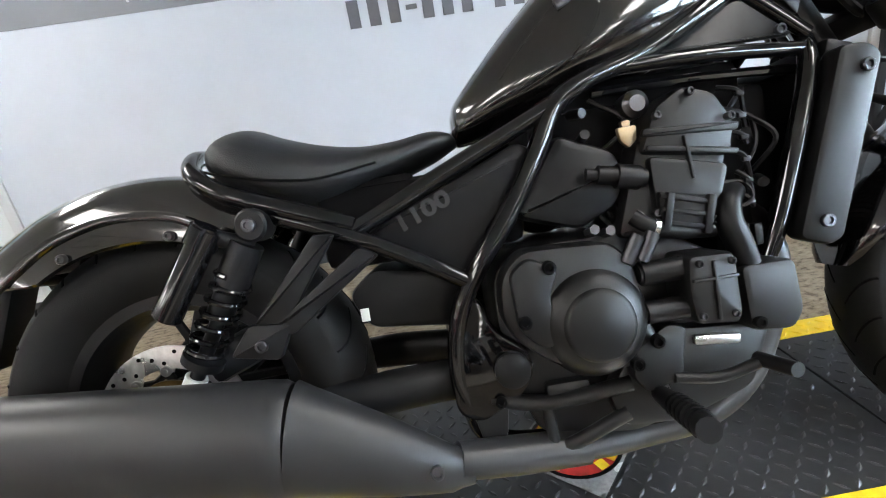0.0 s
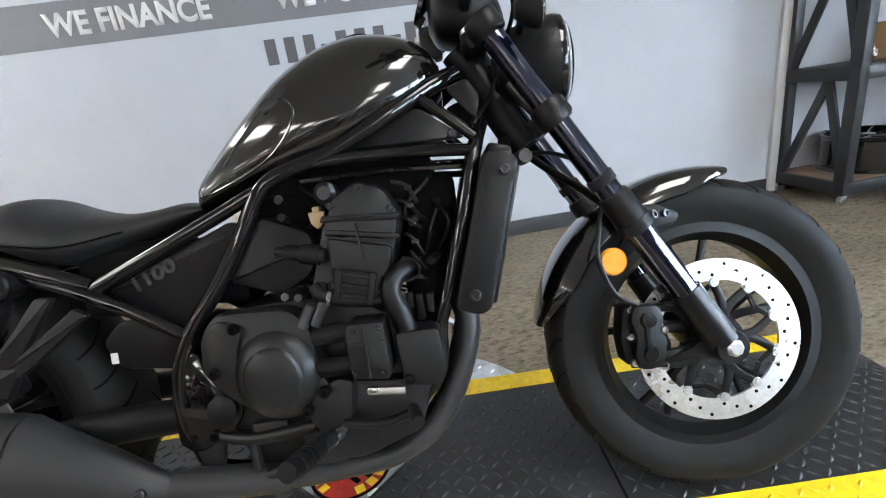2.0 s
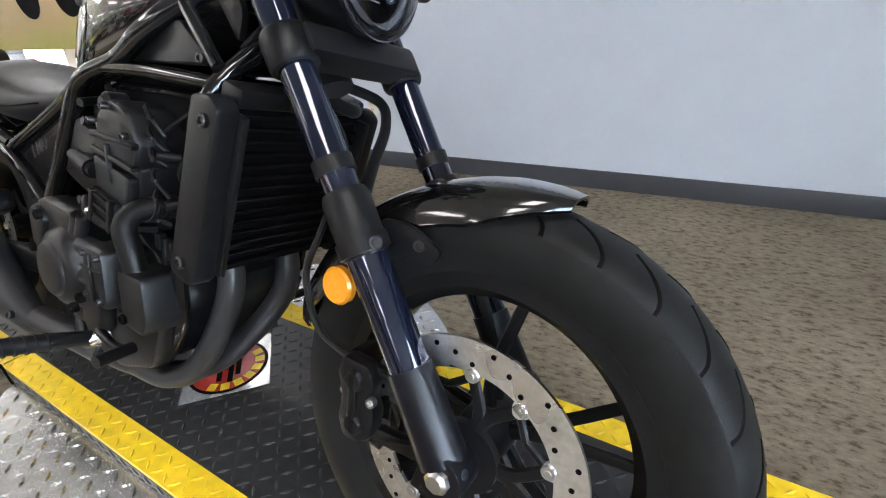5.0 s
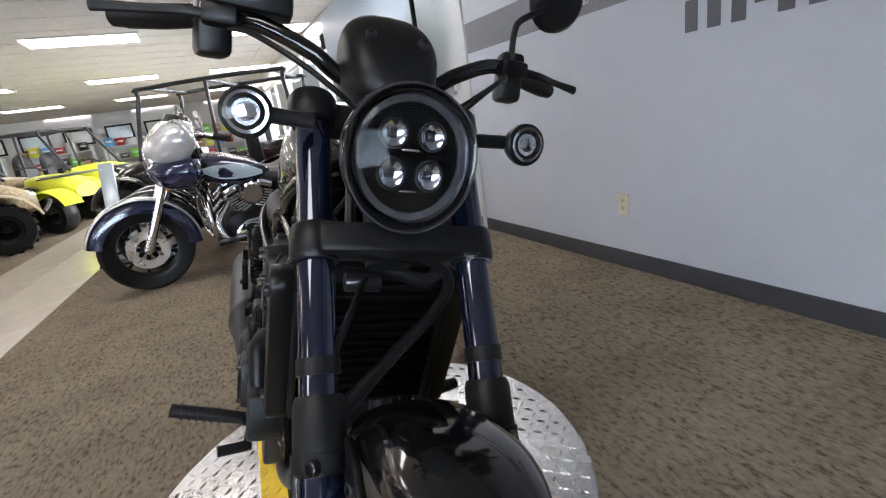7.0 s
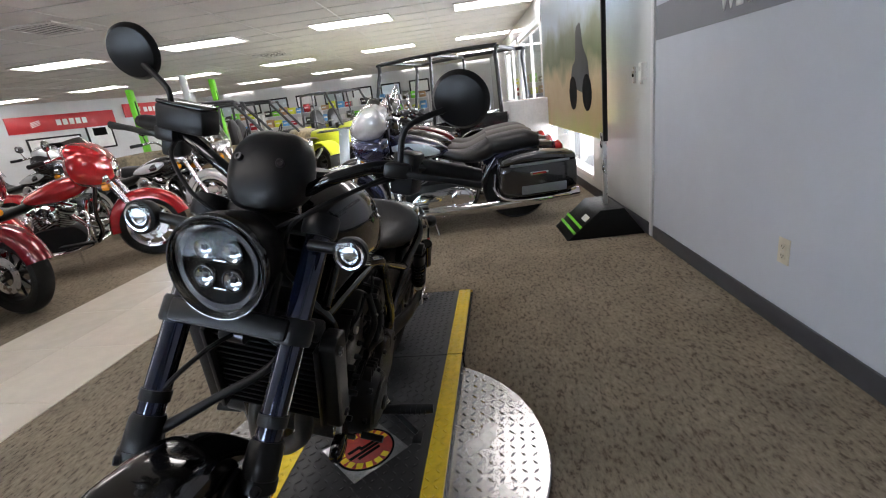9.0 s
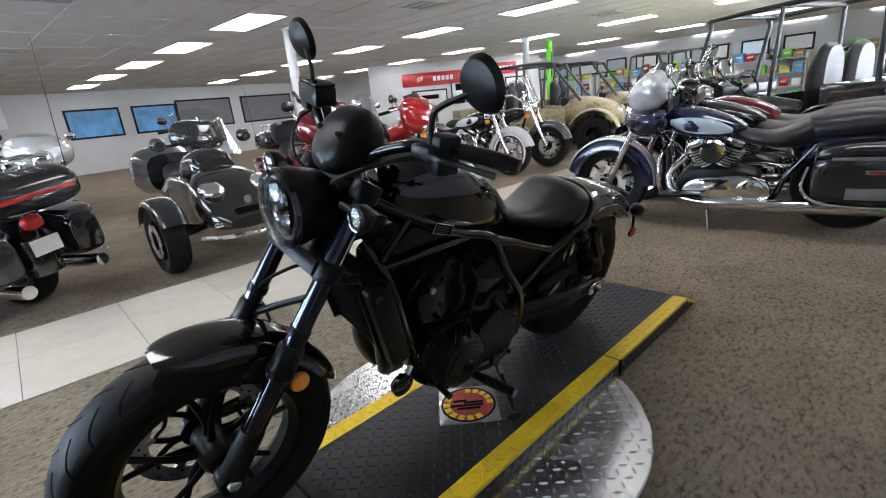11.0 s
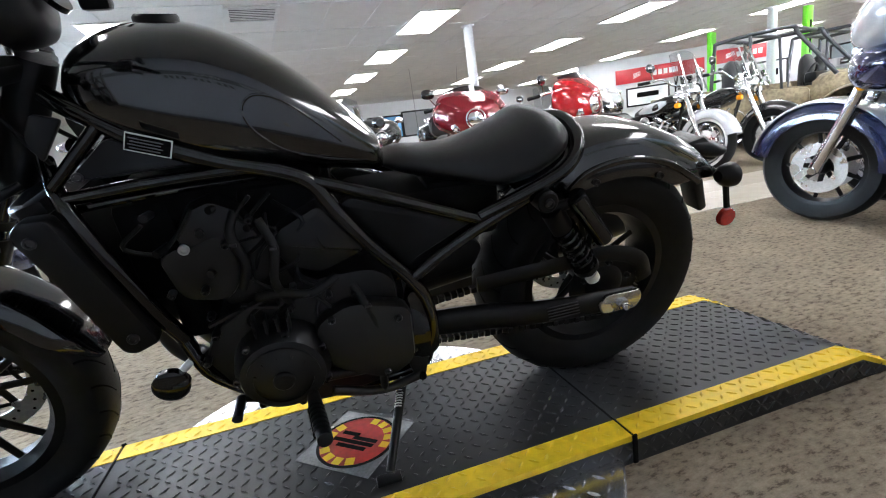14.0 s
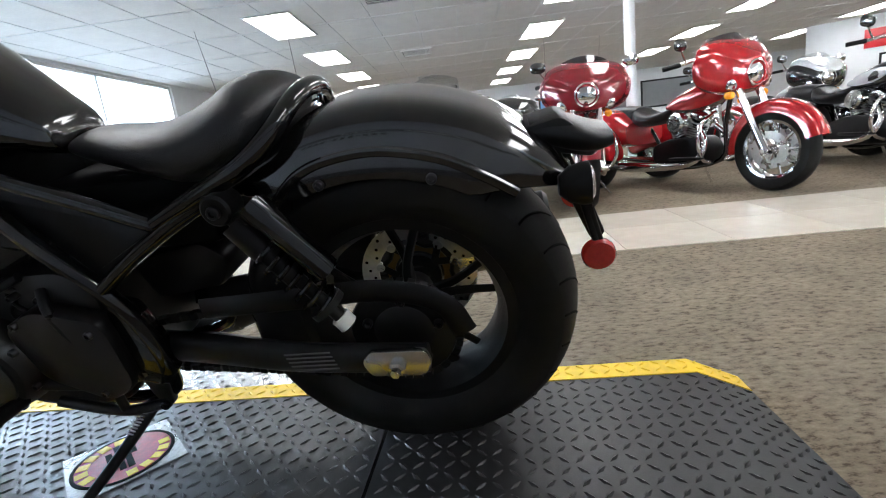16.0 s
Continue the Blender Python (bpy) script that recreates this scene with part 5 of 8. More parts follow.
for dz in (0.435, 0.375):
    part("coolant_stub", rod((0.725, -0.185, dz), (0.80, -0.185, dz), 0.018, 18, bevel=0.004), SATIN, wp)
fl = part("filter_housing", prism(round_poly([(0.878, 0.425), (0.955, 0.425), (0.962, 0.345), (0.945, 0.318), (0.885, 0.325)], 0.012), -0.20, -0.12, 0.008), ENGINE, bike, "matte black lower cover")
part("cover_bolt", bolt((0.895, -0.201, 0.338), (0, -1, 0), 0.009), INNER, fl)
part("radiator_hose", tube([(0.905, -0.175, 0.40), (0.892, -0.178, 0.455), (0.880, -0.178, 0.492), (0.888, -0.165, 0.520), (0.912, -0.135, 0.532), (0.935, -0.10, 0.53)], 0.0195, 16, 6), DARK, bike, "black radiator hose")
for k in range(7):
    part("hose_rib", lathe([(0.0205, -0.002), (0.0235, -0.002), (0.0235, 0.002), (0.0205, 0.002)], 16, "z", Matrix.Translation((0.912, -0.135 + (k - 3) * 0.006, 0.530)) @ Matrix.Rotation(radians(70), 4, "X"), closed=True), DARK, bike)
part("oil_plate", prism(round_poly([(0.735, 0.355), (0.80, 0.335), (0.935, 0.325), (0.90, 0.225), (0.78, 0.185), (0.68, 0.19), (0.66, 0.25), (0.70, 0.30)], 0.02), -0.165, -0.12, 0.008), ENGINE, bike, "matte black lower engine cover")
part("bright_strip", box((0.845, -0.17, 0.312), (0.075, 0.01, 0.016), 0.004, Matrix.Translation((0.845, -0.17, 0.312)) @ Matrix.Rotation(radians(6), 4, "Y") @ Matrix.Translation((-0.845, 0.17, -0.312))), STEEL, bike, "bright steel strip along the lower engine cover")
part("dip_box", box((0.60, -0.13, 0.258), (0.075, 0.05, 0.035), 0.008), ENGINE, bike)
# left side covers
alt = part("alternator_cover", lathe([(0.0, 0.205), (0.05, 0.204), (0.062, 0.198), (0.085, 0.19), (0.098, 0.165), (0.102, 0.12), (0, 0.12)], 40, "y", Matrix.Translation((0.815, 0, 0.335))), ENGINE, bike, "round black alternator cover")
for k in range(7):
    a = 2 * math.pi * k / 7
    part("cover_bolt", bolt((0.815 + 0.094 * math.cos(a), 0.176, 0.335 + 0.094 * math.sin(a)), (0, 1, 0), 0.008), BOLTM, alt)
for k in range(4):
    part("cooling_rib", box((0.85 - k * 0.022, 0.155, 0.44 - k * 0.004), (0.006, 0.03, 0.06), 0.002, None), ENGINE, alt)
spr = part("sprocket_cover", prism(round_poly([(0.53, 0.42), (0.66, 0.46), (0.74, 0.42), (0.72, 0.30), (0.60, 0.23), (0.53, 0.27)], 0.03), 0.12, 0.168, 0.012), ENGINE, bike, "matte black sprocket cover")
for p in ((0.56, 0.40), (0.70, 0.43), (0.60, 0.26)):
    part("cover_bolt", bolt((p[0], 0.169, p[1]), (0, 1, 0), 0.008), BOLTM, spr)
lc = part("left_side_cover", prism(round_poly([(0.86, 0.66), (0.985, 0.62), (0.965, 0.52), (0.88, 0.50), (0.84, 0.56)], 0.03), 0.10, 0.135, 0.012), ENGINE, bike, "black left engine cover")
part("cover_bolt", bolt((0.931, 0.136, 0.629), (0, 1, 0), 0.010), STEEL, lc)
ab = part("left_air_box_lid", prism(round_poly([(0.575, 0.55), (0.65, 0.67), (0.77, 0.64), (0.775, 0.55), (0.69, 0.505)], 0.03), 0.066, 0.086, 0.008), SATIN, bike, "black air box lid")
part("lid_bolt", bolt((0.705, 0.087, 0.583), (0, 1, 0), 0.010), BOLTM, ab)
rng = random.Random(4)
for k in range(16):
    x, z = rng.uniform(0.62, 0.98), rng.uniform(0.45, 0.73)
    part("wiring", tube([(x, 0.12 + rng.uniform(-0.02, 0.03), z), (x + rng.uniform(-.06, .06), 0.145, z - 0.04), (x + rng.uniform(-.08, .08), 0.12, z - 0.09)], 0.0045, 6, 5), DARK, bike)
for k in range(14):
    x, z = rng.uniform(0.70, 1.0), rng.uniform(0.52, 0.735)
    part("wiring", tube([(x, -0.10 + rng.uniform(-0.02, 0.02), z), (x + rng.uniform(-.05, .05), -0.125, z - 0.05), (x + rng.uniform(-.06, .06), -0.10, z - 0.1)], 0.0042, 6, 5), DARK, bike)
for k in range(10):
    x, z, s = rng.uniform(0.66, 0.99), rng.uniform(0.5, 0.72), rng.choice((-1, 1))
    part("small_fitting", rod((x, s * 0.115, z), (x + rng.uniform(-.02, .02), s * 0.148, z + rng.uniform(-.01, .01)), 0.008, 10), ENGINE if k % 3 == 0 else SATIN, bike)
# bolts, ribs and clips that catch the light round the engine
for p in ((0.772, 0.522), (0.862, 0.498), (0.79, 0.668), (0.90, 0.650), (0.845, 0.695)):
    part("head_bolt", bolt((p[0], -0.174, p[1]), (0, -1, 0), 0.0065, 0.007), BOLTM, hd)
for p in ((0.806, 0.442), (0.855, 0.440), (0.852, 0.362), (0.803, 0.365)):
    part("pump_bolt", bolt((p[0], -0.216, p[1]), (0, -1, 0), 0.0055, 0.006), BOLTM, wp)
part("head_crease", prism(round_poly([(0.828, 0.632), (0.833, 0.632), (0.840, 0.565), (0.835, 0.565)], 0.002), -0.176, -0.168, 0.001), ENGINE, hd)
part("head_lip", prism(round_poly([(0.770, 0.618), (0.773, 0.626), (0.910, 0.600), (0.907, 0.592)], 0.003), -0.174, -0.16, 0.002), ENGINE, hd)
part("breather_hose", tube([(0.735, -0.17, 0.522), (0.755, -0.178, 0.505), (0.80, -0.175, 0.490), (0.862, -0.165, 0.482)], 0.0125, 12, 5), DARK, bike, "black breather hose")
part("hose_clamp", lathe([(0.012, -0.004), (0.0145, -0.004), (0.0145, 0.004), (0.012, 0.004)], 20, "x", Matrix.Translation((0.765, -0.177, 0.501)) @ Matrix.Rotation(radians(18), 4, "Y"), closed=True), STEEL, bike, "steel hose clamp")
for x, z, h in ((0.925, 0.455, 0.05), (0.944, 0.46, 0.035), (0.908, 0.47, 0.03)):
    part("wire_plug", box((x, -0.135, z), (0.013, 0.016, h), 0.003), SATIN, bike, "small black wire plug")
for k in range(6):
    z = 0.70 - k * 0.034
    part("spark_lead", tube([(0.905 + 0.004 * k, -0.14, z), (0.93, -0.150, z - 0.012), (0.944, -0.135, z - 0.045 + 0.01 * (k % 3))], 0.0038, 6, 4), DARK, bike)
    part("lead_clip", box((0.932, -0.149, z - 0.016), (0.012, 0.008, 0.008), 0.002), BOLTM if k % 2 else SATIN, bike)
for x, z in ((0.70, 0.50), (0.75, 0.515), (0.675, 0.505), (0.885, 0.487)):
    part("banjo_bolt", rod((x, -0.13, z), (x, -0.165, z + 0.006), 0.0085, 6), BOLTM, bike)
for x, z, a in ((0.87, 0.46, 20), (0.80, 0.47, -15), (0.76, 0.45, 35), (0.69, 0.48, 10)):
    part("case_rib", moved(box((0, 0, 0), (0.075, 0.012, 0.007), 0.002), Matrix.Translation((x, 0.150, z)) @ Matrix.Rotation(radians(a), 4, "Y")), ENGINE, bike)
for x, z in ((0.90, 0.42), (0.74, 0.45), (0.655, 0.36), (0.93, 0.36), (0.88, 0.25), (0.70, 0.24)):
    part("case_bolt", bolt((x, 0.140, z), (0, 1, 0), 0.008, 0.02), BOLTM, bike)
# stepped rings, ribs, hoses and bolts on the left engine side
part("cover_step", lathe([(0.060, 0.190), (0.074, 0.190), (0.074, 0.199), (0.060, 0.203)], 36, "y", Matrix.Translation((0.815, 0, 0.335)), closed=True), ENGINE, alt)
part("cover_cap", lathe([(0.0, 0.214), (0.018, 0.214), (0.022, 0.210), (0.022, 0.19), (0.0, 0.19)], 20, "y", Matrix.Translation((0.815, 0, 0.335))), SATIN, alt)
for k in range(5):
    a = radians(20 + 32 * k)
    part("web_rib", moved(box((0.045, 0.199, 0), (0.034, 0.008, 0.0045), 0.0015), Matrix.Translation((0.815, 0, 0.335)) @ Matrix.Rotation(-a, 4, "Y")), ENGINE, alt)
for k, (x, z) in enumerate(((0.86, 0.455), (0.835, 0.468), (0.81, 0.478), (0.785, 0.484), (0.76, 0.486))):
    part("case_fin", moved(box((0, 0, 0), (0.034, 0.02, 0.006), 0.002), Matrix.Translation((x, 0.150, z)) @ Matrix.Rotation(radians(28 - 6 * k), 4, "Y")), ENGINE, bike)
for pts in (((0.76, 0.145, 0.66), (0.74, 0.165, 0.60), (0.755, 0.168, 0.53), (0.74, 0.15, 0.47)),
            ((0.80, 0.14, 0.68), (0.815, 0.16, 0.64), (0.80, 0.165, 0.58), (0.82, 0.15, 0.52)),
            ((0.63, 0.14, 0.50), (0.69, 0.165, 0.485), (0.75, 0.165, 0.50), (0.80, 0.15, 0.49)),
            ((0.60, 0.14, 0.47), (0.58, 0.165, 0.43), (0.56, 0.165, 0.36), (0.57, 0.15, 0.29))):
    part("coolant_hose", tube(pts, 0.0095, 10, 5), DARK, bike, "black hose")
for x, z in ((0.742, 0.605), (0.755, 0.535), (0.70, 0.486), (0.812, 0.625), (0.575, 0.43)):
    part("hose_clip", box((x, 0.172, z), (0.014, 0.008, 0.007), 0.002), BOLTM, bike)
for x, z in ((0.775, 0.665), (0.83, 0.62), (0.80, 0.545), (0.725, 0.50), (0.60, 0.455), (0.655, 0.465), (0.895, 0.47), (0.945, 0.535), (0.89, 0.53)):
    part("flange_bolt", bolt((x, 0.145, z), (0, 1, 0), 0.0075, 0.016), BOLTM, bike)
# near-black block closes a see-through gap, dark in place of the shade there
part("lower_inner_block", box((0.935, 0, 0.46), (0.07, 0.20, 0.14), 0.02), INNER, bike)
part("horn", join(lathe([(0.0, 0.06), (0.03, 0.062), (0.036, 0.07), (0.036, 0.085), (0.028, 0.09), (0, 0.092)], 24, "y", Matrix.Translation((1.035, 0.07, 0.345)))), GLOSS, bike, "round black horn")
part("horn_mount", rod((1.02, 0.14, 0.36), (0.96, 0.12, 0.40), 0.008), STEEL, bike)

# near-black blocks fill see-through gaps; their colour stands in for shade between parts
part("throttle_body", box((0.80, 0, 0.705), (0.36, 0.17, 0.10), 0.02), INNER, bike, "dull black block filling the shaded gap under the tank")
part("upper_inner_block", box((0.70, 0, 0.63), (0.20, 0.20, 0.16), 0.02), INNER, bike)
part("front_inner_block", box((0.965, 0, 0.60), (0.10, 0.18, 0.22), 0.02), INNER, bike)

# radiator
rd = part("radiator", moved(box((0, 0, 0), (0.028, 0.27, 0.29), 0.004), Matrix.Translation((1.062, 0, 0.582)) @ Matrix.Rotation(radians(17), 4, "Y")), INNER, bike, "black radiator core")
for k in range(14):
    part("radiator_louvre", moved(box((0.019, 0, -0.128 + k * 0.0198), (0.012, 0.246, 0.0065), 0.0015, seg=1), Matrix.Translation((1.062, 0, 0.582)) @ Matrix.Rotation(radians(17), 4, "Y")), INNER, rd)
for s in (-1, 1):
    sh = part("radiator_shroud", prism(round_poly([(1.072, 0.728), (1.118, 0.728), (1.138, 0.708), (1.052, 0.437), (1.03, 0.428), (0.985, 0.446)], 0.012), s * 0.150 - 0.02, s * 0.150 + 0.02, 0.008), SATIN, bike, "matte black radiator side shroud")
    for p in ((1.108, 0.692), (1.024, 0.468)):
        part("shroud_bolt", bolt((p[0], s * 0.171, p[1]), (0, s, 0), 0.0105, 0.006), BOLTM, sh)
    part("shroud_lip", moved(box((0.03, s * 0.128, 0), (0.03, 0.012, 0.27), 0.004), Matrix.Translation((1.062, 0, 0.582)) @ Matrix.Rotation(radians(17), 4, "Y")), SATIN, sh)
part("radiator_top", moved(box((0.0, 0, 0.155), (0.05, 0.26, 0.03), 0.008), Matrix.Translation((1.062, 0, 0.582)) @ Matrix.Rotation(radians(17), 4, "Y")), SATIN, rd)
part("fork_hose", tube([(1.165, 0.055, 0.765), (1.222, 0.088, 0.742), (1.258, 0.062, 0.705), (1.297, -0.008, 0.658), (1.332, -0.074, 0.612), (1.345, -0.100, 0.596)], [0.0085, 0.0085, 0.0085, 0.0085, 0.0105, 0.0105], 12, 6), DARK, bike, "black curved hose between the fork legs")
part("cable_sleeve", tube([(1.13, -0.04, 0.76), (1.15, 0.02, 0.735), (1.16, 0.07, 0.72), (1.12, 0.11, 0.73)], 0.012, 10, 5), DARK, bike)

# exhaust
for s in (-0.07, 0.055):
    part("header_pipe", tube([(0.89, s, 0.53), (0.96, s, 0.50), (1.005, s, 0.42), (0.99, s - 0.01, 0.33), (0.93, -0.06 + s * 0.5, 0.215), (0.84, -0.09 + s * 0.25, 0.16), (0.72, -0.11, 0.145), (0.60, -0.13, 0.15), (0.45, -0.155, 0.165)], 0.0235, 16, 6), MUFF, bike, "matte black exhaust header")
part("collector_pipe", tube([(0.62, -0.13, 0.15), (0.50, -0.15, 0.165), (0.40, -0.175, 0.185)], [0.03, 0.032, 0.03], 16, 4), MUFF, bike)
mf = []
for x, z, r, yy in ((0.425, 0.172, 0.026, -0.178), (0.405, 0.175, 0.030, -0.18), (0.39, 0.178, 0.036, -0.183), (0.30, 0.215, 0.058, -0.19), (0.17, 0.268, 0.082, -0.198), (0.152, 0.274, 0.087, -0.199)):
    mf.append([(x + 0.22 * r * math.sin(t) , yy + r * 0.72 * math.cos(t), z + r * math.sin(t)) for t in (2 * math.pi * j / 32 for j in range(32))])
mu = part("muffler_cone", loft(mf), MUFF, bike, "matte black muffler front cone")
mf = []
for x, z, r, yy in ((0.150, 0.274, 0.084, -0.199), (0.138, 0.276, 0.090, -0.2), (0.118, 0.279, 0.090, -0.201), (0.0, 0.294, 0.088, -0.205), (-0.16, 0.313, 0.086, -0.21), (-0.32, 0.332, 0.083, -0.213), (-0.40, 0.342, 0.079, -0.215), (-0.41, 0.343, 0.068, -0.215), (-0.39, 0.341, 0.05, -0.215)):
    mf.append([(x + 0.14 * r * math.sin(t), yy + r * 0.74 * math.cos(t), z + r * math.sin(t)) for t in (2 * math.pi * j / 36 for j in range(36))])
part("muffler", loft(mf), MUFF, bike, "long matte black muffler can")
part("muffler_bolt", bolt((0.366, -0.2195, 0.196), (0.2, -1, 0.2), 0.011), BOLTM, mu)
part("muffler_bracket", join(prism(round_poly([(0.310, 0.584), (0.340, 0.580), (0.256, 0.470), (0.205, 0.470)], 0.006), -0.214, -0.198, 0.004),
                             prism(round_poly([(0.372, 0.558), (0.396, 0.542), (0.262, 0.452), (0.215, 0.455)], 0.006), -0.2145, -0.1985, 0.004),
                             prism(round_poly([(0.200, 0.474), (0.262, 0.468), (0.236, 0.418), (0.166, 0.432)], 0.008), -0.216, -0.197, 0.004)), SATIN, bike, "black forked muffler bracket")
part("bracket_bolt", bolt((0.215, -0.217, 0.443), (0, -1, 0), 0.009), BOLTM, bike)

# swingarm, chain and shocks
for s in (-1, 1):
    part("swingarm", tube([(0.50, s * 0.09, 0.308), (0.36, s * 0.118, 0.312), (0.18, s * 0.148, 0.305), (-0.05, s * 0.158, 0.298)], [0.035, 0.036, 0.032, 0.03], 14, 5, flat=0.62), SATIN, bike, "black swingarm tube")
    ap = part("axle_plate", prism(round_poly([(-0.052, 0.334), (0.045, 0.336), (0.062, 0.312), (0.05, 0.283), (-0.045, 0.280), (-0.06, 0.306)], 0.010), s * 0.178 - 0.006, s * 0.178 + 0.006, 0.003), STEEL if s > 0 else SATIN, bike, "grey axle adjuster plate")
    part("axle_nut", lathe([(0.0, s * 0.208), (0.008, s * 0.208), (0.009, s * 0.198), (0.015, s * 0.196), (0.016, s * 0.14), (0, s * 0.14)], 6, "y", Matrix.Translation((0.0, 0, 0.306))), STEEL, ap)
    top, bot = Vector((0.142, s * 0.172, 0.604)), Vector((-0.012, s * 0.168, 0.362))
    dv = (bot - top).normalized()
    sk = part("shock_absorber", join(rod(top + dv * 0.03, top + dv * 0.10, 0.027, 20), rod(top, bot, 0.012, 12), rod(top + dv * 0.10, top + dv * 0.16, 0.021, 16)), SATIN, bike, "black coil spring shock absorber")
    part("spring", helix(top + dv * 0.085, top + dv * 0.225, 0.0285, 0.0045, 6.5), GLOSS, sk, "gloss black coil spring")
    part("shock_mount", lathe([(0.0, s * 0.19), (0.022, s * 0.19), (0.026, s * 0.186), (0.026, s * 0.145), (0, s * 0.145)], 24, "y", Matrix.Translation((top.x, 0, top.z))), SATIN, sk)
    part("mount_bolt", bolt((top.x, s * 0.192, top.z), (0, s, 0), 0.011), BOLTM, sk)
    part("lower_seat", rod(top + dv * 0.225, top + dv * 0.238, 0.033, 20), SATIN, sk)
    part("lower_bush", join(rod(bot - dv * 0.026, bot - dv * 0.004, 0.018, 18)), WHITEP, sk, "pale plastic lower bush")
    rt = Vector((0.064, s * 0.190, 0.590))
    part("shock_reservoir", join(rod(rt, rt + Vector((-0.078, 0, -0.105)), 0.0225, 22, bevel=0.003), rod(rt + Vector((0.016, 0, 0.022)), rt + Vector((-0.006, 0, -0.008)), 0.0255, 22, bevel=0.004)), GLOSS, sk, "black piggyback reservoir")
    part("reservoir_link", tube([rt + Vector((0.01, 0, 0.008)), (0.105, s * 0.178, 0.585), top + dv * 0.03], 0.013, 10, 4), SATIN, sk)
part("chain_guard", tube([(0.36, 0.118, 0.405), (0.18, 0.125, 0.415), (0.02, 0.125, 0.42), (-0.08, 0.122, 0.385), (-0.115, 0.12, 0.32)], 0.022, 8, 6, flat=0.3), SATIN, bike, "black chain guard")
part("rear_sprocket", lathe([(0.05, 0.098), (0.098, 0.098), (0.101, 0.101), (0.098, 0.104), (0.05, 0.104)], 44, "y", Matrix.Translation((0, 0, RZ)), closed=True), SATIN, bike, "dark rear sprocket")
part("sprocket_carrier", lathe([(0.0, 0.112), (0.045, 0.112), (0.062, 0.10), (0.062, 0.07), (0, 0.07)], 32, "y", Matrix.Translation((0, 0, RZ))), SATIN, bike)
for k in range(5):
    a = 2 * math.pi * k / 5 + 0.4
    part("sprocket_nut", bolt((0.068 * math.cos(a), 0.105, RZ + 0.068 * math.sin(a)), (0, 1, 0), 0.009, 0.01), BOLTM, bike)
chain_path = [(0.60, 0.101, 0.275)] + [(0.103 * math.cos(a), 0.101, RZ + 0.103 * math.sin(a)) for a in (-math.pi / 2 - math.pi * k / 16 for k in range(17))] + [(0.60, 0.101, 0.365)]
cb = []
CP = [Vector(p) for p in chain_path]
for a, b in zip(CP, CP[1:]):
    n = max(1, int((b - a).length / 0.016))
    for k in range(n):
        p = a.lerp(b, (k + 0.5) / n)
        q = (b - a).to_track_quat("X", "Z").to_matrix().to_4x4()
        cb.append(box((0, 0, 0), (0.013, 0.014 if k % 2 else 0.018, 0.013), 0.0, Matrix.Translation(p) @ q))
part("drive_chain", join(*cb), DARK, bike, "dark drive chain")
part("swingarm_label", join(*[box((0.16 - 0.002 * k, 0.1725, 0.332 - 0.009 * k), (0.085, 0.001, 0.003)) for k in range(5)]), GREYT, bike, "pale printed lines")
cal2 = part("rear_caliper", moved(box((0, 0, 0), (0.09, 0.05, 0.06), 0.014), Matrix.Translation((0.05, -0.125, 0.40)) @ Matrix.Rotation(radians(-20), 4, "Y")), SATIN, bike, "black rear brake caliper")
part("wheel_sensor_ring", lathe([(0.055, -0.108), (0.072, -0.108), (0.072, -0.103), (0.055, -0.103)], 40, "y", Matrix.Translation((0, 0, RZ)), closed=True), GOLDRIM, bike)

# pegs, brackets, stand
for s in (-1, 1):
    hg = part("peg_bracket", join(prism(round_poly([(0.705, 0.325), (0.76, 0.355), (0.79, 0.345), (0.775, 0.27), (0.72, 0.25), (0.695, 0.28)], 0.012), s * 0.175 - 0.018, s * 0.175 + 0.018, 0.006),
                                  tube([(0.435, s * 0.13, 0.268), (0.56, s * 0.15, 0.245), (0.70, s * 0.165, 0.262)], 0.013, 10, 4),
                                  tube([(0.462, s * 0.14, 0.175), (0.57, s * 0.15, 0.165), (0.69, s * 0.165, 0.215)], 0.012, 10, 4),
                                  tube([(0.56, s * 0.15, 0.245), (0.565, s * 0.15, 0.168)], 0.010, 10, 1)), ENGINE, bike, "matte black footpeg bracket")
    part("hanger_plate", prism(round_poly([(0.425, 0.285), (0.50, 0.262), (0.49, 0.20), (0.475, 0.162), (0.452, 0.168)], 0.01), s * 0.132 - 0.008, s * 0.132 + 0.008, 0.003), ENGINE, hg)
    for p in ((0.485, 0.258), (0.463, 0.176)):
        part("hanger_bolt", bolt((p[0], s * 0.150, p[1]), (0, s, 0), 0.010), INNER, hg)
    pg = part("foot_peg", join(tube([(0.735, s * 0.19, 0.247), (0.725, s * 0.27, 0.262), (0.712, s * 0.366, 0.278)], [0.014, 0.017, 0.016], 12, 4)), DARK, bike, "black ribbed rubber footpeg")
    for k in range(6):
        part("peg_rib", lathe([(0.0165, -0.002), (0.019, -0.002), (0.019, 0.002), (0.0165, 0.002)], 14, "y", Matrix.Translation((0.727 - k * 0.0020, s * (0.262 + k * 0.016), 0.2605 + k * 0.0027)), closed=True), DARK, pg)
    part("peg_mount", rod((0.745, s * 0.165, 0.252), (0.735, s * 0.20, 0.245), 0.014), STEEL, pg)
part("brake_pedal", join(tube([(0.76, -0.19, 0.27), (0.83, -0.195, 0.262), (0.895, -0.20, 0.278)], 0.009, 10, 4), rod((0.893, -0.19, 0.279), (0.905, -0.255, 0.281), 0.011)), SATIN, bike, "black brake pedal")
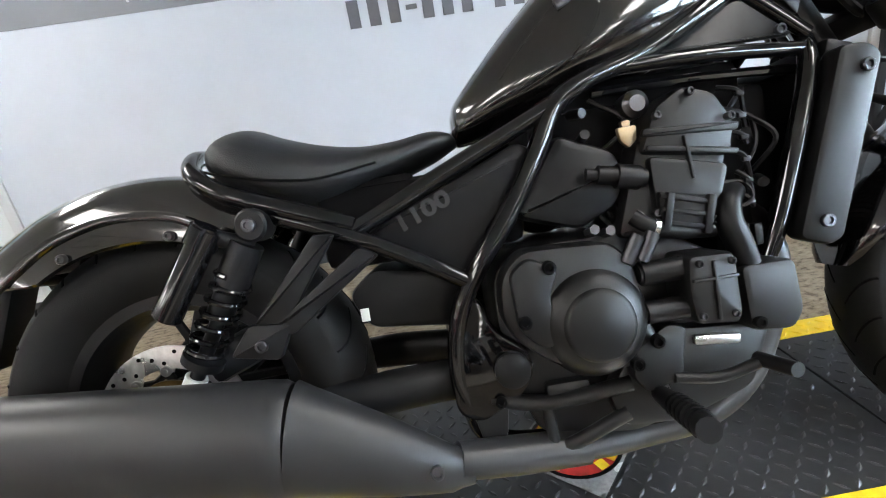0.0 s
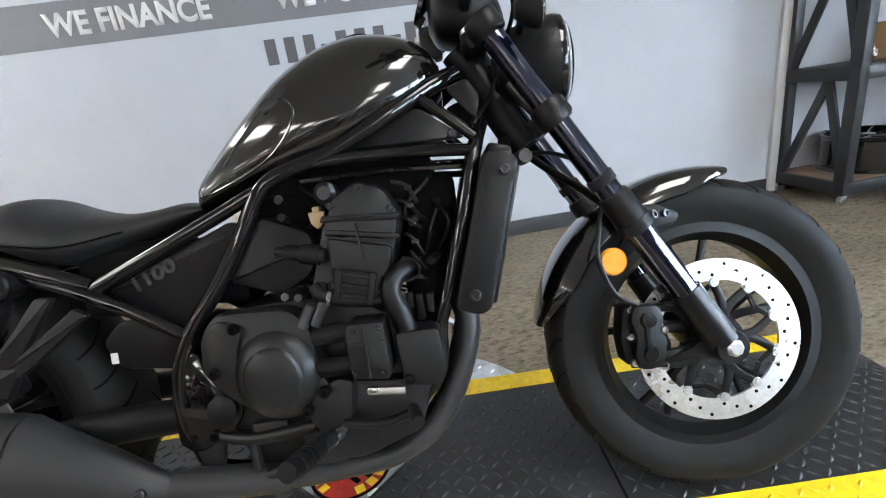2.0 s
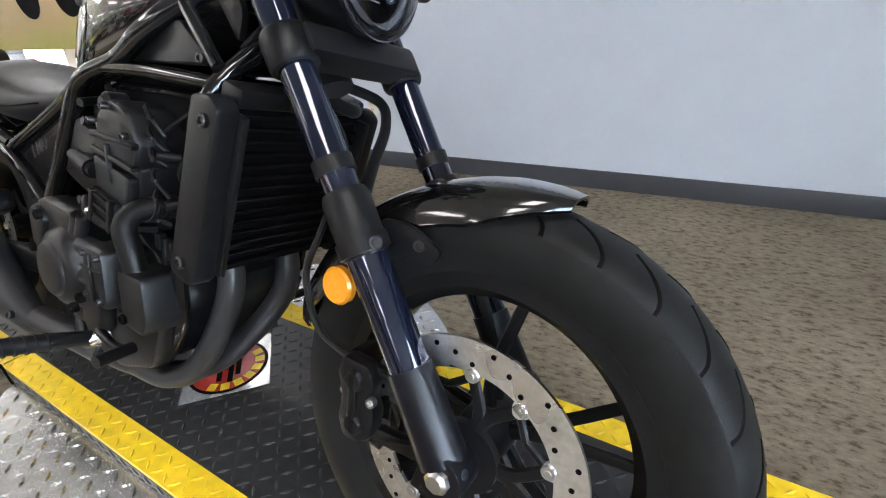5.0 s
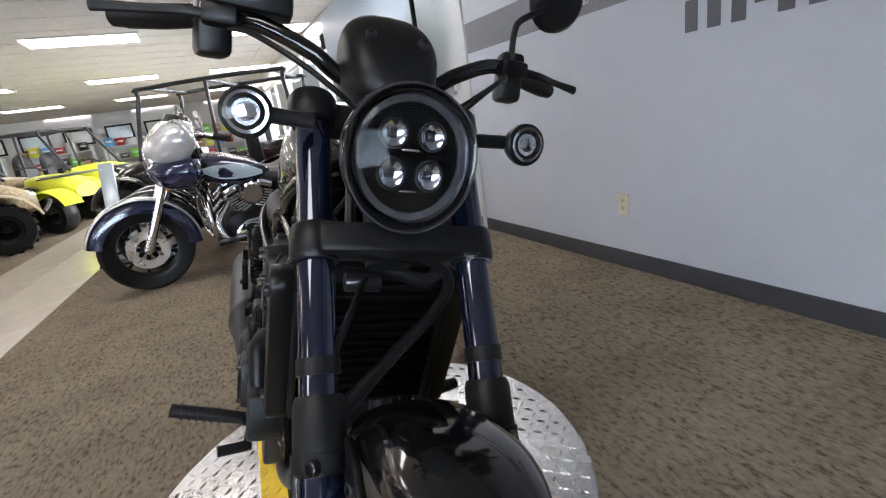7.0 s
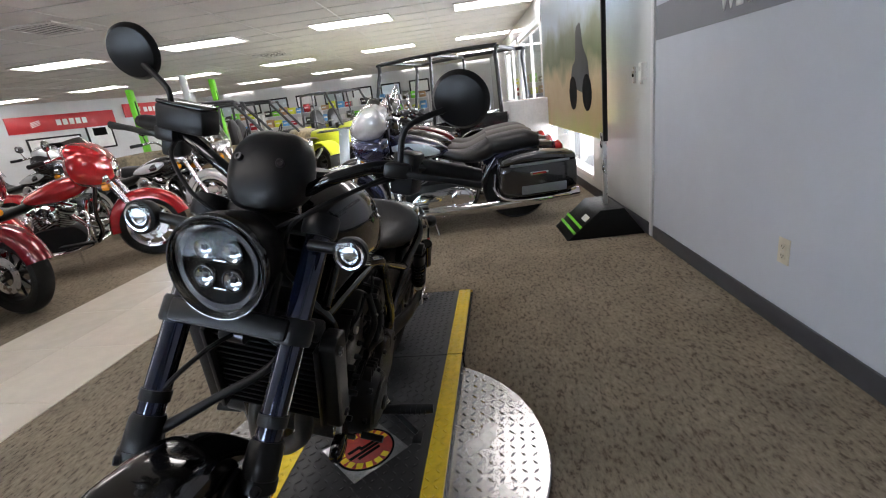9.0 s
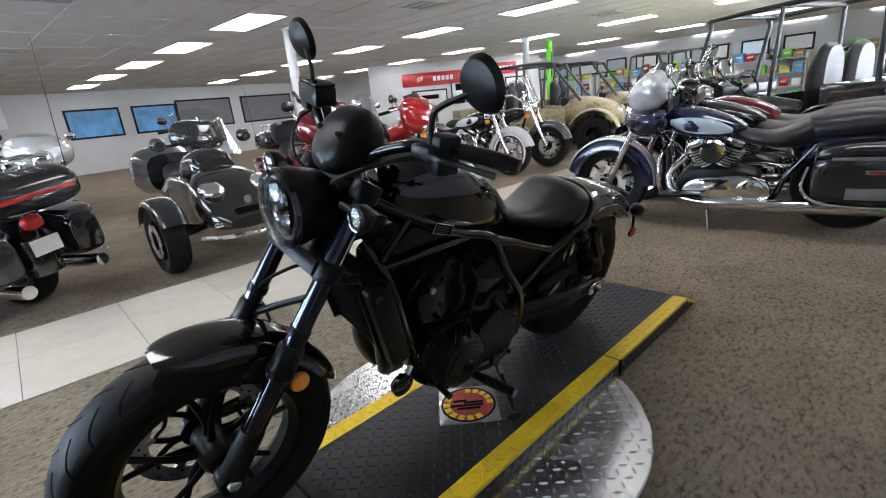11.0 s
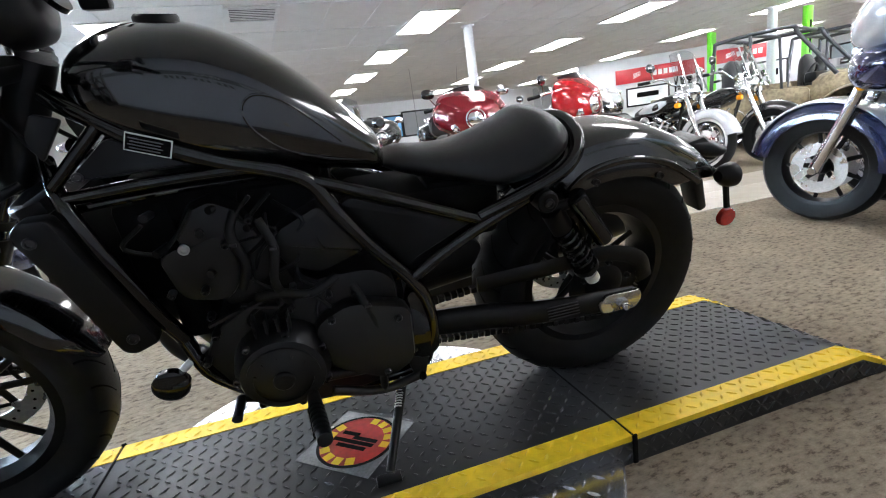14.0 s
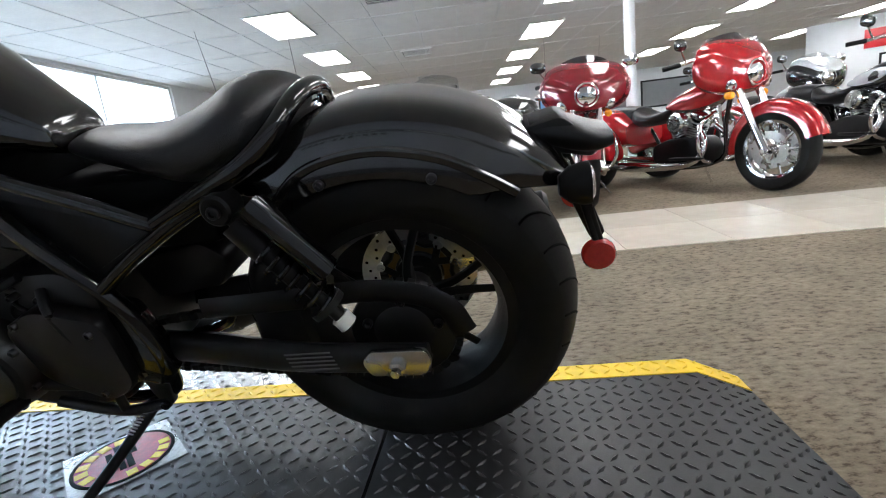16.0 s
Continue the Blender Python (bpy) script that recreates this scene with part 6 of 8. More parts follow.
part("shift_lever", join(tube([(0.74, 0.17, 0.265), (0.82, 0.18, 0.255), (0.885, 0.185, 0.27)], 0.007, 10, 4), rod((0.885, 0.18, 0.27), (0.888, 0.245, 0.272), 0.010)), SATIN, bike, "black shift lever")
ss = part("side_stand", join(tube([(0.560, 0.112, 0.185), (0.598, 0.200, 0.138), (0.640, 0.302, 0.094)], [0.013, 0.011, 0.010], 10, 5), box((0, 0, 0), (0.055, 0.034, 0.008), 0.003, Matrix.Translation((0.645, 0.308, 0.083)) @ Matrix.Rotation(radians(LEAN), 4, "X"))), SATIN, bike, "black side stand, folded down")
part("stand_spring", helix((0.566, 0.124, 0.190), (0.592, 0.184, 0.154), 0.007, 0.0018, 12, 6), STEEL, ss, "steel return spring")

# the upper works are drawn to a longer wheelbase: bring them to the true one
TRUE_SIZE = {"front_wheel", "rear_wheel", "fork_leg", "fork_slider", "triple_clamp", "axle", "swingarm", "axle_plate", "chain_guard", "rear_sprocket", "sprocket_carrier", "sprocket_nut", "drive_chain",
             "swingarm_label", "wheel_sensor_ring", "front_fender", "rear_fender", "tail_bracket", "side_stand", "left_side_cover", "left_air_box_lid", "alternator_cover", "sprocket_cover", "horn", "horn_mount", "steering_stem", "seat", "warning_label", "muffler_bracket", "bracket_bolt", "fork_hose", "seat_loop"}
SHRINK = Matrix.Translation((0.099, 0, 0.031)) @ Matrix.Diagonal((0.9355, 0.96, 0.943, 1))


def settled(p):
    """Engine, tank and seat sit a little further back, lamps and bar a little higher."""
    back = min(1.0, max(0.0, (1.06 - p.x) / 0.14))
    return Vector((p.x - 0.016 * back, p.y, p.z + float(np.interp(p.z, (0.2, 0.5, 0.77, 0.9), (0.0, 0.010, 0.015, 0.033)))))


for ob in bike.children:
    if ob.name.split(".")[0] not in TRUE_SIZE:
        for o in (ob, *ob.children_recursive):
            o.data.transform(SHRINK)
            for v in o.data.vertices:
                v.co = settled(v.co)
                if ob is bar:
                    v.co += Vector((-0.030 - 0.022 * min(1.0, max(0.0, (abs(v.co.y) - 0.2) / 0.12)), 0, 0.014 * min(1.0, abs(v.co.y) / 0.2)))
                elif ob is cowl:
                    v.co.x -= 0.042
                elif ob is tank:
                    v.co.z -= 0.015 * max(0.0, v.co.z - 0.72) / 0.28


# ---------- other vehicles in the showroom ----------
WHITEWALL = mat("white_sidewall_rubber", (0.70, 0.69, 0.66), 0.5)
SADDLE = mat("grey_brown_saddle_vinyl", (0.10, 0.09, 0.085), 0.5, 0.0, 0.15, 30, 0.2, 300)
LAMPG = mat("lamp_glass_bowl", (0.75, 0.77, 0.80), 0.06, 1.0, 0.1, 90)


def place(x, y, dx, dy, lean=5.0):
    """Pose of a machine with its rear wheel at (x, y) and heading (dx, dy), leaning on its stand."""
    return pose(x, y, FLOOR + 0.002, 0, 0, math.degrees(math.atan2(dy, dx))) @ Matrix.Rotation(radians(-lean), 4, "X")


def plain_wheel(parent, name, c, r, w, rim, spokes=7, white=False, rim_mat=None, disc=True):
    x, y, z = c
    T = Matrix.Translation(c)
    wh = part(name, lathe([(rim, -w * 0.38), (rim + 0.02, -w * 0.46), (r - 0.03, -w * 0.5), (r - 0.006, -w * 0.3), (r, 0), (r - 0.006, w * 0.3), (r - 0.03, w * 0.5), (rim + 0.02, w * 0.46), (rim, w * 0.38)], 48, "y", T, closed=True),
              RUBBER, parent, "black tyre")
    rm = rim_mat or CHROME
    part("rim", lathe([(rim + 0.003, -w * 0.4), (rim - 0.018, -w * 0.36), (rim - 0.03, 0), (rim - 0.018, w * 0.36), (rim + 0.003, w * 0.4), (rim - 0.006, w * 0.1), (rim - 0.006, -w * 0.1)], 40, "y", T, closed=True), rm, wh)
    part("hub", lathe([(0.0, -w * 0.42), (0.03, -w * 0.42), (0.045, -w * 0.2), (0.045, w * 0.2), (0.03, w * 0.42), (0.0, w * 0.42)], 20, "y", T), rm, wh)
    for k in range(spokes):
        a = 2 * math.pi * k / spokes
        part("spoke", tube([(x + 0.035 * math.cos(a), y, z + 0.035 * math.sin(a)), (x + (rim - 0.015) * math.cos(a + 0.06), y, z + (rim - 0.015) * math.sin(a + 0.06))], [0.016, 0.011], 6, 1, flat=0.6), rm, wh)
    if white:
        for s in (-1, 1):
            part("white_wall", lathe([(rim + 0.022, s * w * 0.475), (r - 0.045, s * w * 0.505), (r - 0.045, s * w * 0.49), (rim + 0.022, s * w * 0.46)], 40, "y", T, closed=True), WHITEWALL, wh, "white sidewall ring")
    if disc:
        for s in (-1, 1):
            part("brake_disc", lathe([(0.08, s * w * 0.5), (0.145, s * w * 0.5), (0.145, s * (w * 0.5 + 0.005)), (0.08, s * (w * 0.5 + 0.005))], 32, "y", T, closed=True), DISCM, wh, "steel brake disc")
    return wh


def guard(parent, name, c, r, hw, a0, a1, material, lab, drop=0.06):
    rings = []
    n = 18
    for i in range(n + 1):
        t = i / n
        a = radians(a0 + (a1 - a0) * t)
        loop = []
        for off in (0.0, 0.006):
            row = []
            for q in range(11):
                s = -1 + 2 * q / 10
                row.append(((hw - off) * math.sin(s * math.pi / 2), r - off - drop * (1 - math.cos(s * math.pi / 2)) ** 1.4))
            loop.append(row)
        rings.append([(c[0] + rr * math.cos(a), c[1] + y, c[2] + rr * math.sin(a)) for y, rr in loop[0] + loop[1][::-1]])
    return part(name, loft(rings), material, parent, lab)


def big_bike(name, label, m, paint, trim_paint, fairing=True, bags=True, trunk=False, trike=False, white=False, screen=True, seat_mat=None, shield=None, rim_mat=None, group="showroom motorcycles", cowl=None):
    """A large cruiser; origin under the rear wheel, facing x."""
    b = thing(name, label, "motorcycle", m, group)
    R, WB = 0.325, 1.62
    plain_wheel(b, "front_wheel", (WB, 0, R), R, 0.13, 0.225, 9, white, rim_mat)
    if trike:
        for s in (-1, 1):
            plain_wheel(b, "rear_wheel", (0, s * 0.47, 0.31), 0.31, 0.20, 0.2, 7, False, rim_mat)
            part("rear_fender", body([(-0.42, 0.30, 0.44, 0.10, 0.5), (-0.33, 0.27, 0.60, 0.14, 0.5), (-0.05, 0.33, 0.70, 0.155, 0.5), (0.22, 0.30, 0.62, 0.14, 0.5), (0.36, 0.30, 0.44, 0.09, 0.5)], 24, 4, 3.0), paint, b, "wide rounded rear fender").matrix_basis = Matrix.Translation((0, s * 0.46, 0))
        part("rear_body", body([(-0.48, 0.42, 0.60, 0.28, 0.5), (-0.35, 0.38, 0.78, 0.36, 0.5), (0.05, 0.40, 0.80, 0.34, 0.5), (0.25, 0.42, 0.66, 0.24, 0.5)], 28, 4, 3.2), paint, b, "painted trunk body")
    else:
        plain_wheel(b, "rear_wheel", (0, 0, R), R, 0.17, 0.21, 7, white, rim_mat)
        guard(b, "rear_fender", (0, 0, R), 0.40, 0.12, 40, 190, paint, "deep rear fender", 0.09)
    guard(b, "front_fender", (WB, 0, R), 0.385, 0.088, 15, 185, paint if shield else trim_paint, "deep front fender", 0.10)
    if shield:
        guard(b, "fender_top", (WB, 0, R), 0.390, 0.080, 17, 183, trim_paint, "silver upper fender panel", 0.012)
    for s in (-1, 1):
        leg = part("fork_leg", tube([(WB, s * 0.11, R), (WB - 0.19, s * 0.11, 0.72), (WB - 0.30, s * 0.11, 0.98)], [0.034, 0.028, 0.024], 14, 3), CHROME, b, "chrome fork leg")
        part("axle_cap", lathe([(0.0, s * 0.15), (0.02, s * 0.15), (0.024, s * 0.11), (0, s * 0.11)], 14, "y", Matrix.Translation((WB, 0, R))), CHROME, leg)
    tk = part("fuel_tank", body([(0.62, 0.72, 0.76, 0.06, 0.5), (0.70, 0.69, 0.82, 0.12, 0.5), (0.90, 0.68, 0.90, 0.165, 0.45), (1.08, 0.72, 0.93, 0.155, 0.45), (1.20, 0.80, 0.90, 0.07, 0.5)], 28, 5, 2.5), paint, b, "teardrop tank")
    for s in (-1, 1):
        part("tank_panel", body([(0.70, 0.735, 0.765, 0.01, 0.5), (0.82, 0.725, 0.83, 0.014, 0.5), (1.0, 0.745, 0.86, 0.014, 0.5), (1.12, 0.81, 0.85, 0.01, 0.5)], 14, 4, 2.2), shield or trim_paint, tk, "contrasting tank panel").matrix_basis = Matrix.Translation((0, s * 0.152, 0))
    sm = seat_mat or LEATHER
    part("rider_seat", body([(0.22, 0.62, 0.80, 0.13, 0.5), (0.30, 0.60, 0.76, 0.17, 0.5), (0.45, 0.60, 0.71, 0.17, 0.5), (0.60, 0.64, 0.73, 0.12, 0.5), (0.70, 0.68, 0.76, 0.07, 0.5)], 24, 4, 2.6), sm, b, "broad saddle")
    part("passenger_seat", body([(-0.22, 0.66, 0.78, 0.10, 0.5), (-0.10, 0.65, 0.83, 0.14, 0.5), (0.10, 0.64, 0.82, 0.15, 0.5), (0.25, 0.63, 0.80, 0.13, 0.5)], 24, 4, 2.6), sm, b, "passenger saddle")
    part("crankcase", prism(round_poly([(0.50, 0.25), (0.50, 0.40), (0.70, 0.46), (1.0, 0.46), (1.08, 0.36), (1.02, 0.20), (0.62, 0.18)], 0.05), -0.14, 0.14, 0.02), SATIN, b, "dark engine cases")
    pc = part("primary_cover", prism(round_poly([(0.42, 0.26), (0.45, 0.38), (0.60, 0.42), (0.95, 0.40), (1.04, 0.30), (0.95, 0.20), (0.52, 0.19)], 0.06), 0.14, 0.205, 0.02), CHROME, b, "polished chrome primary cover")
    part("derby_cover", lathe([(0.0, 0.222), (0.07, 0.222), (0.085, 0.215), (0.09, 0.2), (0, 0.2)], 28, "y", Matrix.Translation((0.56, 0, 0.31))), CHROME, pc)
    for a, x0 in ((-22, 0.76), (24, 0.86)):
        T = Matrix.Translation((x0, 0, 0.45)) @ Matrix.Rotation(radians(a), 4, "Y")
        cy = part("cylinder", rod((0, 0, 0), (0, 0, 0.19), 0.065, 20), SATIN, b, "finned engine cylinder")
        cy.matrix_basis = T
        for k in range(7):
            part("cooling_fin", lathe([(0.06, 0.02 + k * 0.022), (0.092, 0.02 + k * 0.022), (0.092, 0.028 + k * 0.022), (0.06, 0.028 + k * 0.022)], 16, "z", closed=True), STEEL, cy)
        part("rocker_cover", box((0, 0, 0.21), (0.13, 0.15, 0.06), 0.02), CHROME, cy, "chrome rocker cover")
    for s in (-1, 1):
        part("air_cleaner", lathe([(0.0, s * 0.20), (0.075, s * 0.198), (0.09, s * 0.18), (0.09, s * 0.12), (0, s * 0.12)], 28, "y", Matrix.Translation((0.82, 0, 0.60))), CHROME, b, "round chrome cover")
        part("exhaust_pipe", tube([(1.0, s * 0.10, 0.55), (1.12, s * 0.16, 0.40), (1.0, s * 0.20, 0.24), (0.5, s * 0.23, 0.21), (-0.1, s * 0.25, 0.22), (-0.52, s * 0.26, 0.24)], [0.024, 0.024, 0.026, 0.045, 0.05, 0.046], 14, 5), CHROME, b, "chrome exhaust pipe")
        part("foot_board", box((1.02, s * 0.27, 0.29), (0.30, 0.10, 0.025), 0.008), SATIN, b, "rubber floorboard")
        part("highway_bar", tube([(1.14, s * 0.06, 0.66), (1.17, s * 0.24, 0.58), (1.17, s * 0.29, 0.42), (1.15, s * 0.22, 0.28), (1.1, s * 0.08, 0.24)], 0.016, 10, 5), CHROME, b, "chrome engine guard")
    part("frame_tube", tube([(1.25, 0, 0.86), (1.14, 0.06, 0.55), (1.08, 0.08, 0.24), (0.5, 0.09, 0.17), (0.35, 0.1, 0.4), (0.2, 0.1, 0.62)], 0.02, 10, 4), BLACKP, b)
    if fairing:
        lo = 0.13 if shield else 0.0
        f = part("fairing", body([(1.13, 0.86 + lo, 1.12 + lo / 4, 0.30, 0.5), (1.20, 0.80 + lo, 1.17 + lo / 3, 0.385 + lo / 5, 0.55), (1.30, 0.78 + lo, 1.17 + lo / 3, 0.36 + lo / 5, 0.55), (1.40, 0.80 + lo, 1.10 + lo / 4, 0.25 + lo / 6, 0.5), (1.455, 0.85 + lo, 1.02 + lo / 4, 0.13, 0.5)], 32, 5, 2.6), cowl or paint, b, "batwing front fairing")
        part("top_cowl", body([(1.12, 1.06, 1.20, 0.24, 0.4), (1.20, 1.02, 1.235, 0.345, 0.4), (1.31, 0.98, 1.20, 0.31, 0.4), (1.415, 0.97, 1.11, 0.19, 0.4), (1.46, 0.99, 1.04, 0.08, 0.4)], 24, 4, 2.4), trim_paint, f, "upper fairing panel")
        if shield:
            part("lower_fairing", body([(1.14, 0.76, 0.97, 0.30, 0.5), (1.21, 0.72, 0.99, 0.392, 0.55), (1.31, 0.72, 0.98, 0.368, 0.55), (1.41, 0.75, 0.95, 0.256, 0.5), (1.462, 0.82, 0.92, 0.135, 0.5)], 32, 5, 2.6), paint, f, "dark lower fairing")
        part("dash", box((1.135, 0, 0.99), (0.02, 0.46, 0.16), 0.008), SATIN, f, "black dash panel")
        for k in range(4):
            part("gauge", lathe([(0.0, 1.118), (0.032, 1.118), (0.035, 1.128), (0, 1.128)], 18, "x", Matrix.Translation((0, -0.15 + k * 0.1, 1.03))), LAMPG, f, "round gauge")
        if screen:
            pts = []
            for i in range(9):
                y = -0.25 + 0.5 * i / 8
                pts.append((1.38 - 1.6 * y * y, y, 1.10 - 0.5 * y * y))
            rings = [[(x - 0.13 * q - 0.004 * o, y * (1 - 0.25 * q), z + (0.17 if q else 0.0)) for q, o in ((0, 0), (1, 0), (1, 1), (0, 1))] for x, y, z in pts]
            w = part("windshield", loft(rings), WINDSH if screen != "dark" else BLACKP, f, "short windshield")
            w.visible_shadow = False
    else:
        part("nacelle", body([(1.20, 0.86, 1.0, 0.08, 0.5), (1.30, 0.84, 1.02, 0.10, 0.5), (1.40, 0.86, 1.0, 0.095, 0.5)], 24, 4, 2.4), CHROME, b, "chrome headlamp nacelle")
        if screen:
            w = part("windshield", loft([[(1.40 - 0.5 * y * y, y, 1.0 - 0.9 * y * y), (1.22 - 0.5 * y * y, y * 0.8, 1.42 - 0.8 * y * y), (1.216 - 0.5 * y * y, y * 0.8, 1.42 - 0.8 * y * y), (1.396 - 0.5 * y * y, y, 1.0 - 0.9 * y * y)] for y in (-0.26, -0.19, -0.1, 0.0, 0.1, 0.19, 0.26)]), WINDSH, b, "tall clear windshield")
            w.visible_shadow = False
            for q in (-1, 1):
                part("screen_brace", tube([(1.40, q * 0.13, 0.99), (1.24, q * 0.12, 1.36)], 0.01, 8, 1), CHROME, b, "chrome windshield brace")
    hx = 1.455 if fairing else 1.41
    part("headlamp", lathe([(0.0, hx + 0.02), (0.05, hx + 0.015), (0.085, hx - 0.005), (0.092, hx - 0.03), (0.08, hx - 0.09), (0, hx - 0.09)], 28, "x", Matrix.Translation((0, 0, 0.93))), LAMPG, b, "round headlamp")
    part("headlamp_rim", lathe([(0.088, hx - 0.025), (0.102, hx - 0.025), (0.102, hx + 0.005), (0.09, hx + 0.01)], 28, "x", Matrix.Translation((0, 0, 0.93)), closed=True), CHROME, b, "chrome lamp rim")
    for s in (-1, 1):
        part("passing_lamp", lathe([(0.0, hx - 0.0), (0.035, hx - 0.005), (0.055, hx - 0.025), (0.05, hx - 0.08), (0, hx - 0.09)], 22, "x", Matrix.Translation((-0.03, s * 0.185, 0.865))), LAMPG, b, "small round passing lamp")
        part("turn_signal", lathe([(0.0, hx - 0.01), (0.025, hx - 0.015), (0.032, hx - 0.03), (0.028, hx - 0.07), (0, hx - 0.07)], 18, "x", Matrix.Translation((-0.04, s * 0.185, 0.775))), AMBER, b, "amber turn signal")
        part("grip", rod((1.0, s * 0.30, 1.08), (0.93, s * 0.42, 1.06), 0.02, 14), DARK, b, "black grip")
        part("mirror", moved(body([(-0.015, -0.04, 0.04, 0.05, 0.5), (0, -0.05, 0.05, 0.07, 0.5), (0.015, -0.035, 0.035, 0.045, 0.5)], 16, 3, 2.6), Matrix.Translation((1.10, s * 0.40, 1.22))), CHROME if s > 0 else BLACKP, b, "rounded mirror")
        part("mirror_stem", tube([(1.06, s * 0.30, 1.09), (1.08, s * 0.36, 1.15), (1.10, s * 0.40, 1.2)], 0.007, 8, 3), CHROME, b)
    part("handlebar", tube([(1.0, 0.30, 1.08), (1.10, 0.20, 1.10), (1.16, 0.10, 1.03), (1.16, 0, 1.02), (1.16, -0.10, 1.03), (1.10, -0.20, 1.10), (1.0, -0.30, 1.08)], 0.015, 10, 5), CHROME, b, "chrome handlebar")
    if bags and not trike:
        for s in (-1, 1):
            sb = part("saddlebag", body([(-0.46, 0.34, 0.56, 0.085, 0.5), (-0.42, 0.30, 0.60, 0.11, 0.5), (-0.05, 0.28, 0.63, 0.125, 0.5), (0.18, 0.30, 0.60, 0.11, 0.5), (0.22, 0.36, 0.52, 0.08, 0.5)], 24, 4, 4.0), BLACKP if shield else paint, b, "hard saddlebag")
            sb.matrix_basis = Matrix.Translation((0, s * 0.285, 0))
            part("bag_lid", body([(-0.46, 0.575, 0.61, 0.085, 0.4), (-0.40, 0.58, 0.65, 0.115, 0.4), (-0.05, 0.60, 0.68, 0.13, 0.4), (0.17, 0.58, 0.64, 0.11, 0.4), (0.21, 0.575, 0.60, 0.08, 0.4)], 20, 4, 3.4), BLACKP if shield else trim_paint, sb, "saddlebag lid")
            part("lid_band", box((-0.13, s * 0.119, 0.585), (0.52, 0.016, 0.022), 0.006), BAGGREY, sb, "grey band under the lid")
            part("lower_panel", box((-0.16, s * 0.121, 0.36), (0.40, 0.012, 0.075), 0.005), BAGGREY, sb, "grey lower bag panel")
            part("bag_trim", box((-0.12, s * 0.122, 0.50), (0.16, 0.01, 0.03), 0.004), CHROME, sb, "chrome latch")
            part("bag_reflector", box((-0.12, s * 0.128, 0.50), (0.12, 0.006, 0.018), 0.003), REDREF, sb, "red side reflector")
            part("bag_guard", tube([(0.24, s * -0.02, 0.50), (0.26, s * 0.06, 0.36), (0.1, s * 0.13, 0.28), (-0.4, s * 0.13, 0.27)], 0.012, 8, 4), CHROME, sb, "chrome bag guard")
    if trunk:
        t = part("trunk_box", body([(-0.60, 0.74, 0.88, 0.27, 0.5), (-0.55, 0.72, 0.97, 0.31, 0.5), (-0.35, 0.72, 1.00, 0.32, 0.5), (-0.16, 0.74, 0.98, 0.29, 0.5), (-0.12, 0.78, 0.9, 0.24, 0.5)], 28, 4, 3.6), BLACKP, b, "large black luggage trunk")
        part("backrest", body([(-0.20, 0.82, 1.04, 0.17, 0.5), (-0.14, 0.80, 1.10, 0.21, 0.5), (-0.06, 0.80, 1.06, 0.19, 0.5)], 20, 4, 3.0), LEATHER, t, "padded backrest")
        part("tail_strip", box((-0.60, 0, 0.83), (0.02, 0.50, 0.035), 0.008), REDREF, t, "long red tail strip")
        for k in range(5):
            y = -0.2 + 0.1 * k
            part("rack_bar", tube([(-0.56, y * 0.9, 1.0), (-0.54, y * 0.9, 1.04), (-0.26, y, 1.05), (-0.22, y, 1.0)], 0.008, 8, 4), CHROME, t, "chrome rack bar")
        for z, x0 in ((1.045, -0.54), (1.05, -0.27), (1.048, -0.40)):
            part("rack_rail", tube([(x0, -0.2, z), (x0 - 0.015, 0, z + 0.004), (x0, 0.2, z)], 0.009, 8, 4), CHROME, t, "chrome rack rail")
        for s in (-1, 1):
            part("aerial", rod((-0.5, s * 0.3, 0.9), (-0.66, s * 0.33, 1.75), 0.003, 6, 0.0015), SATIN, t, "thin whip aerial")
    if not trike:
        part("tail_lamp", body([(-0.45, 0.60, 0.66, 0.05, 0.5), (-0.42, 0.58, 0.69, 0.065, 0.5), (-0.38, 0.58, 0.68, 0.06, 0.5)], 16, 3, 2.6), REDREF, b, "red tail lamp")
        part("plate_holder", box((-0.45, 0, 0.47), (0.006, 0.19, 0.11), 0.002), WHITEP, b, "plain pale plate")
    part("side_stand", rod((0.85, 0.12, 0.22), (0.80, 0.30, -0.01), 0.012), CHROME, b)
    return b


# row beside the near wall, facing the aisle
big_bike("touring_motorcycle", "navy and silver touring motorcycle with chrome engine on the carpet", place(-2.58, 0.70, 0.22, -0.975, 4), NAVY, SILVER, True, True, False, shield=PALEBLUE, seat_mat=LEATHER, rim_mat=SATIN, cowl=SILVER, screen="dark")
big_bike("touring_motorcycle", "black touring motorcycle with grey saddle beside the navy one", place(-3.22, 0.66, 0.2, -0.98, 4), BLACKP, BLACKP, True, True, False, seat_mat=SADDLE, screen="dark")
big_bike("touring_motorcycle", "dark red touring motorcycle with grey saddle and padded backrest", place(-3.82, 0.62, 0.2, -0.98, 4), DRED, BLACKP, False, True, False, seat_mat=SADDLE)
# row across the aisle
big_bike("touring_motorcycle", "dark red touring motorcycle with chrome lamps facing the aisle", place(-1.0, -4.72, 0.08, 1.0, 3), DRED, DRED, True, True, True, rim_mat=SATIN, screen="dark")
big_bike("motor_trike", "bright red three-wheeled touring trike facing the aisle", place(-1.55, -4.49, -0.46, 0.89, 0), RED, RED, True, False, False, trike=True, screen="dark", rim_mat=CHROME)
big_bike("cruiser_motorcycle", "black and silver cruiser with white sidewall tyres and windshield", place(-3.48, -4.87, -0.12, 0.99, 6), BLACKP, SILVER, False, True, False, white=True)
